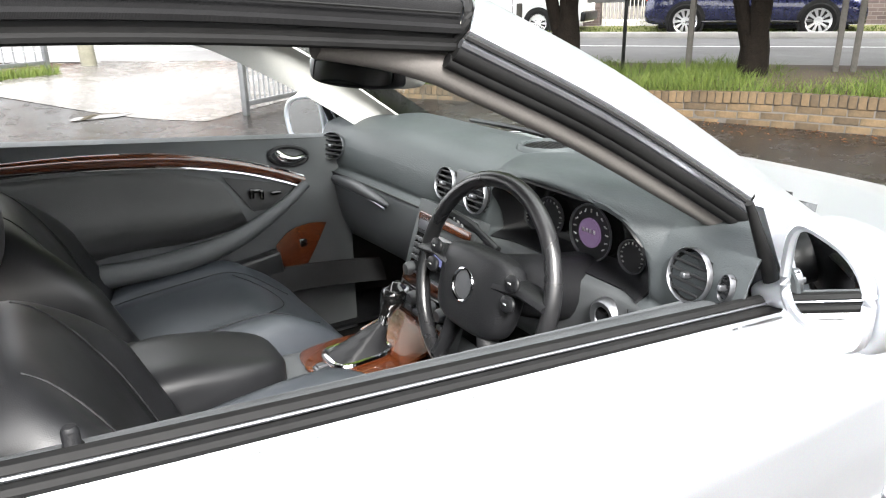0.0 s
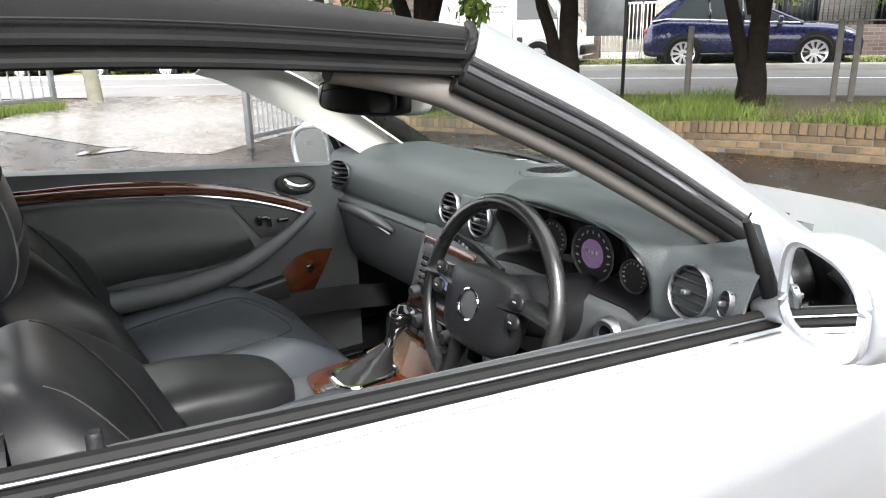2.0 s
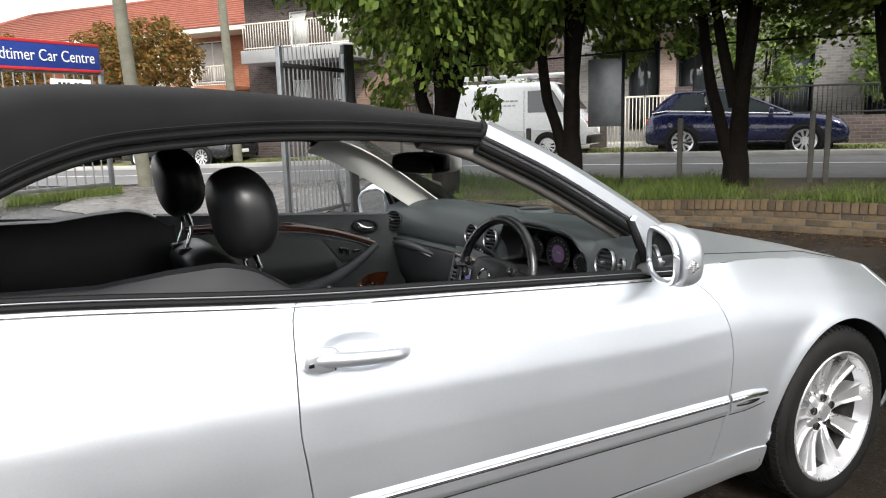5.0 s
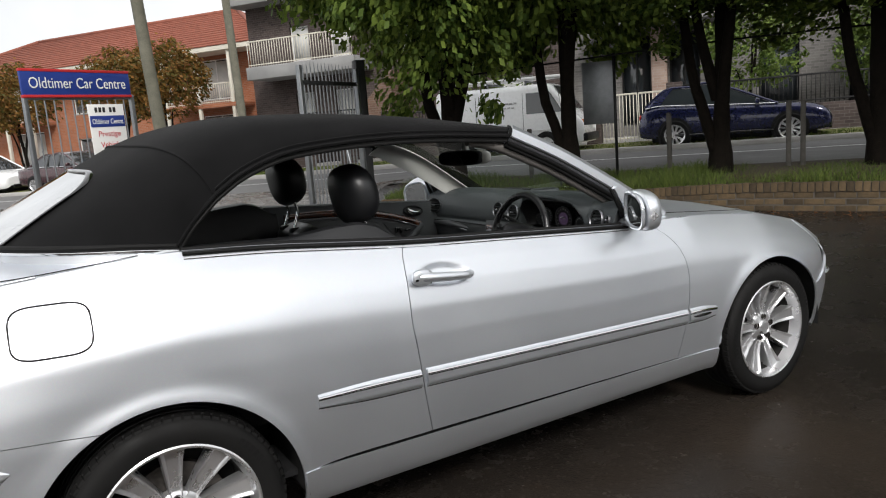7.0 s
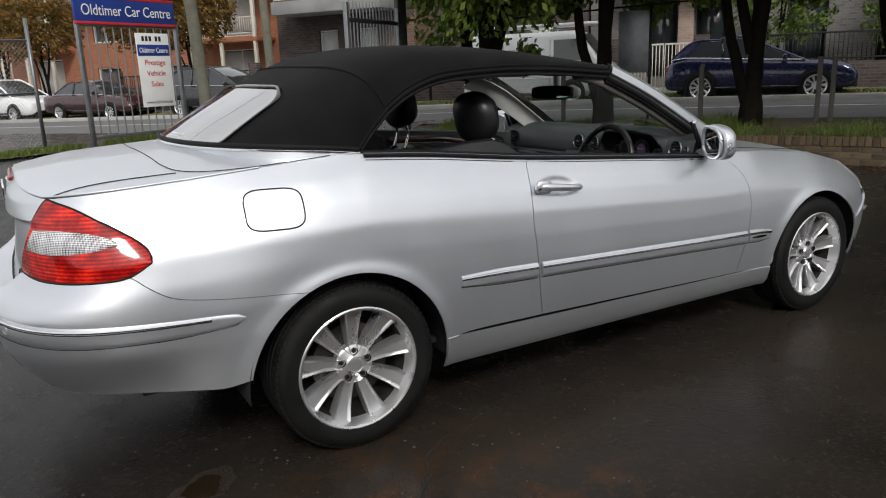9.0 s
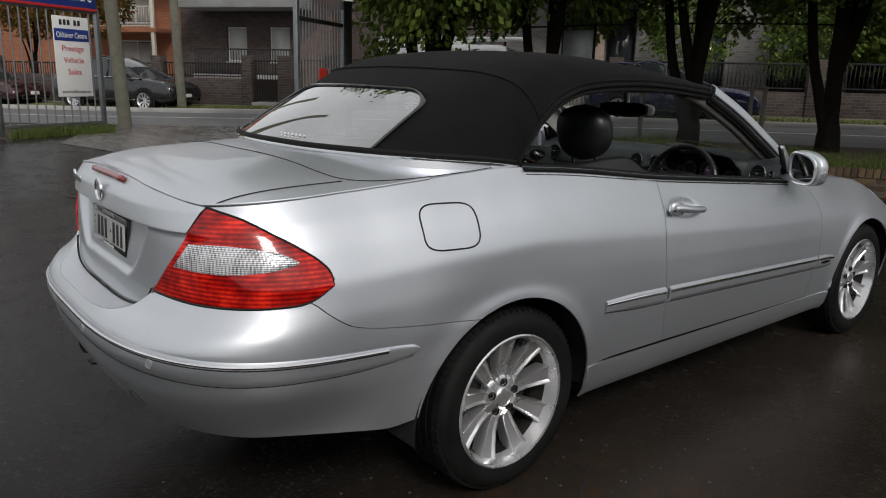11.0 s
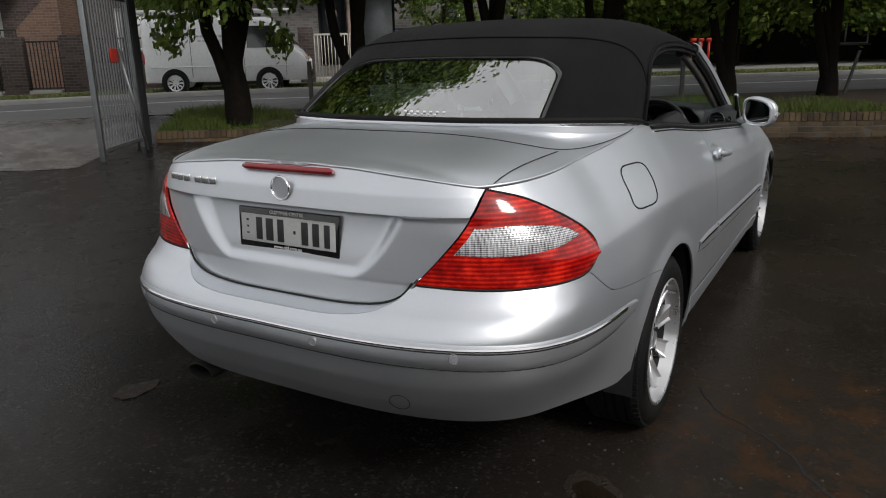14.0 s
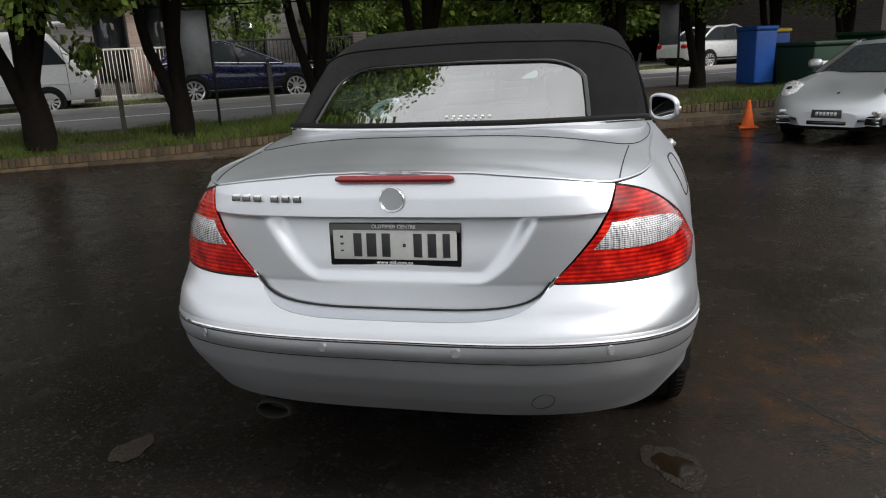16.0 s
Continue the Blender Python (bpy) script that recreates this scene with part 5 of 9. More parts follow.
mat_floor = rbox("floor_mat", (0.50, 0.40, 0.012), (1.78, -0.38, 0.318), M["carpet"], car, 0.005, label="black carpet floor mat", turn=(0, -4, 0))
for k, (y, w) in enumerate(((-0.30, 0.10), (-0.45, 0.05))):
    rbox("pedal", (0.02, w, 0.07), (2.0, y, 0.43), M["rubber"], car, 0.006, turn=(0, -35, 0))

# dashboard: one moulded form with a hooded binnacle before the driver
def hump(y):
    return max(0.0, 1 - abs((y + 0.345) / 0.245) ** 2.2) ** 0.9


def dash_profile(y):
    h = hump(y)
    k = smooth01(0.02, 0.72, h)
    e = 0.022 * abs(y / 0.75) ** 3
    rows = [((2.18, 0.995), (2.18, 0.995)), ((2.10, 1.016), (2.09, 1.020)), ((2.0, 1.028), (2.0, 1.036)), ((1.93, 1.029), (1.92, 1.045)), ((1.88, 1.020), (1.85, 1.049)), ((1.852, 1.002), (1.80, 1.046)), ((1.835, 0.978), (1.782, 1.036)), ((1.822, 0.948), (1.795, 1.022)), ((1.816, 0.915), (1.86, 1.008)), ((1.815, 0.892), (1.90, 0.98)), ((1.818, 0.876), (1.905, 0.885)), ((1.800, 0.866), (1.835, 0.862)), ((1.795, 0.845), (1.812, 0.845)), ((1.80, 0.78), (1.805, 0.78)), ((1.82, 0.71), (1.815, 0.70)), ((1.87, 0.645), (1.85, 0.655)), ((1.96, 0.60), (1.93, 0.62))]
    out = []
    for i, (a, b) in enumerate(rows):
        x, z = lerp(a[0], b[0], h if i < 7 else k), lerp(a[1], b[1], h if i < 7 else k)
        out.append((x - (e if i > 4 else 0), y, z))
    return out


DY = np.linspace(-0.765, 0.765, 260)
def dash_edge(p):
    """Draws the dash in towards the foot of the windscreen."""
    return np.array([(x, y * (1 - 0.17 * smooth01(1.84, 2.0, x)), z) for x, y, z in p])


def even_steps(points, n):
    """A smooth line through points, with n steps between each two of them."""
    p = np.array([points[0], *points, points[-1]], float)
    out = []
    for i in range(1, len(p) - 2):
        a, b, c, d = p[i - 1:i + 3]
        for t in np.arange(n) / n:
            out.append(0.5 * (2 * b + (c - a) * t + (2 * a - 5 * b + 4 * c - d) * t ** 2 + (3 * b - a - 3 * c + d) * t ** 3))
    return out + [p[-1]]


D = np.array([dash_edge(even_steps(dash_profile(y), 4)) for y in DY])
well = [i for i in range(len(DY)) if hump(DY[i]) > 0.22]
w0_, w1_ = well[0], well[-1]
dash = sheet("dashboard", D[:, :29], M["dash"], car, 0.004, "dark grey soft dashboard with a hooded binnacle", inward=(2.1, 0, 0.7))
for a_, b_, mt in ((0, w0_, "dash"), (w0_, w1_, "plastic"), (w1_, len(DY) - 1, "dash")):
    sheet("dash_face", D[a_:b_ + 1, 28:45], M[mt], dash, 0.004, inward=(2.1, 0, 0.7))
sheet("lower_dash", D[:, 44:], M["dash_low"], dash, 0.004, "darker lower half of the dashboard", inward=(2.1, 0, 0.7))
for side in (-1, 1):
    cap = [tuple(p) for p in dash_edge([(x, side * 0.765, z) for x, _, z in crom(dash_profile(side * 0.765), 30)])]
    make("dash_end", cap + [(2.10, side * 0.64, 0.62)], [tuple(range(31))], M["dash_low"], dash, smooth=False)
# long oval tray trim on the passenger side
tray = [(1.79 - 0.004, lerp(0.70, 0.31, k), 0.842 + 0.010 * (1 - (2 * k - 1) ** 2) - 0.004 * k) for k in np.linspace(0, 1, 24)]
tube("glovebox_recess", tray, [0.004 + 0.017 * math.sin(math.pi * k) ** 0.7 for k in np.linspace(0, 1, 24)], M["button"], dash, n=10, flat=0.9, label="oval recess with bright edge")
tube("tray_edge", np.array(tray) + (-0.010, 0, -0.008), 0.003, M["silver_trim"], dash, n=6)
tube("dash_crease", [(p[0] - 0.004, p[1], p[2]) for p in [dash_profile(y)[11] for y in np.linspace(0.74, -0.10, 40)]], 0.0025, M["gap"], dash, n=5)


def vent(centre, r, tilt=(0, 0, 0), squash=1.0):
    v = lathe("air_vent", [(r * 1.08, 0.004), (r * 1.08, -0.004), (r * 1.045, -0.006), (r * 1.01, -0.004), (r * 0.98, 0.004)], M["silver_trim"], car, n=36, axis="x", label="round vent with satin silver ring")
    lathe("vent_bowl", [(0.0, 0.03), (r * 0.8, 0.028), (r, 0.0)], M["gap"], v, n=30, axis="x")
    for k in range(5):
        z = (k - 2) * r * 0.36
        w = math.sqrt(max(0.01, 1 - (z / r) ** 2)) * r * 0.97
        rbox("vent_slat", (0.020, 2 * w, 0.0045), (0.006, 0, z), M["plastic"], v, 0.001, turn=(0, 18, 0))
    rbox("vent_tab", (0.016, 0.010, 0.009), (-0.008, 0, 0), M["silver_trim"], v, 0.002)
    v.matrix_basis = pose(*centre, *tilt) @ Matrix.Diagonal((1, squash, 1, 1))
    return v


vent((1.786, 0.652, 0.945), 0.039, (0, 10, 32))
vent((1.806, 0.050, 0.950), 0.036, (0, 12, 0))
vent((1.806, -0.075, 0.945), 0.036, (0, 12, 0))
vent((1.801, -0.665, 0.950), 0.041, (0, 10, -8))
vent((1.799, -0.735, 0.952), 0.020, (0, 10, -14), 0.6)
rbox("vent_bridge", (0.016, 0.06, 0.080), (1.816, -0.012, 0.950), M["vent_plate"], car, 0.022, 4, turn=(0, 12, 0), label="oval silver plate between the vents")
speaker = lathe("dash_speaker", [(0.056, 0.004), (0.058, 0.012), (0.064, 0.014), (0.070, 0.010), (0.073, 0.0)], M["dash"], dash, (2.005, -0.08, 1.028), "z", 36, label="raised oval demister speaker")
lathe("speaker_grille", [(0.0, 0.006), (0.030, 0.007), (0.057, 0.005)], M["gap"], dash, (2.005, -0.08, 1.028), "z", 30)
for k in range(-4, 5):
    w_ = math.sqrt(max(0.0, 0.054 ** 2 - (k * 0.012) ** 2))
    tube("speaker_slat", [(2.005 + k * 0.012, -0.08 - w_, 1.036), (2.005 + k * 0.012, -0.08 + w_, 1.036)], 0.0015, M["plastic"], dash, n=5)

# instrument cluster
cl = sheet("instrument_panel", np.array([[(1.893 - 0.02 * (z - 0.93), y, z) for z in np.linspace(0.87, 1.0, 8)] for y in np.linspace(-0.56, -0.14, 12)]), M["gloss"], car, 0.006, "black instrument panel")
for y, z, r in ((-0.365, 0.925, 0.056), (-0.245, 0.93, 0.040), (-0.476, 0.908, 0.032), (-0.190, 0.915, 0.026)):
    g = lathe("gauge", [(0.0, 0.004), (r * 0.96, 0.004), (r, -0.004), (r * 1.03, -0.005), (r * 1.04, 0.0)], M["button"], cl, (1.878, y, z), "x", 40)
    lathe("gauge_face", [(0.0, -0.002), (r * 0.97, -0.002)], M["dial"], cl, (1.880, y, z), "x", 36)
    for k in range(13):
        a = math.radians(215 - k * 250 / 12)
        rbox("gauge_mark", (0.002, 0.0022, r * 0.13), (1.8765, y + math.cos(a) * r * 0.80, z + math.sin(a) * r * 0.80), M["mark"], cl, 0, turn=(90 - math.degrees(a), 0, 0))
lathe("lit_display", [(0.0, -0.004), (0.029, -0.004), (0.030, 0.0)], M["display"], cl, (1.877, -0.365, 0.925), "x", 36, label="round violet lit display")
for k in range(4):
    rbox("display_mark", (0.001, 0.006, 0.008), (1.872, -0.350 - 0.010 * k, 0.930), M["mark"], cl, 0)
# column, stalk, steering wheel
SW = pose(1.622, -0.355, 0.874) @ Matrix(((0.966, 0, 0.26, 0), (0, 1, 0, 0), (-0.26, 0, 0.966, 0), (0, 0, 0, 1)))


def on_wheel(x, y, z):
    return tuple(SW @ Vector((x, y, z)))


rim = []
R = 0.190
tor = [on_wheel(0, R * math.sin(a), R * math.cos(a)) for a in np.linspace(0, 2 * math.pi, 72, endpoint=False)]
steer = tube("steering_wheel", tor, 0.0150, M["wheel_leather"], car, n=14, closed=True, label="black leather four-spoke steering wheel", up=(0.966, 0, -0.26), flat=1.0)
pad = blob("airbag_pad", (0.075, 0.20, 0.155), M["plastic"], steer, (0.7, 0.55), SW @ Matrix.Translation((0.0, 0, -0.012)), lambda x, y, z: (x, y * (1.08 + 0.9 * z), z), (40, 20), "smooth airbag pad")
for sy in (-1, 1):
    tube("upper_spoke", [on_wheel(-0.004, sy * 0.07, 0.022), on_wheel(0.0, sy * 0.13, 0.026), on_wheel(0.0, sy * R, 0.018)], [0.032, 0.026, 0.022], M["plastic"], steer, n=12, flat=0.45, up=(0, 0, 1))
    tube("lower_spoke", crom([on_wheel(0.0, sy * 0.045, -0.07), on_wheel(0.004, sy * 0.065, -0.12), on_wheel(0.0, sy * 0.078, -0.167)], 8), 0.022, M["plastic"], steer, n=10, flat=0.6)
    for k, dz in enumerate((0.040, 0.004)):
        blob("wheel_button", (0.012, 0.036, 0.028), M["plastic"], steer, (0.8, 0.8), SW @ Matrix.Translation((-0.030, sy * 0.118, dz - 0.004)))
        rbox("button_mark", (0.001, 0.008, 0.003), on_wheel(-0.0368, sy * 0.118, dz - 0.004), M["mark"], steer, 0)
ring = [on_wheel(-0.040, 0.029 * math.sin(a), 0.029 * math.cos(a) - 0.004) for a in np.linspace(0, 2 * math.pi, 36, endpoint=False)]
tube("wheel_badge", ring, 0.0025, M["chrome"], steer, closed=True, n=6, label="chrome ring badge")
blob("badge_disc", (0.006, 0.052, 0.052), M["button"], steer, (1, 1), SW @ Matrix.Translation((-0.037, 0, -0.004)))
tube("column_shroud", [(1.66, -0.355, 0.865), (1.78, -0.355, 0.83), (1.88, -0.355, 0.81)], [0.055, 0.065, 0.07], M["plastic"], car, n=18)
tube("stalk", crom([(1.70, -0.30, 0.905), (1.70, -0.22, 0.93), (1.69, -0.15, 0.945)], 12), [0.008] * 6 + [0.011] * 6, M["plastic"], car, n=8, label="black stalk with white marks")
for k in range(4):
    rbox("stalk_mark", (0.002, 0.007, 0.006), (1.684, -0.16 - 0.014 * k, 0.944 - 0.004 * k), M["mark"], car, 0)
# switches to the right of the wheel
lock = lathe("ignition_lock", [(0.0, 0.0), (0.018, -0.002), (0.020, -0.010), (0.029, -0.012), (0.034, -0.006), (0.036, 0.006)], M["silver_trim"], car, (1.800, -0.495, 0.815), "x", 32, label="round ignition lock with silver ring")
lathe("lock_face", [(0.0, -0.006), (0.020, -0.006)], M["gloss"], lock, (1.799, -0.495, 0.815), "x", 24)
sw = rbox("light_switch_panel", (0.012, 0.105, 0.135), (1.800, -0.598, 0.785), M["plastic"], car, 0.005, label="black light switch panel")
lathe("light_knob", [(0.0, -0.022), (0.016, -0.022), (0.020, -0.016), (0.022, -0.002)], M["button"], sw, (1.792, -0.605, 0.765), "x", 24)
for k in range(9):
    a = math.radians(20 + 35 * k)
    rbox("switch_mark", (0.001, 0.006, 0.005), (1.7925, -0.603 + 0.034 * math.cos(a), 0.772 + 0.036 * math.sin(a)), M["mark"], sw, 0)
lathe("mirror_knob", [(0.0, -0.014), (0.010, -0.014), (0.012, -0.002)], M["button"], sw, (1.793, -0.592, 0.832), "x", 18)
rbox("brake_release", (0.03, 0.06, 0.03), (1.80, -0.61, 0.69), M["plastic"], car, 0.006)
rbox("release_mark", (0.001, 0.012, 0.010), (1.784, -0.605, 0.692), M["mark"], car, 0)
sheet("knee_panel", np.array([[(1.795 + 0.05 * (0.86 - z) - 0.02 * (1 if y > -0.7 else 0), y, z) for z in np.linspace(0.66, 0.86, 8)] for y in np.linspace(-0.76, -0.66, 6)]), M["dash_low"], car, 0.004)

# centre stack
def stack(y, t, out=0.0):
    """t runs from the tunnel up to the vents."""
    return (lerp(1.705, 1.798, t) - 0.9 * out, y, lerp(0.60, 0.895, t) + 0.28 * out)


st = sheet("centre_fascia", np.array([[stack(y, t, 0.010) for t in np.linspace(0, 1, 10)] for y in np.linspace(-0.115, 0.135, 8)]), M["dash_low"], car, 0.03, "dark centre fascia with radio and knobs", inward=(2.0, 0, 0.6))
TURN_ST = (0, math.degrees(math.atan2(0.093, 0.295)), 0)


def on_stack(name, y, t, w, h, d, mat, bev=0.003):
    return rbox(name, (d, w, h), stack(y, t, 0.010 + d / 2), mat, st, bev, turn=TURN_ST)


on_stack("wood_band", 0.01, 0.875, 0.22, 0.022, 0.006, M["wood"])
on_stack("clear_lid", 0.085, 0.82, 0.055, 0.05, 0.006, M["silver_trim"])
on_stack("radio_face", 0.01, 0.62, 0.20, 0.105, 0.006, M["gloss"])
on_stack("radio_screen", -0.02, 0.66, 0.09, 0.055, 0.009, M["display_blue"])
for r in range(4):
    for c in range(3):
        on_stack("radio_key", 0.100 - 0.017 * c, 0.55 + 0.05 * r, 0.013, 0.010, 0.012, M["button"], 0.002)
    on_stack("radio_key", -0.075, 0.55 + 0.05 * r, 0.02, 0.010, 0.012, M["button"], 0.002)
lathe("radio_knob", [(0.0, -0.022), (0.013, -0.022), (0.016, -0.016), (0.017, 0.0)], M["button"], st, stack(0.095, 0.46, 0.012), "x", 22)
on_stack("wood_band", 0.01, 0.385, 0.235, 0.030, 0.006, M["wood"])
on_stack("climate_face", 0.01, 0.26, 0.215, 0.045, 0.008, M["gloss"])
for y in (0.095, 0.05, -0.03, -0.075):
    lathe("climate_knob", [(0.0, -0.020), (0.013, -0.020), (0.017, -0.014), (0.018, 0.0)], M["silver_trim"] if y == 0.095 else M["button"], st, stack(y, 0.26, 0.014), "x", 22)
on_stack("silver_line", 0.01, 0.44, 0.22, 0.004, 0.009, M["silver_trim"], 0.001)
for k in range(6):
    on_stack("climate_key", 0.10 - 0.036 * k, 0.16, 0.028, 0.014, 0.012, M["button"])
on_stack("wood_band", 0.01, 0.07, 0.235, 0.05, 0.006, M["wood"])

# console between the seats
def con_w(x):
    return float(np.interp(x, [0.5, 1.0, 1.35, 1.5, 1.75], [0.105, 0.110, 0.120, 0.130, 0.145]))


def con_z(x):
    return float(np.interp(x, [0.5, 0.95, 1.30, 1.38, 1.45, 1.60, 1.75], [0.60, 0.605, 0.600, 0.598, 0.592, 0.585, 0.60]))


rows = []
for x in np.linspace(0.55, 1.78, 40):
    w, z = con_w(x), con_z(x)
    rows.append(crom([(x, -w - 0.035, 0.30), (x, -w - 0.020, 0.45), (x, -w - 0.006, z - 0.035), (x, -w + 0.012, z - 0.004), (x, -w + 0.04, z), (x, 0, z + 0.002), (x, w - 0.04, z), (x, w - 0.012, z - 0.004), (x, w + 0.006, z - 0.035), (x, w + 0.020, 0.45), (x, w + 0.035, 0.30)], 30))
console = sheet("centre_console", np.array(rows), M["dash_low"], car, label="dark grey centre console")
for side in (-1, 1):
    sheet("tunnel_carpet", np.array([[(x, side * (con_w(x) + 0.040 - 0.05 * (z - 0.3)), z) for z in np.linspace(0.30, 0.50, 5)] for x in np.linspace(0.5, 2.1, 20)]), M["carpet"], car, 0.004)
# wood plate with the gaiter and the lever
low = crom([(1.405, 0.0), (1.43, -0.085), (1.52, -0.112), (1.66, -0.122)], 24)
top = crom([(1.405, 0.0), (1.43, 0.085), (1.52, 0.112), (1.66, 0.122)], 24)
P = np.array([[(a[0], lerp(a[1], b[1], k), con_z(a[0]) + 0.006 + 0.006 * (1 - (2 * k - 1) ** 2)) for k in np.linspace(0, 1, 12)] for a, b in zip(low, top)])
wood = sheet("wood_plate", P, M["wood"], car, 0.006, "glossy burl wood console plate", inward=(1.5, 0, 0))
sheet("ashtray_lid", np.array([[(x, y, con_z(1.6) + 0.012 + 0.30 * (x - 1.60)) for y in np.linspace(-0.11, 0.11, 8)] for x in np.linspace(1.595, 1.70, 8)]), M["wood"], car, 0.010, "lacquered burl wood lid")
gring = [(1.535 + 0.072 * math.copysign(abs(math.cos(a)) ** 0.6, math.cos(a)), 0.045 * math.copysign(abs(math.sin(a)) ** 0.6, math.sin(a)) * (1.1 - 0.25 * math.cos(a)), 0.606) for a in np.linspace(0, 2 * math.pi, 48, endpoint=False)]
gaiter = tube("gaiter_ring", gring, 0.008, M["chrome"], car, closed=True, n=8, label="chrome ring of the shift lever")
P = []
for k in np.linspace(0, 1, 10):
    cx, cz = lerp(1.535, 1.60, k), lerp(0.606, 0.668, k ** 0.85)
    s = lerp(0.94, 0.16, k ** 0.8)
    P.append([(cx + (x - 1.535) * s + 0.004 * math.sin(6 * k * math.pi) * (1 if i % 6 < 3 else -1), y * s, cz) for i, (x, y, z) in enumerate(gring)])
make("leather_gaiter", np.array(P).reshape(-1, 3), grid_faces(10, 48, False, True), M["plastic"], gaiter, "folded leather gaiter")
tube("shift_shaft", [(1.598, 0, 0.66), (1.607, 0, 0.685)], 0.013, M["chrome"], gaiter, n=12)
tube("shift_knob", crom([(1.605, 0, 0.68), (1.618, 0, 0.705), (1.632, 0, 0.728), (1.636, 0, 0.742), (1.628, 0, 0.752)], 12), [0.014, 0.016, 0.018, 0.021, 0.025, 0.028, 0.030, 0.030, 0.028, 0.024, 0.017, 0.006], M["gloss"], gaiter, n=14, label="glossy black shift knob")
ksw = rbox("window_switch", (0.035, 0.05, 0.012), (1.435, -0.035, 0.606), M["silver_trim"], car, 0.004)
rbox("switch_rocker", (0.022, 0.018, 0.008), (1.435, -0.022, 0.613), M["button"], ksw, 0.003)
rbox("switch_rocker", (0.022, 0.018, 0.008), (1.435, -0.048, 0.613), M["button"], ksw, 0.003)
arm = blob("armrest_lid", (0.40, 0.235, 0.155), M["leather"], car, (0.42, 0.5), Matrix.Translation((1.150, 0.0, 0.652)), lambda x, y, z: (x, y * (1 - 0.25 * max(0, x / 0.2) ** 2), z * (1 - 0.30 * smooth01(-0.05, 0.2, x)) - 0.10 * max(0, x) ** 1.3), (48, 24), "padded leather armrest lid")
blob("armrest_latch", (0.035, 0.02, 0.028), M["plastic"], car, (0.8, 0.8), Matrix.Translation((1.262, -0.108, 0.613)))
blob("phone_button", (0.075, 0.05, 0.008), M["plastic"], car, (0.8, 0.8), Matrix.Translation((1.285, 0.01, 0.690)) @ pose(0, 0, 0, 0, 22, 0))
buckle = rbox("belt_buckle", (0.035, 0.022, 0.085), (1.178, -0.185, 0.53), M["plastic"], car, 0.005, label="black buckle with red button", turn=(0, -10, 0))
rbox("buckle_button", (0.030, 0.024, 0.014), (1.170, -0.185, 0.574), M["red_plastic"], buckle, 0.003, label="red release button", turn=(0, -10, 0))


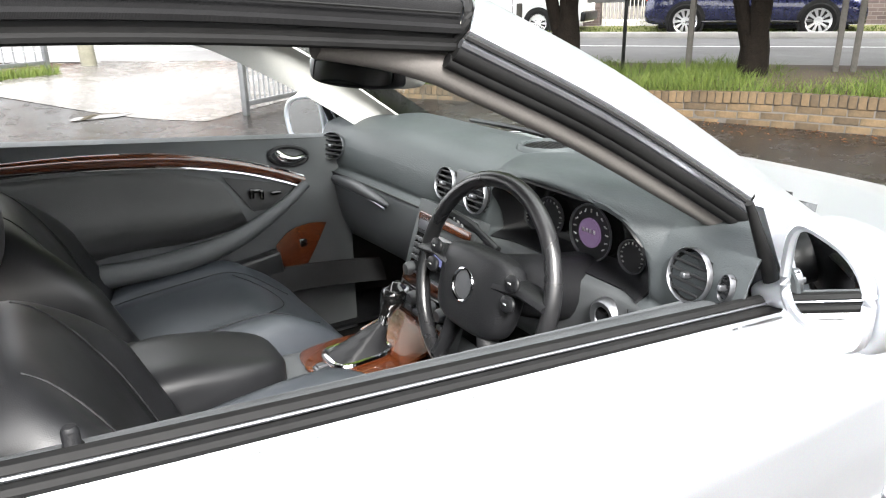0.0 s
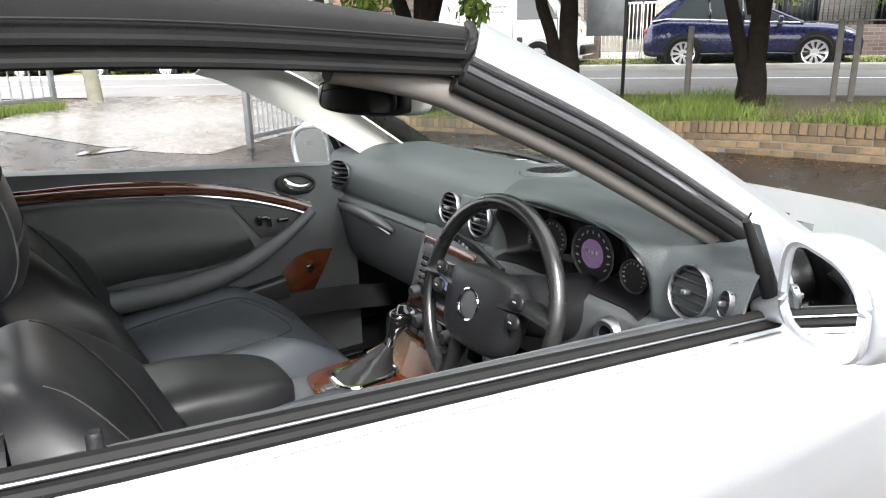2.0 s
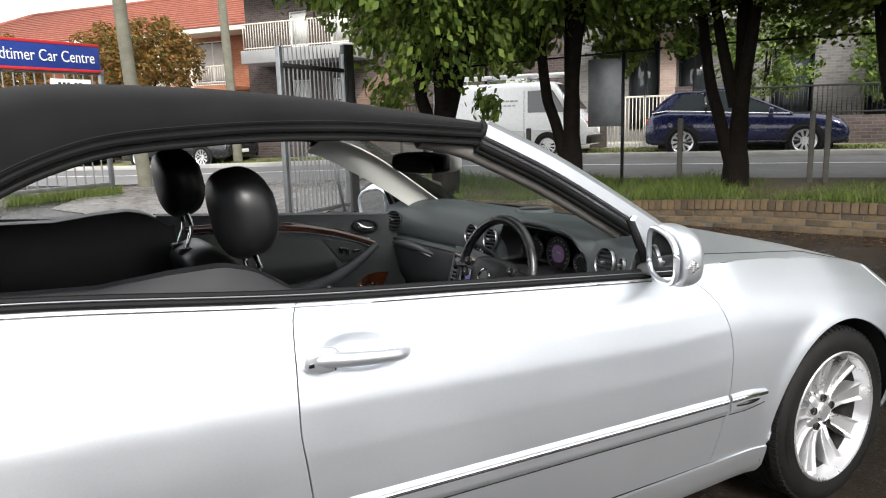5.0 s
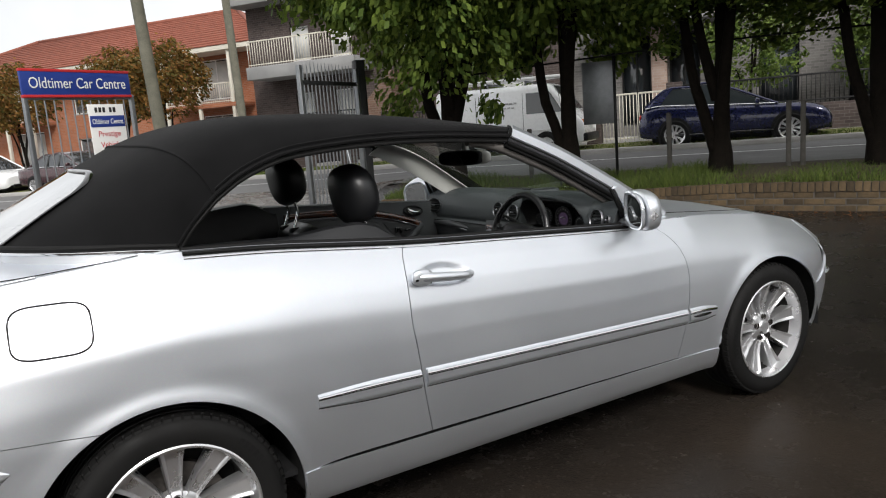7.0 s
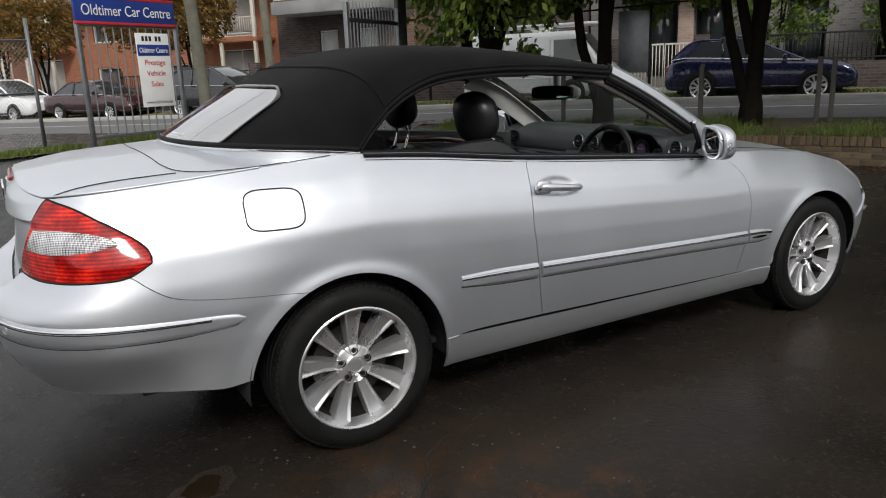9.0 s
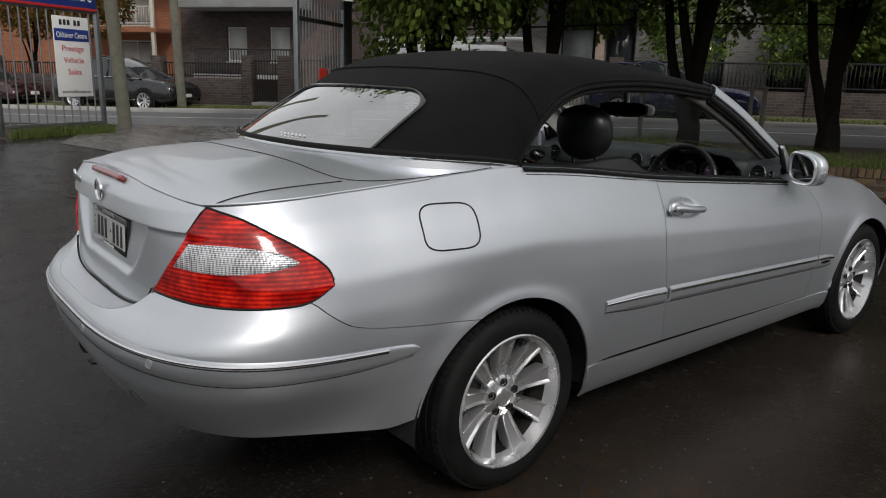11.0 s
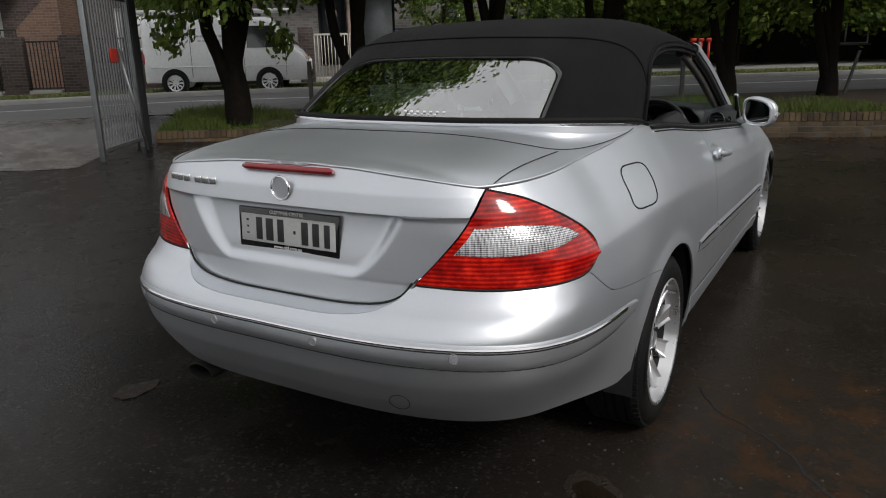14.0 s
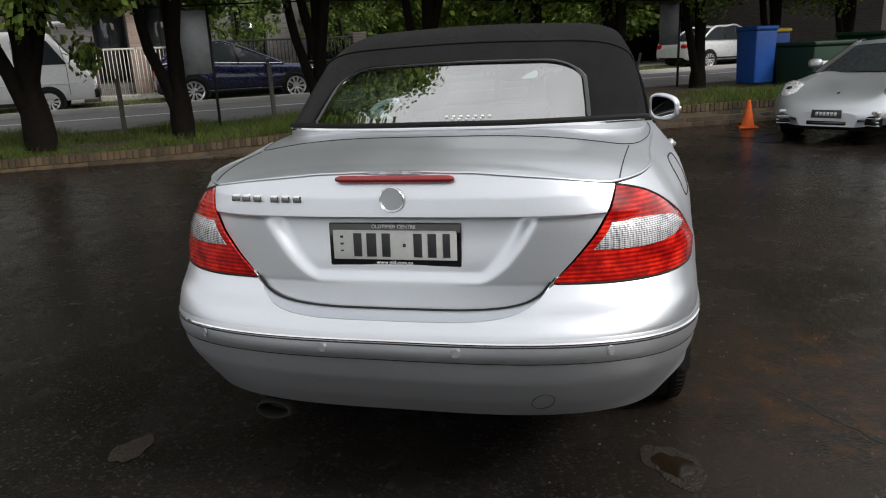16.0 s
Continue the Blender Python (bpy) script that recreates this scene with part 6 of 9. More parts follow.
# ---- seats ----
def front_seat(yc, dz):
    side = -1 if yc < 0 else 1

    def back_form(x, y, z):
        t = (z + 0.33) / 0.66
        w = 1.0 - 0.30 * smooth01(0.62, 1.05, t) - 0.10 * smooth01(0.3, 0.0, t)
        bol = 0.055 * smooth01(0.55, 0.95, abs(y) / 0.26) * smooth01(0.95, 0.55, t)
        return (x * (1 - 0.25 * t) + (bol if x > 0 else 0) + 0.03 * math.sin(math.pi * t), y * w, z)

    T = pose(0.938, yc, 0.705, 0, -20, 0)
    back = blob("front_seat", (0.20, 0.54, 0.57), M["leather"], car, (0.5, 0.45), T, back_form, (56, 34), "black leather front seat")

    def cushion_form(x, y, z):
        t = (x + 0.29) / 0.58
        bol = 0.045 * smooth01(0.5, 0.95, abs(y) / 0.27) * (1 if z > 0 else 0)
        return (x, y * (1 - 0.08 * smooth01(0.6, 1.0, t)), z + bol - 0.11 * smooth01(0.62, 1.05, t) + 0.015)

    cush = blob("seat_cushion", (0.60, 0.54, 0.20), M["leather_blue"], back, (0.45, 0.55), pose(1.315, yc, 0.535, 0, -5, 0), cushion_form, (56, 28), "worn dark blue-grey leather cushion")
    blob("seat_base", (0.52, 0.46, 0.22), M["plastic"], back, (0.4, 0.4), pose(1.28, yc, 0.40))
    # seams
    for sgn in (-1, 1):
        l = project(cush, [(x, yc + sgn * (0.165 - 0.06 * max(0, (x - 1.42) / 0.14) ** 2), 0.6) for x in np.linspace(1.10, 1.55, 26)], (0, 0, -1), 0.001)
        tube("seat_seam", l, 0.0016, M["piping"], back, n=5)
        l = project(back, [tuple(T @ Vector((0, sgn * (0.165 - 0.05 * max(0, z / 0.28) ** 2), z))) for z in np.linspace(-0.24, 0.27, 26)], tuple(T.to_3x3() @ Vector((-1, 0, 0))), 0.001)
        tube("seat_seam", l, 0.0016, M["piping"], back, n=5)
    l = project(cush, [(1.41 + 0.08 * (1 - (v / 0.15) ** 2), yc + v, 0.6) for v in np.linspace(-0.15, 0.15, 18)], (0, 0, -1), 0.001)
    tube("seat_seam", l, 0.0016, M["piping"], back, n=5)
    # head restraint on two chrome posts
    H = pose(0.825 if side < 0 else 0.822, yc, 1.155 + dz, 0, -9, 0)

    def head_form(x, y, z):
        t = z / 0.13
        return (x + 0.012 * (1 - t * t), y * (1 + 0.05 * t - 0.06 * t * t), z * (1 + 0.10 * (1 - abs(y) / 0.13)))

    head = blob("head_restraint", (0.150, 0.272, 0.212), M["leather"], back, (0.86, 0.74), H, head_form, (48, 28), "padded black leather head restraint")
    for sgn in (-1, 1):
        tube("restraint_post", crom([tuple(H @ Vector((0.0, sgn * 0.062, -0.08))), tuple(H @ Vector((0.006, sgn * 0.064, -0.15))), (0.826, yc + sgn * 0.066, 0.965), (0.842, yc + sgn * 0.066, 0.88)], 12), 0.0075, M["chrome"], back, n=10)
        lathe("post_collar", [(0.0085, 0.010), (0.020, 0.008), (0.026, 0.0), (0.026, -0.012)], M["plastic"], back, (0.826, yc + sgn * 0.066, 0.966), "z", 20)
        l = project(head, [tuple(H @ Vector((0, sgn * 0.088, z))) for z in np.linspace(-0.09, 0.09, 16)], tuple(H.to_3x3() @ Vector((-1, 0, 0))), 0.0005)
        if len(l) > 2:
            tube("head_seam", l, 0.0018, M["piping"], back, n=5)
    for z_ in (0.035, -0.03):
        l = project(head, [tuple(H @ Vector((0, y_, z_ + 0.012 * (1 - (y_ / 0.09) ** 2)))) for y_ in np.linspace(-0.088, 0.088, 18)], tuple(H.to_3x3() @ Vector((-1, 0, 0))), 0.0004)
        if len(l) > 2:
            tube("head_pleat", l, 0.0022, M["gap"], back, n=5)
    return back


front_seat(-0.375, 0.0)
front_seat(0.375, 0.035)
# rear bench
bench = blob("rear_bench", (0.20, 1.16, 0.56), M["leather"], car, (0.3, 0.4), pose(0.13, 0, 0.74, 0, -14, 0), None, (48, 20), "black leather rear bench")
blob("bench_cushion", (0.50, 1.16, 0.18), M["leather"], bench, (0.35, 0.5), pose(0.42, 0, 0.49))

# side trims behind the doors, and door cards
for side in (-1, 1):
    ridge = table([(0.10, 1.085), (0.30, 1.075), (0.46, 1.068), (0.60, 1.082), (0.70, 1.086), (0.76, 1.07), (0.84, 1.018)])
    P = []
    for x in np.linspace(0.12, 0.86, 40):
        yo = skin(x, rim_z(x))[1] - 0.022
        zr = ridge(x)
        P.append([(x, side * yo, rim_z(x) - 0.004), (x, side * (yo - 0.012), lerp(rim_z(x), zr, 0.5)), (x, side * (yo - 0.03), zr - 0.006), (x, side * (yo - 0.045), zr), (x, side * (yo - 0.07), zr - 0.008), (x, side * (yo - 0.085), zr - 0.05), (x, side * (yo - 0.09), 0.80), (x, side * (yo - 0.09), 0.45)])
    P = np.array(P)
    sheet("rear_side_trim", P[:, :3], M["trim_grey"], car, 0.004, "grey side trim")
    sheet("rear_side_lining", P[:, 2:], M["plastic"], car, 0.004)
    # door card
    cap_z = 0.034 if side > 0 else -0.022
    low_z = 0.0 if side > 0 else -0.045

    def card(x, z, out=0.0):
        y = 0.672 - 0.030 * smooth01(1.0, 0.72, z) - 0.012 * math.exp(-(((z - 0.80) / 0.07) ** 2)) * smooth01(0.85, 1.0, x)
        return np.array((x, side * (y - out), z))

    xs_ = np.linspace(0.80, 1.83, 50)
    zs_ = np.linspace(0, 1, 30)
    G = np.array([[card(x, lerp(0.34, rim_z(x) + cap_z, t)) for t in zs_] for x in xs_])
    dc = sheet("door_card", G, M["dash_low"], car, 0.02, "dark door lining with wood strip", inward=(1.3, side * 2, 0.7))
    sheet("waist_cap", np.array([[(x, side * lerp(0.672, 0.742, k), rim_z(x) + cap_z + (0.016 * k if side < 0 else 0) + 0.006 * math.sin(math.pi * k)) for k in np.linspace(0, 1, 6)] for x in xs_]), M["dash_low"], dc, 0.004)
    lathe("lock_pin", [(0.0, 0.022), (0.006, 0.022), (0.008, 0.018), (0.008, 0.004), (0.011, 0.0)], M["plastic"], dc, (0.93, side * 0.70, rim_z(0.93) - 0.012), "z", 14)
    strip = crom([(0.90, 0.988), (1.10, 0.980), (1.31, 0.960), (1.48, 0.925), (1.60, 0.887), (1.685, 0.852)], 50)
    strip = strip + (0, low_z)
    wpts = [card(x, z, 0.006) for x, z in strip]
    wd = tube("wood_strip", wpts, [0.013 + 0.006 * math.sin(math.pi * min(1, k * 1.2)) for k in np.linspace(0, 1, 50)], M["wood"], dc, n=10, flat=0.5, up=(0, 1, 0), label="curved burl wood strip")
    tube("strip_chrome", [card(x, z - 0.020, 0.010) for x, z in strip], 0.0038, M["chrome"], dc, n=6)
    tube("strip_chrome", [card(x, z + 0.016, 0.008) for x, z in strip[18:]], 0.003, M["chrome"], dc, n=6)
    # creased leather field
    low = crom([(0.86, 0.70), (1.15, 0.735), (1.35, 0.735), (1.50, 0.76)], 30)
    top = crom([(0.86, 0.955), (1.10, 0.945), (1.30, 0.925), (1.44, 0.885)], 30)
    P = np.array([[card(*lerp(a, b, k), out=0.004 + 0.016 * (math.sin(math.pi * k) ** 0.5) + 0.010 * math.exp(-(((k - 0.36) / 0.16) ** 2))) for k in np.linspace(0, 1, 16)] for a, b in zip(low, top)])
    sheet("leather_field", P, M["leather_soft"], dc, 0.004, "softly creased leather field")
    # sweeping grip and armrest
    grip = crom([(0.95, 0.690), (1.15, 0.685), (1.30, 0.690), (1.45, 0.722), (1.58, 0.785), (1.68, 0.850)], 40)
    tube("arm_rest", [card(x, z, 0.028) for x, z in grip], [0.040 - 0.022 * smooth01(0.45, 1.0, k) for k in np.linspace(0, 1, 40)], M["dash_low"], dc, n=14, flat=0.8, label="sweeping armrest and pull")
    # seat switches in their triangle
    tri = np.array([[card(*lerp(lerp((1.45, 0.895), (1.66, 0.845), u), lerp((1.52, 0.79), (1.56, 0.79), u), v), out=0.006) for v in np.linspace(0, 1, 8)] for u in np.linspace(0, 1, 8)])
    sheet("switch_plate", tri, M["plastic"], dc, 0.004)
    for x, z, w, h in ((1.520, 0.842, 0.014, 0.03), (1.532, 0.848, 0.030, 0.012), (1.548, 0.835, 0.012, 0.030), (1.590, 0.835, 0.034, 0.012)):
        c = card(x, z, 0.016)
        rbox("seat_switch", (w, 0.014, h), tuple(c), M["gloss"], dc, 0.004)
    # handle in its bowl
    hz = 0.0 if side > 0 else -0.075
    bowl = [tuple(card(1.650 + 0.058 * math.cos(a), 0.930 + hz - 0.10 * 0.058 * math.cos(a) + 0.027 * math.sin(a), 0.006)) for a in np.linspace(0, 2 * math.pi, 36, endpoint=False)]
    hb = tube("handle_bowl", bowl, 0.006, M["plastic"], dc, closed=True, n=8)
    make("bowl_floor", [tuple(np.array(p) + (0, side * 0.012, 0)) for p in bowl], [tuple(range(36))], M["gap"], dc, smooth=False)
    tube("inner_handle", crom([card(1.612, 0.945 + hz, 0.014), card(1.630, 0.930 + hz, 0.022), card(1.66, 0.922 + hz, 0.022), card(1.695, 0.924 + hz, 0.012)], 14), [0.010, 0.0115, 0.012, 0.012, 0.0115, 0.011, 0.010, 0.0095, 0.009, 0.009, 0.009, 0.0085, 0.008, 0.006], M["chrome"], dc, n=10, label="chrome inner handle")
    # wood speaker cheek and map pocket low on the door
    low = crom([(1.575, 0.56), (1.60, 0.56), (1.63, 0.575), (1.66, 0.60)], 12)
    top = crom([(1.575, 0.675), (1.62, 0.715), (1.68, 0.728), (1.735, 0.722)], 12)
    P = np.array([[card(*lerp(a, b, k), out=0.012 + 0.010 * math.sin(math.pi * k)) for k in np.linspace(0, 1, 10)] for a, b in zip(low, top)])
    sheet("wood_cheek", P, M["wood"], dc, 0.01, "burl wood cheek with a switch")
    rbox("cheek_switch", (0.028, 0.012, 0.03), tuple(card(1.655, 0.672, 0.026)), M["gloss"], dc, 0.006)
    rbox("map_pocket", (0.225, 0.045, 0.085), tuple(card(1.468, 0.612, 0.035)), M["leather"], dc, 0.008, turn=(0, -7 * 1, 0), label="leather map pocket")
    sheet("sill_step", np.array([[(x, side * lerp(0.62, 0.80, k), 0.36 + 0.02 * k) for k in np.linspace(0, 1, 5)] for x in np.linspace(0.85, 2.0, 10)]), M["plastic"], car, 0.01)
    sheet("seat_side_bolster", np.array([[(x, side * lerp(0.56, 0.64, k), lerp(0.50, 0.56, math.sin(math.pi * k)) + 0.05 * math.sin(math.pi * (x - 1.0) / 1.0)) for k in np.linspace(0, 1, 8)] for x in np.linspace(1.0, 1.9, 20)]), M["carpet"], car, 0.006)

# rear-view mirror on its stem
RM = pose(1.562, -0.020, 1.232, 0, 3, 17.5)
rv = blob("rear_view_mirror", (0.045, 0.262, 0.074), M["plastic"], car, (0.35, 0.32), RM, lambda x, y, z: (x, y, z * (1 - 0.2 * (y / 0.13) ** 2)), (40, 18), "dark rear-view mirror with a pale end")
make("mirror_pane", [tuple(RM @ Vector((-0.0240, 0.120 * math.copysign(abs(math.cos(a)) ** 0.5, math.cos(a)), 0.0285 * math.copysign(abs(math.sin(a)) ** 0.5, math.sin(a))))) for a in np.linspace(0, 2 * math.pi, 36, endpoint=False)], [tuple(range(36))], M["mirror"], rv, "reflecting pane", smooth=False)
blob("mirror_shell", (0.05, 0.20, 0.066), M["headliner"], rv, (0.6, 0.6), RM @ Matrix.Translation((0.018, -0.058, 0.0)))
tube("mirror_stem", [tuple(RM @ Vector((0.03, 0, 0.02))), (1.60, -0.005, 1.29), (1.605, 0.0, 1.34)], 0.018, M["headliner"], rv, n=10)
for y in (-0.28, 0.28):
    rbox("sun_visor", (0.13, 0.36, 0.016), (1.47 - abs(y) * 0.12, y, 1.330), M["headliner"], car, 0.007, 2, turn=(0, 4, 0), label="pale grey sun visor")

# ---- road, kerbs and verges ----
def strip(name, s0, s1, rows, mat, label, category, n=60, thick=0.0):
    """A long band beside the road; rows are (d, height over the road)."""
    P = np.array([[on_road(s, d, dz) for d, dz in rows] for s in np.linspace(s0, s1, n)])
    return tagged(sheet(name, P, mat, None, thick), label, category, kind="structure")


strip("road", -60, 70, [(10.9, 0.004), (14.0, 0.03), (17.3, 0.004)], M["road"], "grey asphalt street with white edge line", "road")
strip("kerb", -60, 70, [(17.3, 0.0), (17.3, 0.11), (17.32, 0.13), (17.46, 0.135), (17.5, 0.12)], M["concrete"], "pale concrete kerb", "kerb")
strip("verge", -60, 70, [(17.48, 0.118), (18.5, 0.15), (19.7, 0.17)], M["turf"], "worn grass verge", "verge")
strip("footpath", -60, 70, [(19.7, 0.172), (20.4, 0.18), (21.4, 0.18), (60, 0.4)], M["concrete"], "concrete footpath", "pavement")
for a, b in ((-40, 40),):
    P = np.array([[on_road(s, d + (0.5 * smooth01(6.5, 7.5, s) if s < 60 else 0), 0.033) for d in (13.75, 13.87)] for s in np.linspace(a, b, 120)])
    tagged(sheet("edge_line", P, M["line"]), "white painted road line", "road line", kind="structure")
# crossing from the gate up to the road, its pale colour standing for reflected sky
P = []
for u in np.linspace(0, 1, 24):
    a, b = lerp((3.35, 7.55), (0.95, 10.0), u), lerp((8.6, 11.9), (4.4, 17.4), u)
    row = []
    for v in np.linspace(-0.04, 1.0, 16):
        x, y = lerp(a, b, v)
        row.append((x, y, ground_z(x, y) + 0.005))
    P.append(row)
tagged(sheet("driveway", np.array(P), M["drive"]), "pale worn driveway between the gates", "driveway", kind="structure")

# puddles and potholes in the lot
M["puddle"] = varied("still_water", (0.009, 0.0065, 0.004), (0.024, 0.0165, 0.010), 7, (0.06, 0.22), fine=40, relief=0.15, spec=0.25)
M["hole"] = varied("broken_asphalt", (0.009, 0.0064, 0.0042), (0.034, 0.023, 0.0145), 30, (0.3, 0.7), fine=90, relief=0.8, dist=0.02)


def patch(name, cx, cy, rx, ry, turn, mat, label, lift=0.006, seed=0, kind="structure", cat="puddle"):
    rnd = random.Random(seed)
    ph = [rnd.uniform(0, 6.28) for _ in range(4)]
    V = [(cx, cy, ground_z(cx, cy) + lift)]
    for k in range(40):
        a = 2 * math.pi * k / 40
        r = 1 + 0.16 * math.sin(2 * a + ph[0]) + 0.10 * math.sin(3 * a + ph[1]) + 0.06 * math.sin(7 * a + ph[2])
        x, y = rx * r * math.cos(a), ry * r * math.sin(a)
        c, s = math.cos(radians(turn)), math.sin(radians(turn))
        X, Y = cx + x * c - y * s, cy + x * s + y * c
        V.append((X, Y, ground_z(X, Y) + lift * 0.6))
    ob = make(name, V, [(0, 1 + k, 1 + (k + 1) % 40) for k in range(40)], mat)
    return tagged(ob, label, cat, kind=kind)


patch("pothole", -0.585, -0.79, 0.125, 0.095, 20, M["hole"], "shallow pothole with broken asphalt edge", 0.004, 1, cat="pothole")
patch("pothole_water", -0.585, -0.79, 0.075, 0.058, 20, M["puddle"], "dark water in the pothole", 0.008, 2)
for k, (x, y, a, b, t) in enumerate(((-0.765, 1.15, 0.10, 0.06, 10), (0.45, 6.2, 0.30, 0.10, -15), (2.1, 8.2, 0.35, 0.12, 25), (1.0, 7.0, 0.4, 0.08, 10))):
    patch("puddle", x, y, a, b, t, M["hole"] if k == 0 else M["puddle"], "thin dark puddle on the asphalt", 0.007 if k == 0 else 0.018, 10 + k)
# wandering crack
rnd = random.Random(5)
pts = crom([(0.35, -0.93, 0.001), (0.18, -1.02, 0.001), (0.02, -1.25, 0.001), (-0.15, -1.36, 0.001), (-0.33, -1.50, 0.001), (-0.55, -1.75, 0.001), (-0.9, -2.0, 0.001)], 60)
pts += np.array([[rnd.uniform(-0.008, 0.008), rnd.uniform(-0.008, 0.008), 0] for _ in pts])
tagged(tube("asphalt_crack", pts, 0.006, M["gap"], None, n=5, flat=0.4), "thin crack wandering through the asphalt", "crack", kind="structure")
V, F = [], []
for k in range(260):
    r = rnd.random()
    x, y = (rnd.gauss(-0.2, 0.6), rnd.gauss(-1.3, 0.45)) if r < 0.45 else (rnd.uniform(-3, 5), rnd.uniform(-3.5, 6))
    s = rnd.uniform(0.002, 0.006)
    b = len(V)
    for q in ((-s, -s, 0), (s, -s * 0.7, 0), (s * 0.8, s, 0), (-s, s * 0.9, 0), (0, 0, s * 1.1)):
        V.append((x + q[0], y + q[1], ground_z(x, y) + q[2]))
    F += [(b, b + 1, b + 4), (b + 1, b + 2, b + 4), (b + 2, b + 3, b + 4), (b + 3, b, b + 4)]
tagged(make("loose_gravel", V, F, varied("damp_grit", (0.03, 0.027, 0.024), (0.10, 0.095, 0.09), 30, (0.6, 0.8)), smooth=False), "scattered loose gravel and grit on asphalt", "gravel", kind="stuff")

# ---- brick-edged planting bed ----
WALL = crom([(5.25, 8.45), (6.1, 7.15), (7.0, 5.55), (7.65, 3.95), (8.25, 2.4), (9.35, -0.2), (10.6, -2.9), (12.2, -6.2), (14.5, -11.0)], 400)
WTAN = np.gradient(WALL, axis=0)
WTAN /= np.linalg.norm(WTAN, axis=1, keepdims=True)
WNRM = np.stack([-WTAN[:, 1], WTAN[:, 0]], 1)
if WNRM[0] @ DN < 0:
    WNRM = -WNRM
run = np.r_[0, np.cumsum(np.linalg.norm(np.diff(WALL, axis=0), axis=1))]


def wall_at(u, back=0.0):
    p = np.array([np.interp(u, run, WALL[:, k]) for k in (0, 1)])
    n = np.array([np.interp(u, run, WNRM[:, k]) for k in (0, 1)])
    t = np.array([np.interp(u, run, WTAN[:, k]) for k in (0, 1)])
    return p + n * back, t


def wall_drop(u):
    """How much lower the wall stands towards the gate."""
    return 0.15 * smooth01(6.5, 2.5, u)


bed = []
for u in np.linspace(0, run[-1], 120):
    p0, t = wall_at(u, 0.012)
    g = 0.0
    dr = wall_drop(u)
    q = [(*p0, g - 0.05), (*p0, 0.31 - dr), (*(wall_at(u, 0.09)[0]), 0.315 - dr)]
    for k in np.linspace(0, 1, 8):
        p = wall_at(u, 0.09)[0]
        s_, d_ = sd(*p)
        d2 = lerp(d_, max(10.95, d_ + 0.4), k)
        x, y = road_xy(s_, d2)
        q.append((x, y, lerp(0.33 - dr, road_z(s_) + 0.02, smooth01(0.5, 1.0, k)) + 0.10 * math.sin(math.pi * k)))
    bed.append(q)
tagged(sheet("planting_bed", np.array(bed), M["soil"]), "raised soil bed behind the low brick wall", "planting bed", kind="structure")
lowwall = thing("brick_wall", "low damp brown brick wall with a soldier course on top", "wall", kind="structure")
P = []
for u in np.linspace(0, run[-1], 160):
    a, b = wall_at(u, 0.006)[0], wall_at(u, 0.10)[0]
    P.append([(*a, -0.06), (*a, 0.352 - wall_drop(u)), (*b, 0.352 - wall_drop(u))])
sheet("mortar_bed", np.array(P), M["mortar"], lowwall)


def brick_mesh(name, l, w, h):
    bm = bmesh.new()
    bmesh.ops.create_cube(bm, size=1)
    for v in bm.verts:
        v.co = Vector((v.co.x * l, v.co.y * w, v.co.z * h))
    bmesh.ops.bevel(bm, geom=bm.edges[:], offset=0.004, segments=1, affect="EDGES")
    me = bpy.data.meshes.new(name)
    bm.to_mesh(me)
    bm.free()
    me.materials.append(M["brick_wall"])
    return me


flat_brick, soldier = brick_mesh("brick", 0.222, 0.11, 0.071), brick_mesh("cap_brick", 0.074, 0.12, 0.118)
rnd = random.Random(11)
count = 0
restV, restF = [], []


def lay(me, u, back, z, name):
    global count
    p, t = wall_at(u, back)
    m = pose(p[0], p[1], z - wall_drop(u), rnd.uniform(-0.8, 0.8), rnd.uniform(-0.8, 0.8), math.degrees(math.atan2(t[1], t[0])) + rnd.uniform(-0.7, 0.7))
    if count < 300 and u < 9.5:
        ob = new(name, me)
        ob.parent, ob.matrix_basis = lowwall, m
        count += 1
    else:
        b = len(restV)
        restV.extend(m @ v.co for v in me.vertices)
        restF.extend(tuple(i + b for i in f.vertices) for f in me.polygons)


u = 0.05
while u < run[-1] - 0.1:
    lay(soldier, u, 0.052 + rnd.uniform(-0.004, 0.004), 0.305 + rnd.uniform(-0.004, 0.003), "cap_brick")
    u += 0.086
for c in range(3):
    u = 0.12 + (0.118 if c % 2 else 0.0)
    while u < run[-1] - 0.2:
        lay(flat_brick, u, 0.058 + rnd.uniform(-0.003, 0.003), 0.203 - 0.083 * c, "brick")
        u += 0.234
tagged(make("far_bricks", restV, restF, M["brick_wall"], lowwall, smooth=False), kind="stuff")


def leafy(name, dark, light):
    m, nt, b = material(name)
    geo = nt.nodes.new("ShaderNodeNewGeometry")
    v = coords(nt)
    n = noise_tex(nt, v, 1.3, 3)
    t = mixc(nt, 0.5, geo.outputs["Random Per Island"], n)
    nt.links.new(ramp(nt, t, [(0.2, dark), (0.8, light)]), b.inputs["Base Color"])
    setp(b, Roughness=0.6, Specular_IOR_Level=0.2)
    tr = node(nt, "ShaderNodeBsdfTranslucent")
    nt.links.new(ramp(nt, t, [(0.2, dark), (0.8, light)]), tr.inputs["Color"])
    mx = nt.nodes.new("ShaderNodeMixShader")
    mx.inputs["Fac"].default_value = 0.3
    nt.links.new(b.outputs["BSDF"], mx.inputs[1])
    nt.links.new(tr.outputs["BSDF"], mx.inputs[2])
    nt.links.new(mx.outputs["Shader"], nt.nodes["Material Output"].inputs["Surface"])
    return m


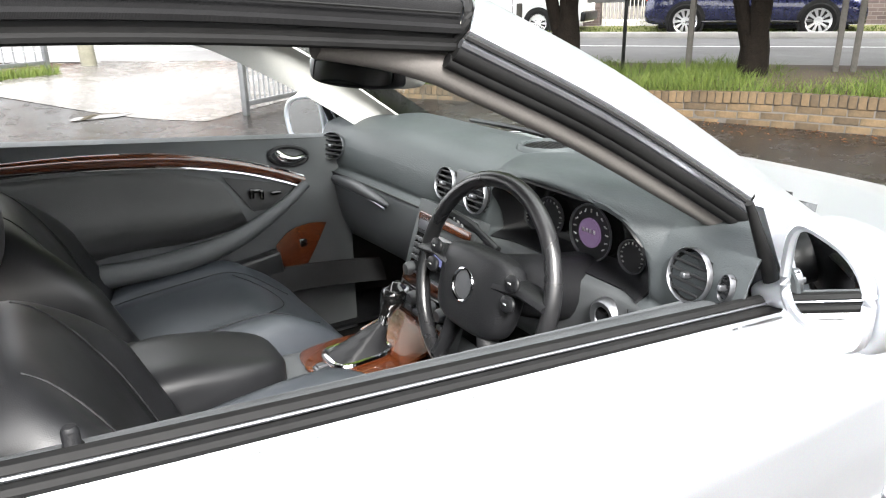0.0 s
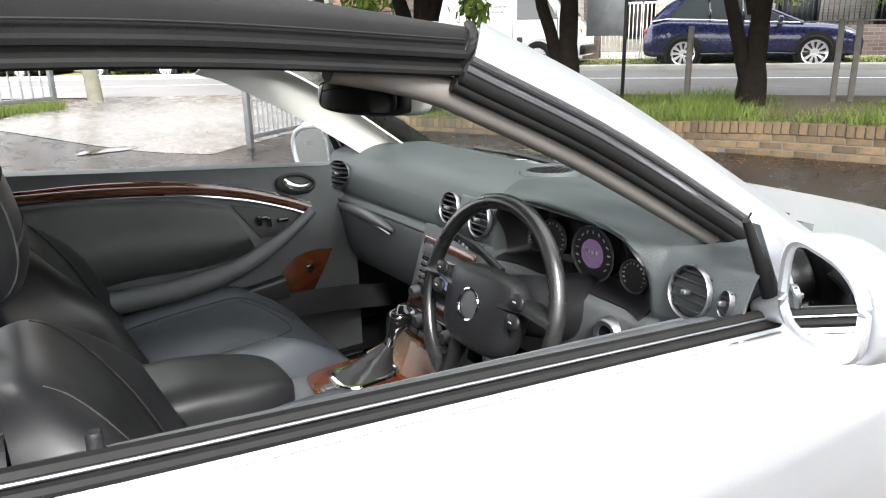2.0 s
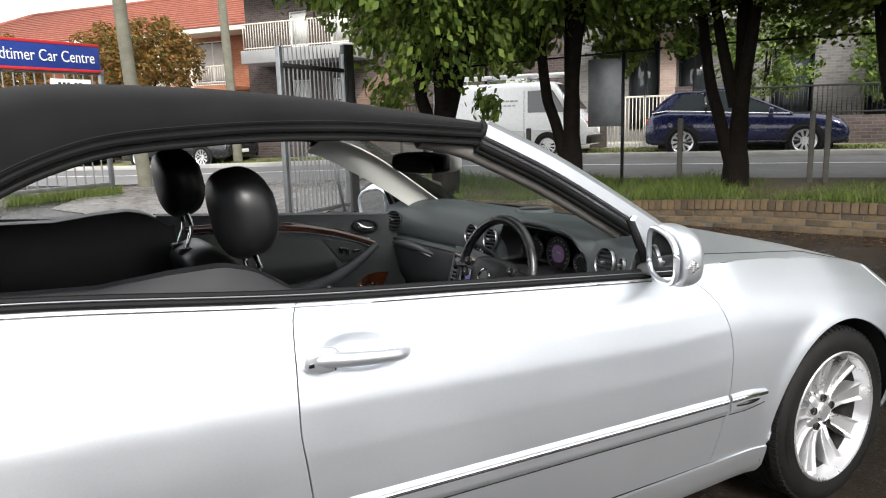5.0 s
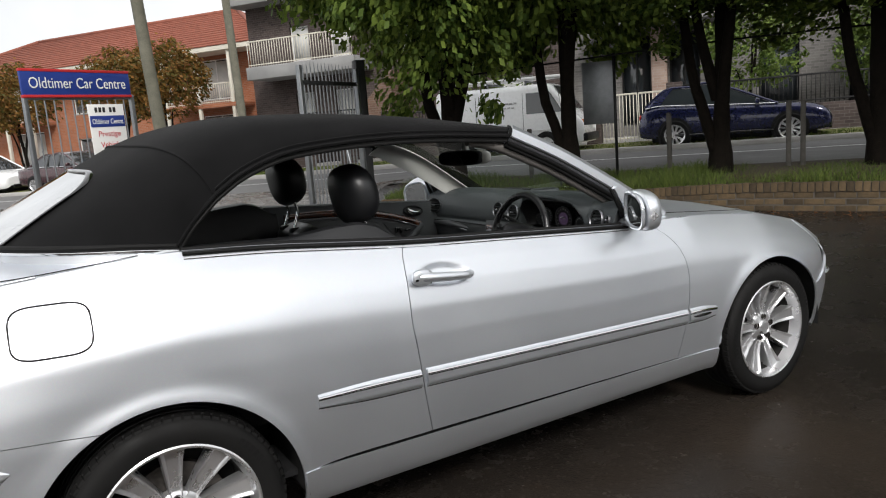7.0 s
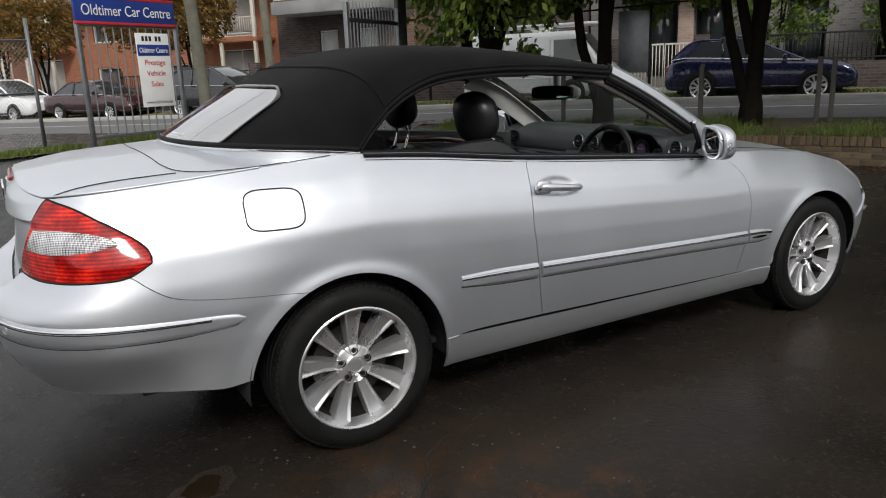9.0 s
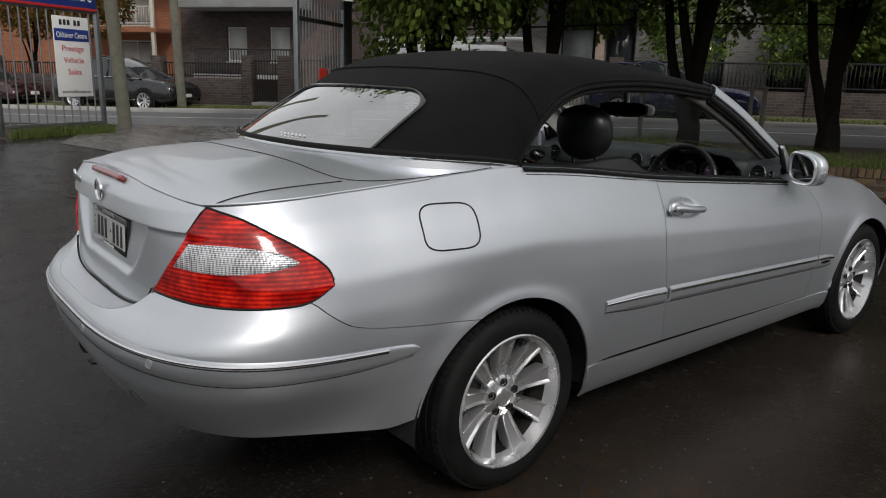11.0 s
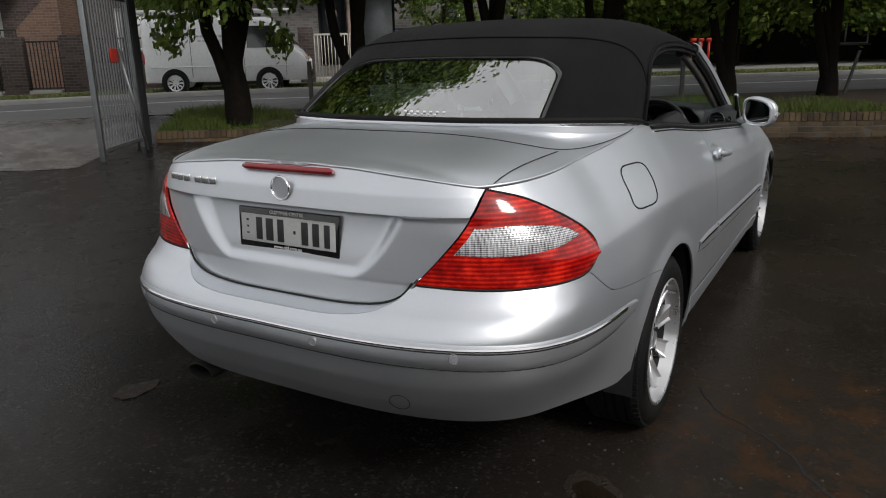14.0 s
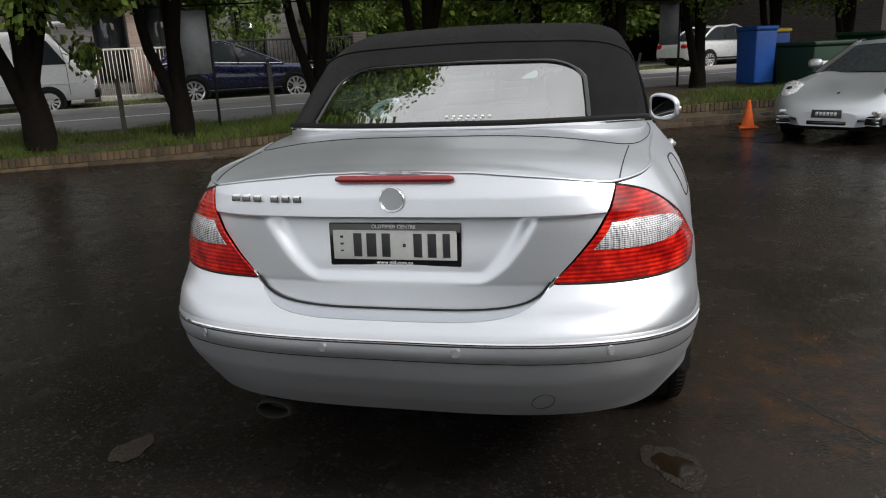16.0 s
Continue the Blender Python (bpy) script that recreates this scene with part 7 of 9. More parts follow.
M["blade"] = leafy("grass_blades", (0.045, 0.078, 0.016), (0.15, 0.19, 0.045))
M["leaf"] = leafy("dark_foliage", (0.036, 0.074, 0.013), (0.185, 0.25, 0.042))
M["leaf_light"] = leafy("bright_foliage", (0.06, 0.11, 0.02), (0.19, 0.25, 0.06))
M["leaf_autumn"] = leafy("rusty_foliage", (0.05, 0.065, 0.015), (0.26, 0.12, 0.03))
M["bark"] = varied("dark_bark", (0.006, 0.005, 0.004), (0.017, 0.0135, 0.0105), 14, (0.85, 1), fine=60, relief=0.9, dist=0.03, spec=0.08)

V, F = [], []
rnd = random.Random(21)


def blade(x, y, z, h, w, lean):
    a = rnd.uniform(0, 2 * math.pi)
    c, s = math.cos(a) * w, math.sin(a) * w
    la = rnd.uniform(0, 2 * math.pi)
    lx, ly = math.cos(la) * lean, math.sin(la) * lean
    b = len(V)
    V.extend([(x - c, y - s, z), (x + c, y + s, z), (x + c * 0.7 + lx * 0.4, y + s * 0.7 + ly * 0.4, z + h * 0.6), (x - c * 0.7 + lx * 0.4, y - s * 0.7 + ly * 0.4, z + h * 0.6), (x + lx, y + ly, z + h)])
    F.extend([(b, b + 1, b + 2, b + 3), (b + 3, b + 2, b + 4)])


for k in range(44000):
    u = run[-1] * rnd.random() ** 1.15
    back = 0.10 + 1.8 * rnd.random() ** 1.2
    p, t = wall_at(u, back)
    h = rnd.uniform(0.06, 0.21) * (1.0 + 0.5 * math.sin(u * 2.3) * math.sin(u * 0.9)) * (0.75 if back < 0.2 else 1)
    blade(p[0], p[1], 0.33 - wall_drop(u) * smooth01(1.2, 0.5, back), h, rnd.uniform(0.003, 0.007), h * rnd.uniform(0.2, 0.9))
for k in range(9000):
    s_, d_ = rnd.uniform(-4, 30), rnd.uniform(17.5, 19.7)
    x, y, z = on_road(s_, d_, 0.12)
    blade(x, y, z, rnd.uniform(0.03, 0.10), 0.012, 0.05)
tagged(make("grass", V, F, M["blade"], smooth=False), "rough green grass along the bed and verge", "grass", kind="stuff")
# fallen leaves at the foot of the wall
V, F = [], []
for k in range(900):
    u = rnd.uniform(3, 14)
    p, t = wall_at(u, -abs(rnd.gauss(0, 0.35)) - 0.02)
    s = rnd.uniform(0.010, 0.026)
    a = rnd.uniform(0, 6.28)
    b = len(V)
    for q in ((-s, 0), (0, -s * 0.5), (s, 0), (0, s * 0.5)):
        V.append((p[0] + q[0] * math.cos(a) - q[1] * math.sin(a), p[1] + q[0] * math.sin(a) + q[1] * math.cos(a), 0.004 + rnd.uniform(0, 0.010)))
    F.append((b, b + 1, b + 2, b + 3))
M["dead_leaf"] = leafy("fallen_leaf", (0.08, 0.03, 0.012), (0.24, 0.10, 0.03))
tagged(make("fallen_leaves", V, F, M["dead_leaf"], smooth=False), "brown fallen leaves below the brick wall", "leaves", kind="stuff")


# ---- trees ----
def crown_mesh(name, seed, clumps, leaves, size, spread, mat, droop=0.0, skirt=0):
    """A crown of leaf bunches; skirt adds that many tight bunches of small leaves round its lower part."""
    rnd = random.Random(seed)
    V, F = [], []
    for k in range(clumps + skirt):
        low = k >= clumps
        while True:
            q = [rnd.uniform(-1, 1) for _ in range(3)]
            r = math.sqrt(sum(c * c for c in q))
            if 0.35 < r < 1.0 and (not skirt or (q[2] < 0.0) == low):
                break
        c = [q[i] * spread[i] for i in range(3)]
        if rnd.random() < 0.3:
            c[2] -= droop * rnd.random() * (1 - abs(q[0]))
        cr = rnd.uniform(0.18, 0.42) * spread[0] / 1.7 * (0.55 if low else 1.0)
        far = 1.6 if skirt and not low and q[2] > 0.1 else 1.0
        for j in range(int(leaves * (2.3 if low else 1.0 / far))):
            d = Vector((rnd.gauss(0, 1), rnd.gauss(0, 1), rnd.gauss(0, 0.8)))
            d = d.normalized() * cr * rnd.random() ** 0.4
            p = Vector(c) + d
            n = (d.normalized() + Vector((rnd.gauss(0, 0.5), rnd.gauss(0, 0.5), rnd.gauss(0.3, 0.5)))).normalized()
            a = n.orthogonal().normalized()
            b2 = n.cross(a)
            w = rnd.uniform(0.6, 1.25) * size * (0.80 if low else far)
            b = len(V)
            V += [p - a * w, p - b2 * w * 0.62, p + a * w, p + b2 * w * 0.62]
            F.append((b, b + 1, b + 2, b + 3))
    me = bpy.data.meshes.new(name)
    me.from_pydata([tuple(v) for v in V], [], F)
    me.materials.append(mat)
    return me


def tree(name, label, x, y, z, h, fork, crown, lift, seed, thick=0.17, group="row of trees along the bed", grow=1.0, tall=1.0):
    rnd = random.Random(seed)
    tr = thing(name, label, "tree", group, pose(x, y, z))
    tube("trunk", crom([(0, 0, -0.1), (0.02, 0.01, 0.15), (rnd.uniform(-0.05, 0.05), rnd.uniform(-0.05, 0.05), h * 0.35), (rnd.uniform(-0.1, 0.1), rnd.uniform(-0.1, 0.1), h * 0.7), (0, 0, h)], 24), [thick * (1.35 if k < 3 else 1.0 - 0.55 * k / 23) * (1 + 0.06 * math.sin(k * 2.1)) for k in range(24)], M["bark"], tr, n=12)
    for k in range(fork):
        a = rnd.uniform(0, 6.28) if k else 2.2
        tip = (math.cos(a) * 0.75, math.sin(a) * 0.75, h * rnd.uniform(0.75, 1.0))
        z0 = 0.25 if k == 0 else rnd.uniform(0.9, 1.9)
        tube("limb", crom([(math.cos(a) * 0.03, math.sin(a) * 0.03, z0), (math.cos(a) * 0.22, math.sin(a) * 0.22, z0 + 0.7), (math.cos(a) * 0.42, math.sin(a) * 0.42, z0 + 1.6), tip], 18), [thick * 0.72 * (1 - 0.7 * j / 17) for j in range(18)], M["bark"], tr, n=10)
    ob = new("crown", crown)
    ob.parent = tr
    ob.matrix_basis = pose(0, 0, lift + (grow - 1) * 5.0 + (tall - 1) * 3.4, 0, 0, rnd.uniform(0, 360)) @ Matrix.Diagonal((grow, grow, grow * tall, 1))
    return tr


dense = [crown_mesh("crown", s_, 420, 60, 0.050, (2.75, 2.75, 2.55), M["leaf"], 0.8, 820) for s_ in (31, 32)]
thin = crown_mesh("crown", 33, 340, 50, 0.056, (2.75, 2.75, 2.55), M["leaf"], 0.8, 520)
for k, (s_, d_) in enumerate(((11.05, 9.55), (13.05, 9.55), (15.3, 9.55), (17.35, 9.6), (19.5, 9.6), (21.4, 9.6), (23.4, 9.6), (25.8, 9.9), (28.5, 10.2))):
    x, y = road_xy(s_, d_)
    tree("street_tree", "dark-barked tree with dense green crown in the bed", x, y, 0.36, 7.0 if k < 2 else 5.2, 3 if k != 1 else 4, dense[k % 2] if k < 4 else thin, 4.0 - (0.25 if k == 0 else 0.35 if k > 3 else 0), 40 + k, 0.128 if k else 0.16, grow=1.35, tall=1.5 if k < 2 else 0.78)
far_crown = crown_mesh("crown", 35, 260, 24, 0.085, (1.9, 1.9, 1.6), M["leaf_autumn"])
for s_, d_, sc in ((-6.5, 21.8, 1.0), (-9.5, 22.5, 1.15), (-15.5, 22.0, 1.05), (-19.5, 23.0, 1.2)):
    x, y = road_xy(s_, d_)
    tree("verge_tree", "small rusty green tree before the flats", x, y, 0.25, 3.2, 3, far_crown, 3.9, int(90 + s_), 0.09, "small trees before the flats")
light_crown = crown_mesh("crown", 36, 170, 24, 0.07, (1.5, 1.5, 1.3), M["leaf_light"])
for s_, d_, z_ in ((7.6, 21.3, 2.5), (15.8, 21.8, 2.6), (19.3, 22.0, 2.3)):
    x, y = road_xy(s_, d_)
    tree("garden_tree", "slim garden tree with light green leaves", x, y, 0.5, 2.6, 2, light_crown, z_, int(200 + s_), 0.06, "garden trees over the road")

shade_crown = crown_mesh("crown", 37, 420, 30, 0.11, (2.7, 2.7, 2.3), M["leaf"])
for s_, d_, z_ in ((22.6, 23.2, 3.2), (26.3, 22.4, 3.0), (30.2, 22.8, 3.1), (34.4, 22.6, 3.3), (39.0, 23.2, 3.2), (44.0, 22.6, 3.4)):
    x, y = road_xy(s_, d_)
    tree("shade_tree", "pale-trunked tree with broad dark crown over the road", x, y, 0.5, 3.4, 3, shade_crown, z_, int(300 + s_), 0.07, "shade trees over the road", grow=1.15)

# ---- posts, cable and sign backs along the bed ----
M["galv"] = varied("galvanised_steel", (0.17, 0.18, 0.19), (0.28, 0.29, 0.30), 8, (0.35, 0.55), metal=0.8)
M["post_grey"] = varied("weathered_post", (0.05, 0.047, 0.042), (0.11, 0.103, 0.092), 9, (0.7, 0.9))
M["dark_steel"] = varied("dark_steel", (0.018, 0.019, 0.02), (0.035, 0.036, 0.037), 8, (0.45, 0.6), metal=0.3)
for s_, d_, h, lean in ((14.55, 9.9, 1.0, 0), (16.23, 9.9, 1.05, 0), (16.42, 9.9, 1.05, 0), (18.8, 9.9, 0.9, 0), (21.9, 9.9, 0.9, 14), (12.2, 10.3, 0.9, 0)):
    x, y = road_xy(s_, d_)
    p = rbox("bed_post", (0.05 if lean else 0.07, 0.05 if lean else 0.07, h + 0.1), (0, 0, h / 2 - 0.05), M["post_grey"], None, 0.012, 2)
    p.matrix_basis = pose(x, y, 0.34, lean, 0, 30)
    tagged(p, "short weathered square post in the planting bed", "post", "posts in the bed")
for s_, d_, zc in ((13.42, 10.2, 1.74), (23.1, 10.2, 1.85)):
    x, y = road_xy(s_, d_)
    sg = thing("notice_board", "blank grey back of a notice board on a post", "sign", "boards in the bed", pose(x, y, 0.36, 0, 0, math.degrees(math.atan2(DS[1], DS[0]))))
    rbox("board", (0.50, 0.02, 1.0), (0, 0, zc - 0.36), M["galv"], sg, 0.004)
    tube("board_post", [(0.27, 0, -0.05), (0.27, 0, zc + 0.25)], 0.025, M["dark_steel"], sg, n=8)
pts = [on_road(s_, 9.75, 1.87 + 0.06 * math.sin(s_ * 0.5)) for s_ in np.linspace(10.8, 24, 40)]
tagged(tube("black_cable", pts, 0.014, M["rubber"], None, n=6), "black cable slung between the trees", "cable")

# ---- steel gate and sign fence ----
def bar_fence(name, label, a, b, h, n, z0, spear=False, cat="gate", diag=True):
    a, b = np.array(a, float), np.array(b, float)
    L = float(np.linalg.norm(b - a))
    g = thing(name, label, cat, "", pose(a[0], a[1], z0, 0, 0, math.degrees(math.atan2(b[1] - a[1], b[0] - a[0]))))
    for x in (0.0, L):
        rbox("upright", (0.07, 0.07, h), (x, 0, h / 2), M["galv"], g, 0.006)
    for z in (0.14, h - (0.25 if spear else 0.05)):
        rbox("rail", (L, 0.05, 0.06), (L / 2, 0, z), M["dark_steel"] if spear and z > 1 else M["galv"], g, 0.005)
    for k in range(n):
        x = L * (k + 1) / (n + 1)
        tube("bar", [(x, 0, 0.14), (x, 0, h - 0.05), (x, 0, h + (0.06 if spear else -0.04))], [0.012, 0.012, 0.002 if spear else 0.012], M["galv"], g, n=6)
    return g


gate = bar_fence("steel_gate", "galvanised steel bar gate swung open", (3.66, 7.55), (4.98, 8.42), 2.45, 15, ground_z(4.3, 8.0), True)
rbox("red_notice", (0.28, 0.012, 0.19), (0.78, -0.04, 1.40), M["red_plastic"], gate, 0.003, label="small red notice plate")
tube("gate_brace", [(0.9, -0.06, 1.5), (1.05, -0.25, 0.02)], 0.022, M["galv"], gate, n=8)
tagged(rbox("gate_pillar", (0.16, 0.16, 2.6), (5.08, 8.50, 1.3), M["dark_steel"], None, 0.01), "dark square steel gate pillar", "gate post")
fz = 0.36
fence = bar_fence("sign_fence", "grey bar fence carrying the dealer sign", (0.16, 10.36), (1.86, 11.28), 2.02, 11, fz, False, "fence")
FL = float(np.hypot(1.70, 0.92))
M["sign_blue"] = varied("blue_sign", (0.018, 0.040, 0.20), (0.025, 0.05, 0.25), 4, (0.35, 0.45), relief=0.02)
M["sign_red"] = varied("red_sign_paint", (0.42, 0.025, 0.03), (0.5, 0.035, 0.04), 4, (0.35, 0.45), relief=0.02)
hd = rbox("sign_header", (FL + 0.02, 0.05, 0.44), (FL / 2 - 0.03, -0.02, 2.20), M["sign_blue"], fence, 0.006, label="blue sign board with red edges")
for z in (2.405, 1.995):
    rbox("red_edge", (FL + 0.03, 0.06, 0.045), (FL / 2 - 0.03, -0.02, z), M["sign_red"], fence, 0.004)
UP = pose(0, 0, 0, 90, 0, 0)
words("Oldtimer Car Centre", 0.215, M["white"], fence, Matrix.Translation((FL / 2 - 0.02, -0.052, 2.195)) @ UP @ Matrix.Diagonal((0.93, 1.15, 1, 1)))
bd = rbox("price_board", (0.68, 0.02, 1.27), (1.36, -0.05, 1.22), M["white"], fence, 0.004, label="white notice board with dark red words")
for k in range(5):
    rbox("number_bar", (0.05, 0.004, 0.085), (1.16 + 0.075 * k + (0.05 if k > 2 else 0), -0.063, 1.76), M["ink"], fence, 0.001)
rbox("blue_band", (0.66, 0.006, 0.19), (1.36, -0.061, 1.565), M["sign_blue"], fence, 0.001)
words("Oldtimer Centre", 0.10, M["white"], fence, Matrix.Translation((1.36, -0.066, 1.56)) @ UP @ Matrix.Diagonal((0.86, 1.25, 1, 1)))
for k, t in enumerate(("Prestige", "Vehicle", "Sales")):
    words(t, 0.135, M["sign_red"], fence, Matrix.Translation((1.36, -0.063, 1.35 - 0.185 * k)) @ UP)
words("www.old.com.au", 0.082, M["ink"], fence, Matrix.Translation((1.36, -0.063, 0.665)) @ UP)
# fence running on towards the opening beyond the sign, and the wire mesh fence
M["wire"] = varied("fence_wire", (0.20, 0.21, 0.21), (0.33, 0.34, 0.34), 20, (0.4, 0.6), metal=0.7)


def wire_fence(a, b, h, z0, z1):
    a, b = np.array(a), np.array(b)
    L = float(np.linalg.norm(b - a))
    g = thing("wire_fence", "diamond wire mesh fence on steel posts", "fence", "", pose(a[0], a[1], 0, 0, 0, math.degrees(math.atan2(b[1] - a[1], b[0] - a[0]))))
    V, F = [], []
    st = 0.075

    def wire(p, q):
        t = Vector(q) - Vector(p)
        s = t.cross(Vector((0, 1, 0))).normalized() * 0.0022
        o = Vector((0, 0.0022, 0))
        b0 = len(V)
        for c in (Vector(p), Vector(q)):
            V.extend([c + s, c + o, c - s])
        F.extend([(b0, b0 + 1, b0 + 4, b0 + 3), (b0 + 1, b0 + 2, b0 + 5, b0 + 4), (b0 + 2, b0, b0 + 3, b0 + 5)])

    zz = lambda x: lerp(z0, z1, x / L)
    n = int((L + h) / st)
    for k in range(n):
        x = k * st - h
        for sg in (1, -1):
            x0, x1 = x, x + h
            ts = [max(0, -x0 / h), min(1, (L - x0) / h)]
            if ts[0] < ts[1]:
                p = [(lerp(x0, x1, t), 0, zz(lerp(x0, x1, t)) + (t * h if sg > 0 else (1 - t) * h)) for t in ts]
                wire(*p)
    tagged(make("wire_mesh", V, F, M["wire"], g, smooth=False), kind="stuff")
    for k in range(int(L / 2.6) + 1):
        x = k * 2.6
        tube("mesh_post", [(x, 0, zz(x) - 0.1), (x, 0, zz(x) + h + 0.35)], 0.03, M["galv"], g, n=8)
    for zt in (h, h * 0.52):
        tube("top_rail", [(0, 0, zz(0) + zt), (L, 0, zz(L) + zt)], 0.018, M["galv"], g, n=6)
    return g


wire_fence((-0.55, 10.9), (-7.5, 7.1), 1.75, 0.36, 0.20)
P = np.array([[lerp(lerp((-0.2, 9.9), (-7.5, 5.6), u), lerp((0.1, 10.6), (-7.9, 7.6), u), v).tolist() + [0.0] for v in np.linspace(0, 1, 6)] for u in np.linspace(0, 1, 24)])
for row in P:
    for q in row:
        q[2] = ground_z(q[0], q[1]) + 0.03
tagged(sheet("fence_lawn", P, M["turf"]), "strip of lawn in front of the wire fence", "lawn", kind="structure")
V, F = [], []
for k in range(7000):
    u, v = rnd.random(), rnd.random()
    x, y = lerp(lerp((-0.2, 9.9), (-7.5, 5.6), u), lerp((0.1, 10.6), (-7.9, 7.6), u), v)
    blade(x, y, ground_z(x, y) + 0.02, rnd.uniform(0.04, 0.12), 0.007, 0.05)
for k in range(1200):
    x, y = lerp((0.3, 10.35), (1.95, 11.2), rnd.random())
    blade(x + rnd.gauss(0, 0.06), y + rnd.gauss(0, 0.08), ground_z(x, y), rnd.uniform(0.05, 0.2), 0.006, 0.08)
tagged(make("lawn_blades", V, F, M["blade"], smooth=False), "short grass before the fences", "grass", kind="stuff")


# ---- poles and wires ----
M["pole"] = varied("weathered_timber", (0.10, 0.10, 0.075), (0.20, 0.19, 0.15), 5, (0.75, 0.95), fine=50, relief=0.5)
for x, y, z, r, lean in ((2.62, 12.75, 0.2, 0.13, 2.5), (*road_xy(0.3, 18.0), 0.2, 0.15, 1.5)):
    p = tube("power_pole", [(0, 0, -0.2), (0, 0, 4), (0, 0, 9.5)], [r, r * 0.9, r * 0.75], M["pole"], None, n=14)
    p.matrix_basis = pose(x, y, z, 0, -lean, 0)
    tagged(p, "grey weathered timber power pole", "power pole", "power poles")
for z, dz in ((8.2, 0.0), (7.8, 0.5)):
    tagged(tube("overhead_wire", crom([(2.5, 12.75, z), (-4, 16, z - 0.7 + dz), (-16, 24, z + 0.6)], 20), 0.012, M["rubber"], None, n=5), "thin overhead wire against the sky", "overhead wire", "overhead wires")

# ---- buildings over the road ----
def brickwork(name, dark, light, mortar, scale=4.2):
    m, nt, b = material(name)
    v = coords(nt)
    sep = nt.nodes.new("ShaderNodeSeparateXYZ")
    com = nt.nodes.new("ShaderNodeCombineXYZ")
    add = nt.nodes.new("ShaderNodeMath")
    add.operation = "ADD"
    nt.links.new(v, sep.inputs["Vector"])
    nt.links.new(sep.outputs["X"], add.inputs[0])
    nt.links.new(sep.outputs["Y"], add.inputs[1])
    nt.links.new(add.outputs["Value"], com.inputs["X"])
    nt.links.new(sep.outputs["Z"], com.inputs["Y"])
    t = nt.nodes.new("ShaderNodeTexBrick")
    t.inputs["Scale"].default_value = 1.0
    t.inputs["Brick Width"].default_value, t.inputs["Row Height"].default_value = 0.24, 0.086
    t.inputs["Mortar Size"].default_value, t.inputs["Mortar Smooth"].default_value = 0.007, 0.2
    t.inputs["Color1"].default_value, t.inputs["Color2"].default_value = (*dark, 1), (*light, 1)
    t.inputs["Mortar"].default_value = (*mortar, 1)
    nt.links.new(com.outputs["Vector"], t.inputs["Vector"])
    col = mixc(nt, 0.3, t.outputs["Color"], ramp(nt, noise_tex(nt, v, 1.2, 5), [(0.3, dark), (0.7, light)]))
    nt.links.new(col, b.inputs["Base Color"])
    setp(b, Roughness=0.85)
    bump(nt, b, t.outputs["Fac"], -0.4, 0.01)
    return m


M["brick_orange"] = brickwork("orange_brickwork", (0.26, 0.085, 0.035), (0.36, 0.13, 0.06), (0.3, 0.24, 0.2))
M["brick_brown"] = brickwork("brown_brickwork", (0.036, 0.025, 0.023), (0.085, 0.062, 0.056), (0.13, 0.12, 0.11))
M["brick_dark"] = brickwork("dark_brickwork", (0.014, 0.010, 0.009), (0.032, 0.024, 0.021), (0.05, 0.045, 0.04))
M["brick_grey"] = brickwork("grey_brickwork", (0.10, 0.095, 0.09), (0.19, 0.18, 0.17), (0.24, 0.23, 0.22))
M["tile"] = varied("terracotta_tile", (0.18, 0.06, 0.04), (0.30, 0.11, 0.075), 3, (0.7, 0.9), fine=30)
M["cream"] = varied("cream_paint", (0.55, 0.52, 0.44), (0.68, 0.65, 0.57), 2, (0.5, 0.7), relief=0.04)
M["render_grey"] = varied("grey_render", (0.22, 0.22, 0.22), (0.32, 0.32, 0.315), 1.5, (0.7, 0.85))
M["pane"] = plain("dark_pane", (0.03, 0.035, 0.04), 0.06, 0.0, coat=0.6)
M["curtain"] = varied("pale_blind", (0.45, 0.46, 0.45), (0.6, 0.6, 0.58), 3, (0.6, 0.8))
M["iron"] = varied("black_iron", (0.012, 0.012, 0.013), (0.025, 0.025, 0.026), 9, (0.45, 0.6))
ROT = math.degrees(math.atan2(DS[1], DS[0]))


def house(name, label, s, d, z, cat="house"):
    x, y = road_xy(s, d)
    return thing(name, label, cat, "", pose(x, y, z, 0, 0, ROT))


def facade(parent, w, h, depth, openings, mat, x0=0.0, z0=0.0, y0=0.0):
    """A wall with real openings: local x runs along the street, y away from it."""
    xs = sorted({x0, x0 + w, *[a for o in openings for a in (o[0], o[1])]})
    zs = sorted({z0, z0 + h, *[a for o in openings for a in (o[2], o[3])]})
    V, F = [], []

    def box(xa, xb, ya, yb, za, zb):
        b = len(V)
        V.extend([(x, y, z) for x in (xa, xb) for y in (ya, yb) for z in (za, zb)])
        F.extend([(b, b + 1, b + 3, b + 2), (b + 4, b + 6, b + 7, b + 5), (b, b + 4, b + 5, b + 1), (b + 2, b + 3, b + 7, b + 6), (b, b + 2, b + 6, b + 4), (b + 1, b + 5, b + 7, b + 3)])

    for xa, xb in zip(xs, xs[1:]):
        for za, zb in zip(zs, zs[1:]):
            cx, cz = (xa + xb) / 2, (za + zb) / 2
            if not any(o[0] < cx < o[1] and o[2] < cz < o[3] for o in openings):
                box(xa, xb, y0, y0 + 0.28, za, zb)
    wall = make("wall", V, F, mat, parent, smooth=False, fix=True)
    V, F = [], []
    box(x0 + 0.02, x0 + w - 0.02, y0 + 0.6, y0 + depth, z0, z0 + h)
    make("rear_mass", V, F, mat, parent, smooth=False)
    return wall


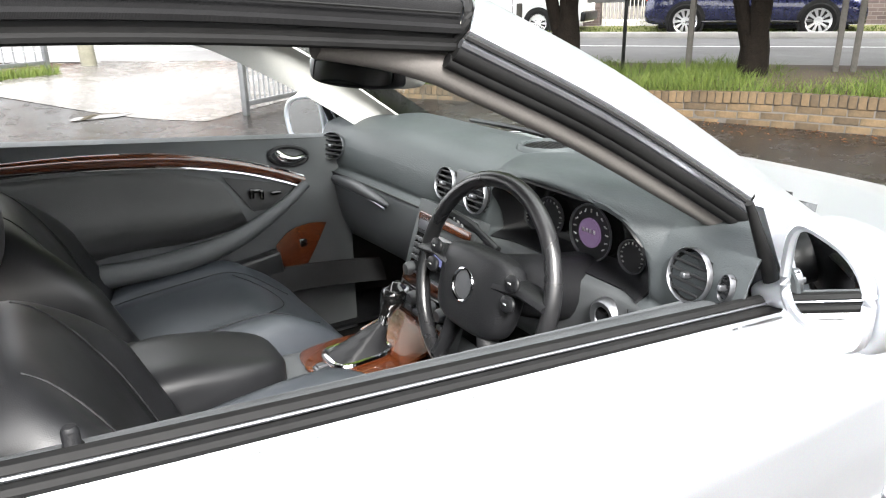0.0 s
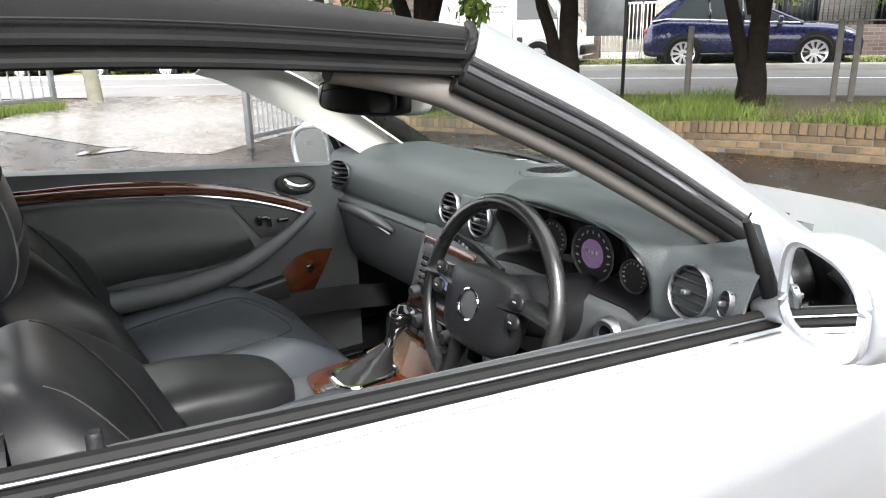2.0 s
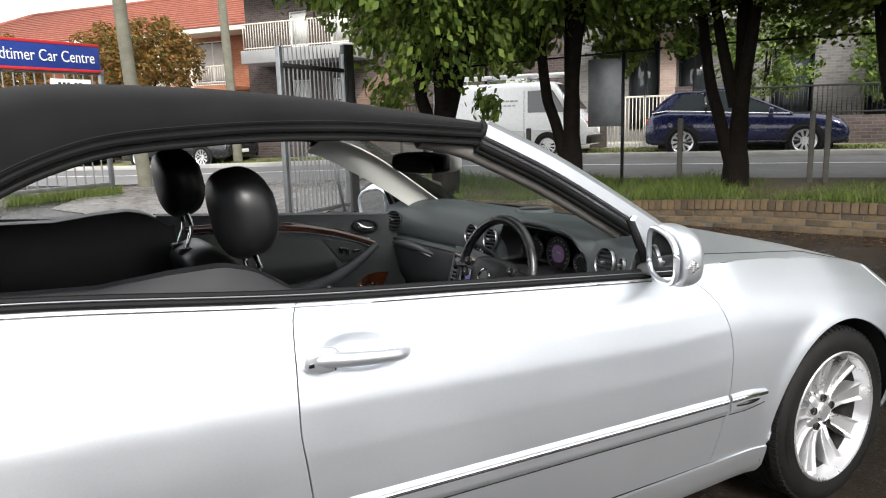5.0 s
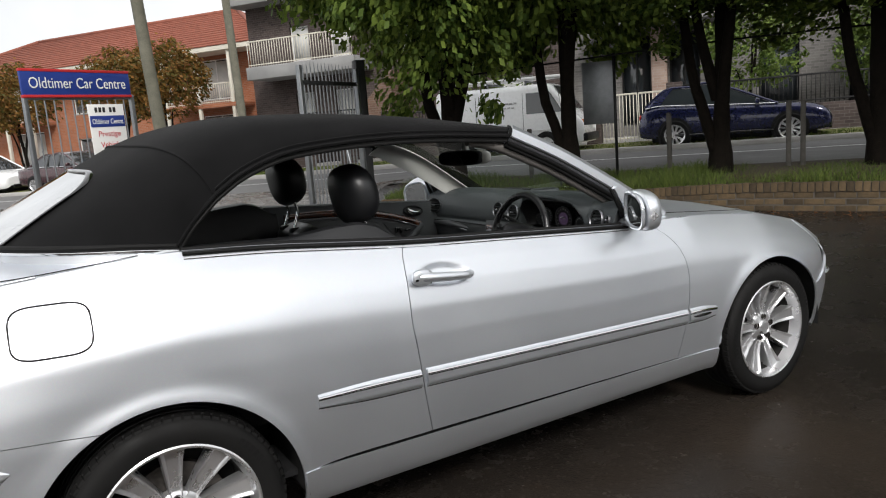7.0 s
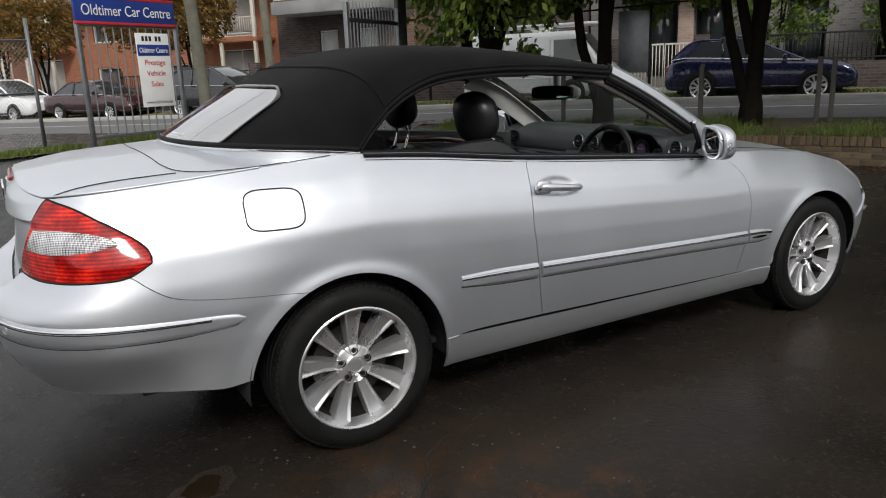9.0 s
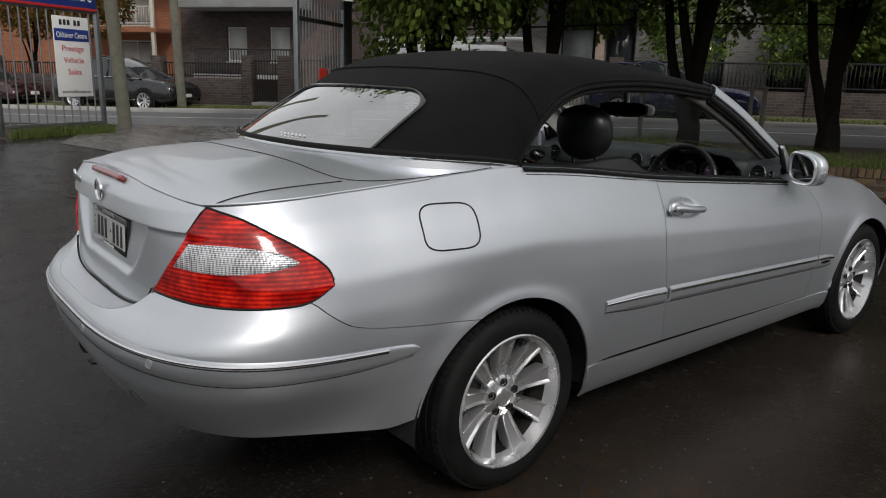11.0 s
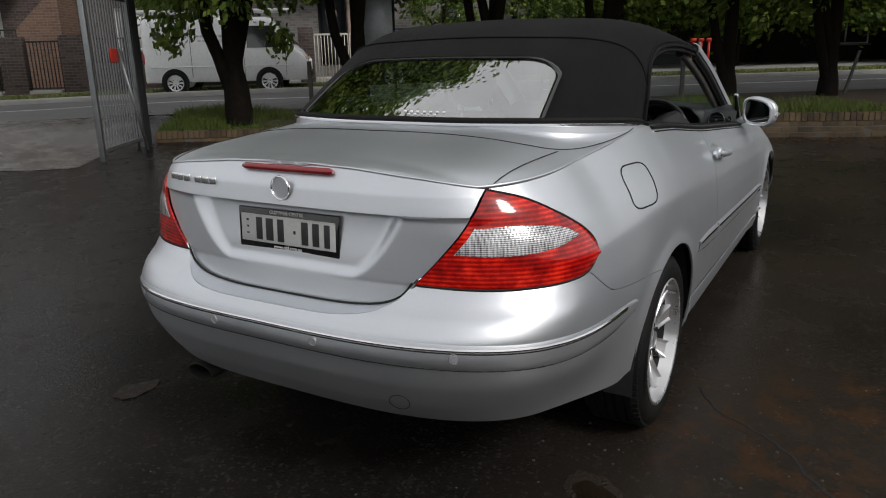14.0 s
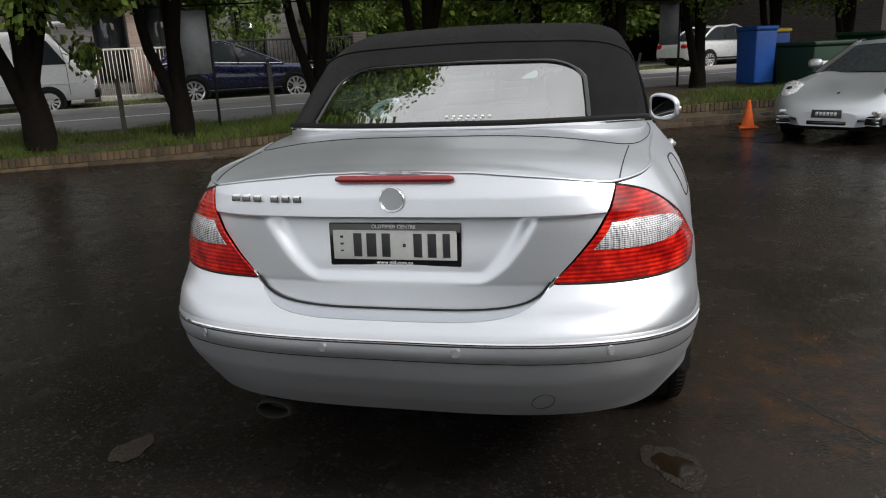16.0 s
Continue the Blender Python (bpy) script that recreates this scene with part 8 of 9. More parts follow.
def window(parent, xa, xb, za, zb, y=0.12, frame=None, mull=1, blind=False):
    f = rbox("window", (xb - xa, 0.05, zb - za), ((xa + xb) / 2, y + 0.05, (za + zb) / 2), M["pane"], parent, 0)
    fm = frame or M["white"]
    for x in [xa + 0.03, xb - 0.03] + [lerp(xa, xb, (k + 1) / (mull + 1)) for k in range(mull)]:
        rbox("window_frame", (0.05, 0.06, zb - za), (x, y + 0.01, (za + zb) / 2), fm, f, 0.004)
    for z in (za + 0.03, zb - 0.03):
        rbox("window_frame", (xb - xa, 0.06, 0.05), ((xa + xb) / 2, y + 0.012, z), fm, f, 0.004)
    if blind:
        rbox("blind", (xb - xa - 0.1, 0.01, (zb - za) * 0.9), ((xa + xb) / 2, y + 0.018, (za + zb) / 2), M["curtain"], f, 0)
    rbox("sill", (xb - xa + 0.1, 0.14, 0.06), ((xa + xb) / 2, y - 0.08, za - 0.03), M["concrete"], parent, 0.008)
    return f


def railing(parent, xa, xb, z, h, y, mat, step=0.13, name="balcony_rail"):
    r = rbox(name, (xb - xa, 0.05, 0.05), ((xa + xb) / 2, y, z + h), mat, parent, 0.005)
    rbox("bottom_rail", (xb - xa, 0.04, 0.04), ((xa + xb) / 2, y, z + 0.08), mat, r, 0.004)
    n = int((xb - xa) / step)
    for k in range(n + 1):
        x = lerp(xa, xb, k / n)
        rbox("baluster", (0.022, 0.022, h), (x, y, z + h / 2), mat, r, 0)
    return r


# orange brick flats with a hipped tile roof
fl = house("apartment_building", "orange brick flats with terracotta hipped roof", -32, 29, 0.2)
ops = []
for x in (2.0, 7.0, 12.0, 17.5, 21.2):
    for z in (0.7, 3.5):
        ops.append((x, x + (2.3 if x in (7.0, 21.2) else 1.8), z, z + (2.0 if x in (7.0, 21.2) else 1.4)))
facade(fl, 26, 5.9, 9, ops, M["brick_orange"])
for xa, xb, za, zb in ops:
    window(fl, xa, xb, za, zb, 0.12, M["white"], 1, zb - za > 1.8)
for x in (6.0, 20.2):
    sl = rbox("balcony", (4.6, 1.5, 0.2), (x + 2.1, -0.75, 3.1), M["brick_orange"], fl, 0.01)
    railing(fl, x - 0.1, x + 4.3, 3.2, 0.95, -1.42, M["cream"])
    for xx in (x, x + 2.1, x + 4.2):
        rbox("balcony_post", (0.16, 0.16, 5.7), (xx, -1.40, 2.85), M["cream"], fl, 0.01)
rbox("eave", (27.6, 1.0, 0.22), (13, -1.1, 5.85), M["cream"], fl, 0.02)
rbox("soffit", (27.4, 2.0, 0.08), (13, -0.6, 5.74), M["cream"], fl, 0.01)
rv_ = [(-0.8, -1.6, 5.95), (26.8, -1.6, 5.95), (26.8, 10, 5.95), (-0.8, 10, 5.95), (5, 4.2, 8.6), (21, 4.2, 8.6)]
make("roof", rv_, [(0, 1, 5, 4), (1, 2, 5), (2, 3, 4, 5), (3, 0, 4)], M["tile"], fl, smooth=False)
for k in range(15):
    t = k / 15
    a, b = lerp(np.array(rv_[0]), np.array(rv_[4]), t), lerp(np.array(rv_[1]), np.array(rv_[5]), t)
    tube("tile_course", [a + (0, 0, 0.02), b + (0, 0, 0.02)], 0.05, M["tile"], fl, n=5)
for a, b in ((0, 4), (1, 5), (4, 5)):
    tube("ridge_tiles", [np.array(rv_[a]) + (0, 0, 0.03), np.array(rv_[b]) + (0, 0, 0.03)], 0.13, M["tile"], fl, n=8)
for x in (4.9, 19.0, 25.7):
    tube("downpipe", [(x, -0.08, 0), (x, -0.08, 5.7)], 0.05, M["cream"], fl, n=8)

# dark brick townhouses
th = house("townhouse", "dark brown brick townhouses with balconies", -4.0, 24.5, 0.35)
ops = [(2.1, 3.0, 1.55, 2.9), (4.0, 4.9, 1.55, 2.9), (2.1, 3.0, 4.2, 5.6), (4.0, 4.9, 4.2, 5.6), (8.6, 9.8, 1.3, 2.7), (11.2, 12.4, 1.3, 2.7), (7.2, 8.2, 3.9, 5.2), (11.0, 12.4, 3.9, 5.2)]
facade(th, 13.5, 6.6, 8, ops, M["brick_brown"])
for o in ops:
    window(th, *o, 0.12, M["white"], 0, True)
railing(th, 1.2, 5.8, 1.0, 1.0, -0.9, M["iron"], 0.12)
rbox("balcony", (4.8, 1.0, 0.16), (3.5, -0.5, 0.95), M["concrete"], th, 0.01)
rbox("roof_slab", (14, 9.2, 0.35), (6.75, 3.6, 6.75), M["render_grey"], th, 0.02)
rbox("balcony", (5.0, 1.6, 0.5), (3.4, -0.8, 3.75), M["render_grey"], th, 0.02)
railing(th, 1.0, 5.8, 4.0, 1.0, -1.5, M["cream"], 0.12)
make("entry_gable", [(6.0, -1.6, 0), (7.4, -1.6, 0), (7.4, -1.6, 3.3), (6.0, -1.6, 2.0), (6.0, 0, 0), (7.4, 0, 0), (7.4, 0, 3.3), (6.0, 0, 2.0)], [(0, 1, 2, 3), (4, 7, 6, 5), (0, 3, 7, 4), (1, 5, 6, 2), (3, 2, 6, 7)], brickwork("tan_brickwork", (0.10, 0.055, 0.036), (0.17, 0.10, 0.068), (0.2, 0.18, 0.16)), th, smooth=False)
gh = house("grey_house", "grey brick house with tall dark openings", 9.6, 24.5, 0.35)
ops = [(2.0, 3.0, 0.6, 3.6), (3.6, 4.6, 0.6, 3.6), (6.4, 7.6, 0.9, 3.0), (9.0, 10.4, 0.9, 3.0), (2.0, 3.4, 4.3, 5.6), (6.4, 8.0, 4.3, 5.6)]
facade(gh, 11.5, 6.4, 8, ops, M["brick_grey"])
for o in ops:
    window(gh, *o, 0.15, M["iron"], 1, False)
rbox("pilaster", (0.5, 0.35, 3.9), (3.3, -0.18, 1.95), brickwork("pale_brickwork", (0.30, 0.2, 0.16), (0.42, 0.32, 0.27), (0.4, 0.36, 0.33)), gh, 0.01)
rbox("porch_slab", (4.2, 1.6, 0.3), (3.3, -0.8, 3.95), M["render_grey"], gh, 0.02)
rbox("roof_slab", (12, 9, 0.4), (5.7, 3.4, 6.6), M["render_grey"], gh, 0.02)
dk = house("garage_building", "low building with deep dark carport", 21.5, 25.5, 0.4, "building")
ops = [(1.0, 7.5, 0.0, 2.7), (10.0, 12.0, 0.9, 2.2), (14, 16.5, 0.9, 2.2)]
facade(dk, 30, 5.6, 9, ops, M["brick_dark"])
for o in ops[1:]:
    window(dk, *o, 0.12, M["white"], 1)
rbox("carport_back", (6.4, 0.1, 2.7), (4.25, 5.0, 1.35), M["iron"], dk, 0)
rbox("fascia", (8.2, 0.5, 0.6), (4.2, -0.3, 2.95), M["render_grey"], dk, 0.02)
for x in (2.2, 5.6):
    rbox("strip_lamp", (0.9, 0.1, 0.05), (x, 1.2, 2.62), glow("lit_tube", (1.0, 0.97, 0.9), 3.0), dk, 0.01)
# plain walls that close the lot behind the camera
for nm, size, at in (("wall_south", (30.0, 0.24, 2.4), (-1.0, -12.5, 1.15)), ("wall_west", (0.24, 15.0, 2.4), (-15.9, -4.8, 1.15))):
    tagged(rbox(nm, size, at, M["brick_dark"], None, 0.01, 1), "plain dark brick wall closing the lot", "wall", kind="structure")
# low flats on the right behind the lot, and closing masses around
for nm, lab, pts, h, mt in (("neighbour_building", "dark brick building behind the bins", ((24, -9), (40, -22), (44, -17), (28, -4)), 5.5, "brick_dark"),):
    V = [(x, y, z) for z in (0, h) for x, y in pts]
    ob = make(nm, V, [(0, 1, 5, 4), (1, 2, 6, 5), (2, 3, 7, 6), (3, 0, 4, 7), (4, 5, 6, 7)], M[mt], smooth=False)
    tagged(ob, lab, "building")
# front walls, piers, gates and palings along the footpath
fw = thing("front_wall", "dark brick front wall with iron infill panels", "wall", loc=pose(*road_xy(0, 20.0), 0, 0, 0, ROT))
for xa, xb, h in ((-9.0, 1.75, 1.55), (2.72, 3.4, 1.62), (4.4, 5.2, 1.62)):
    for k in range(1):
        rbox("brick_panel", (xb - xa, 0.24, h * (0.62 if xb - xa > 2 else 1)), ((xa + xb) / 2, 0, road_z((xa + xb) / 2) + 0.17 + h * (0.31 if xb - xa > 2 else 0.5)), M["brick_brown"], fw, 0.006)
for x in (-8.9, -5.3, -1.9, 1.6):
    rbox("pier", (0.36, 0.36, 1.65), (x, 0, road_z(x) + 1.0), M["brick_brown"], fw, 0.008)
for xa, xb in ((-8.7, -5.5), (-5.1, -2.1), (-1.7, 1.4)):
    railing(fw, xa, xb, road_z(xa) + 1.1, 0.5, 0.0, M["iron"], 0.1, "iron_panel")
for xa, xb in ((1.8, 2.68), (3.45, 4.35)):
    railing(fw, xa, xb, road_z(xa) + 0.25, 1.4, 0.0, M["iron"], 0.09, "iron_gate")
    rbox("gate_step", (xb - xa, 0.5, 0.16), ((xa + xb) / 2, 0, road_z(xa) + 0.2), M["concrete"], fw, 0.01)
for xa, xb in ((5.3, 10.4), (14.0, 19.0), (19.4, 21.2)):
    rbox("brick_panel", (xb - xa, 0.24, 0.75), ((xa + xb) / 2, 0, road_z((xa + xb) / 2) + 0.5), M["brick_brown"], fw, 0.006)
    railing(fw, xa, xb, road_z(xa) + 0.9, 0.75, 0.0, M["iron"], 0.11, "iron_panel")
for x in (10.6, 11.45, 13.75, 19.2):
    rbox("pier", (0.42, 0.36, 1.62), (x, 0, road_z(x) + 0.95), M["brick_brown"], fw, 0.008)
railing(fw, 11.7, 12.7, road_z(12) + 0.2, 1.35, 0.0, M["cream"], 0.1, "pale_gate")
railing(fw, 12.75, 13.55, road_z(12) + 0.2, 1.35, 0.0, M["cream"], 0.1, "pale_gate")
rbox("meter_pipe", (0.06, 0.06, 0.9), (23.4, -0.8, road_z(23) + 0.6), M["galv"], fw, 0.01)
for k in range(3):
    rbox("hydrant_valve", (0.16, 0.10, 0.10), (23.2 + 0.25 * k, -0.8, road_z(23) + 1.1), M["red_plastic"], fw, 0.02)
    tube("hydrant_pipe", [(23.2 + 0.25 * k, -0.8, road_z(23) + 0.2), (23.2 + 0.25 * k, -0.8, road_z(23) + 1.05)], 0.04, M["red_plastic"], fw, n=8)

# ---- parked vehicles ----
def street_wheel(parent, x, y, r, side):
    w = lathe("wheel", [(r * 0.66, 0.09), (r * 0.72, 0.10), (r * 0.9, 0.10), (r, 0.06), (r, -0.08), (r * 0.6, -0.09)], M["tyre"], parent, n=32)
    lathe("rim", [(0.0, 0.075), (r * 0.18, 0.08), (r * 0.2, 0.07), (r * 0.6, 0.07), (r * 0.68, 0.095), (r * 0.7, 0.10)], M["alloy"], w, n=30)
    gap_mesh = None
    for k in range(10):
        if gap_mesh is None:
            V = [(rr, 0.0725, sg * hw) for rr, hw in ((0.25 * r, 0.03 * r), (0.6 * r, 0.09 * r)) for sg in (-1, 1)]
            gap = make("rim_gap", V, [(0, 1, 3, 2)], M["gap"], w, smooth=False)
            gap_mesh = gap.data
        else:
            gap = new("rim_gap", gap_mesh)
            gap.parent = w
        gap.matrix_basis = pose(0, 0, 0, 0, 36 * (k + 0.5), 0)
    w.matrix_basis = pose(x, y, r) @ (Matrix.Identity(4) if side > 0 else Matrix.Diagonal((1, -1, 1, 1)))
    return w


def vehicle(name, label, m, L, W, deck, house_pts, wheels, r, paint, rails=None, cat="car", lamps=True, group="cars parked along the street", bulge=0.0, taper=0.20, low=0.42, quarter=None):
    """deck: (x, z) along the top of the body; house_pts: rear foot, rear top, front top, front foot of the glasshouse; x runs from the tail to the nose."""
    car_ = thing(name, label, cat, group, m)
    dz = table(deck)
    rows = []
    for x in np.r_[0, 0.02, 0.08, 0.2, np.linspace(0.4, L - 0.4, 26), L - 0.2, L - 0.08, L - 0.02, L]:
        e = min(1, min(x, L - x) / (0.45 if taper < 0.3 else 0.75))
        k = (1 - (1 - e) ** 2.6) ** (1 / 2.6)
        w = W / 2 * (1 - taper + taper * k)
        zt = dz(x)
        zl = lerp(low, 0.29, k)
        fr = [0.90, 0.985, 1.0, 0.995, 0.97, 0.92, 0.84, 0.74, 0.62, 0.46, 0.25, 0.0]
        ys = [w * q for q in fr]
        wing = bulge * smooth01(L - 2.0, L - 0.9, x) * smooth01(L - 0.02, L - 0.5, x)
        zs = [zl, zl + 0.08] + [lerp(zl, zt, q) for q in (0.42, 0.68, 0.86)] + [zt + 0.025 - 0.045 * q ** 4 + wing * math.exp(-(((q - 0.74) / 0.19) ** 2)) for q in fr[5:]]
        rows.append([(x, y, z) for y, z in zip(ys, zs)] + [(x, -y, z) for y, z in zip(ys[-2::-1], zs[-2::-1])])
    P = np.array(rows)
    body = sheet("body", P, paint, car_)
    for i in (0, -1):
        make("end_panel", P[i], [tuple(range(P.shape[1]))], paint, car_, smooth=False)
    rf, rt, ft, ff = house_pts
    wb, wt = W / 2 * 0.92, W / 2 * 0.70
    ring = lambda pts: pts
    zr = rt[1]
    rail = crom([(rf[0], rf[1]), (rt[0], rt[1]), ((rt[0] + ft[0]) / 2, zr + 0.03), (ft[0], ft[1]), (ff[0], ff[1])], 40)
    G = []
    for x, z in rail:
        t = (z - min(rf[1], ff[1])) / (zr - min(rf[1], ff[1]) + 1e-6)
        G.append((x, lerp(wb, wt, min(1, max(0, t))), z))
    side_pts = np.array(G)
    belt = np.array([(x, wb, min(dz(x), z) - 0.01) for x, y, z in G])
    for sg in (-1, 1):
        sheet("side_glass", np.stack([belt * (1, sg, 1), side_pts * (1, sg, 1)], 1), M["pane"], car_)
        tube("roof_rail", side_pts * (1, sg, 1), 0.035, rails or paint, car_, n=8)
        for u in (0.40, 0.62):
            x = lerp(rf[0], ff[0], u)
            tube("door_pillar", [(x, sg * (wb + 0.004), dz(x)), (x - 0.05, sg * (wt + 0.02), zr)], 0.03, M["gloss"], car_, n=6)
        if quarter:
            # solid rear quarter: the side window begins at a slanted edge
            rows_ = []
            for u in np.linspace(0, 1, 12):
                xb_, xt_ = lerp(rf[0], quarter[0], u), lerp(rf[0], quarter[1], u)
                zt_ = float(np.interp(xt_, side_pts[:, 0], side_pts[:, 2]))
                yt_ = float(np.interp(xt_, side_pts[:, 0], side_pts[:, 1]))
                rows_.append([(lerp(xb_, xt_, k), sg * (lerp(wb, yt_, k) + 0.012), lerp(dz(xb_) - 0.02, zt_, k)) for k in np.linspace(0, 1, 6)])
            sheet("rear_quarter", np.array(rows_), paint, car_)
        tube("window_chrome", side_pts[(12 if quarter else 3):-2] * (1, sg, 1) + (0, 0.022 * sg, -0.03), 0.008, M["chrome"], car_, n=6)
        tube("waist_line", [(x, sg * (wb + 0.014), dz(x) + 0.01) for x in np.linspace(rf[0], ff[0], 20)], 0.012, M["chrome"], car_, n=6)
    k0 = int(np.argmin(np.abs(rail[:, 0] - rt[0])))
    k1 = int(np.argmin(np.abs(rail[:, 0] - ft[0])))
    span_ = lambda a, b, mat, nm: sheet(nm, np.stack([side_pts[a:b] * (1, q, 1) + (0, 0, 0.03 * (1 - q * q)) for q in np.linspace(-1, 1, 9)], 1), mat, car_)
    span_(k0 - 1, k1 + 2, paint, "roof")
    span_(0, k0, M["pane"], "rear_glass")
    span_(k1 + 1, 40, M["pane"], "windscreen")
    for x in wheels:
        for sg in (-1, 1):
            street_wheel(car_, x, sg * (W / 2 - 0.062), r, sg)
            lathe("wheel_arch", [(r * 0.70, -0.01), (r * 1.14, -0.01), (r * 1.14, 0.010), (r * 0.70, 0.010)], M["gap"], car_, (x, sg * (W / 2 - 0.003), r * 1.02), "y", 32, closed=True)
    if lamps:
        for sg in (-1, 1):
            blob("headlamp", (0.34, 0.30, 0.17), M["lens_clear"], car_, (0.7, 0.7), pose(L - 0.20, sg * (W / 2 - 0.24), dz(L - 0.15) - 0.13))
            blob("tail_lamp", (0.14, 0.30, 0.17), M["lens_red"], car_, (0.7, 0.7), pose(0.06, sg * (W / 2 - 0.25), dz(0.1) - 0.14))
            blob("mirror", (0.12, 0.2, 0.14), paint, car_, (0.7, 0.7), pose(ff[0] - 0.45, sg * (W / 2 + 0.02), dz(ff[0] - 0.4) + 0.08))
            tube("side_trim", [(0.9, sg * (W / 2 + 0.002), 0.36), (L - 1.0, sg * (W / 2 + 0.002), 0.36)], 0.03, M["gloss"], car_, n=6)
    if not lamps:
        # added near-black box stands in for the shade below the low body
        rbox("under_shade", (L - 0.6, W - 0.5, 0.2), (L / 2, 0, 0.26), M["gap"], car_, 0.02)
        return car_
    rbox("bumper_intake", (0.08, W * 0.62, 0.16), (L - 0.02, 0, 0.38), M["gloss"], car_, 0.03)
    rbox("plate", (0.02, 0.37, 0.11), (L + 0.025, 0, 0.52), M["white"], car_, 0.004)
    # near-black box, added as the shade between body and road
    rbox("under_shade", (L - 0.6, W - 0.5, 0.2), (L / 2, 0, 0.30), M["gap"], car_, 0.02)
    return car_


def paint_of(name, c, metal=0.5):
    return plain(name, c, 0.28, metal, coat=1.0)


def parked(s, d, side=1):
    x, y = road_xy(s, d)
    return pose(x, y, road_z(s + 2) + 0.02, 0, 0, ROT)


blue = paint_of("blue_car_paint", (0.009, 0.012, 0.055), 0.35)
suv_deck = [(0, 0.80), (0.08, 1.02), (0.4, 1.10), (2.2, 1.05), (3.3, 1.02), (3.6, 1.01), (4.2, 0.93), (4.5, 0.82), (4.62, 0.72), (4.68, 0.60)]
suv_house = ((0.18, 1.08), (0.75, 1.60), (2.25, 1.66), (3.50, 1.01))
cross_deck = [(0, 0.72), (0.05, 0.92), (0.16, 1.06), (0.5, 1.11), (1.2, 1.08), (2.2, 1.02), (3.2, 0.98), (3.7, 0.96), (4.05, 0.91), (4.28, 0.83), (4.40, 0.73), (4.46, 0.60)]
cross_house = ((0.16, 1.09), (0.66, 1.51), (1.85, 1.57), (3.28, 0.98))
vehicle("suv", "dark blue crossover wagon parked by the verge", parked(13.06, 18.48) @ Matrix.Translation((0, 0, -0.04)), 4.46, 1.87, cross_deck, cross_house, (0.89, 3.55), 0.37, blue, taper=0.13, quarter=(0.50, 0.86))
black = paint_of("dark_car_paint", (0.015, 0.016, 0.018), 0.4)
vehicle("suv", "dark grey wagon parked by the far kerb", parked(-4.4, 18.48), 4.6, 1.83, suv_deck, suv_house, (0.95, 3.62), 0.35, black)
maroon = paint_of("maroon_car_paint", (0.045, 0.012, 0.016), 0.4)
sed_deck = [(0, 0.72), (0.08, 0.92), (0.9, 0.96), (3.3, 0.93), (4.2, 0.82), (4.5, 0.62), (4.6, 0.55)]
sed_house = ((0.65, 0.95), (1.35, 1.38), (2.4, 1.42), (3.35, 0.92))
vehicle("sedan", "dark maroon sedan parked behind the fence", parked(-10.4, 18.4), 4.6, 1.76, sed_deck, sed_house, (0.95, 3.6), 0.31, maroon)
whitep = paint_of("white_car_paint", (0.82, 0.83, 0.83), 0.0)
vehicle("suv", "white wagon parked behind the wire fence", parked(-15.6, 18.4), 4.6, 1.85, suv_deck, suv_house, (0.95, 3.62), 0.35, whitep)
vehicle("sedan", "white sedan parked further along the street", parked(30.1, 18.4), 4.6, 1.76, sed_deck, sed_house, (0.95, 3.6), 0.31, paint_of("pearl_paint", (0.62, 0.63, 0.64), 0.1))
vehicle("sedan", "silver car parked behind the white sedan", parked(37.0, 18.4), 4.6, 1.76, sed_deck, sed_house, (0.95, 3.6), 0.31, M["paint"])

# white van with roof pipes
van = thing("delivery_van", "white delivery van with pipes on the roof rack", "van", "cars parked along the street", parked(7.35, 18.42))
VL, VW = 4.3, 1.70
vd = table([(0, 1.90), (0.1, 1.96), (3.22, 1.97), (3.42, 1.91), (3.95, 1.22), (4.14, 1.08), (4.26, 0.88), (4.3, 0.6)])
rows = []
for x in np.r_[0, 0.03, 0.1, np.linspace(0.25, 4.0, 40), 4.15, 4.25, 4.3]:
    e = min(1, min(x, VL - x) / 0.3)
    k = (1 - (1 - e) ** 2.6) ** (1 / 2.6)
    w, zt = VW / 2 * (0.88 + 0.12 * k), vd(x)
    ys = [w * 0.93, w, w, w * 0.985, w * 0.95, w * 0.90, w * 0.82, 0]
    zs = [0.32, 0.40, 0.85, lerp(0.85, zt, 0.5), lerp(0.85, zt, 0.85), zt - 0.05, zt, zt + 0.03]
    rows.append([(x, y, z) for y, z in zip(ys, zs)] + [(x, -y, z) for y, z in zip(ys[-2::-1], zs[-2::-1])])
P = np.array(rows)
sheet("body", P, whitep, van)
for i in (0, -1):
    make("end_panel", P[i], [tuple(range(P.shape[1]))], whitep, van, smooth=False)
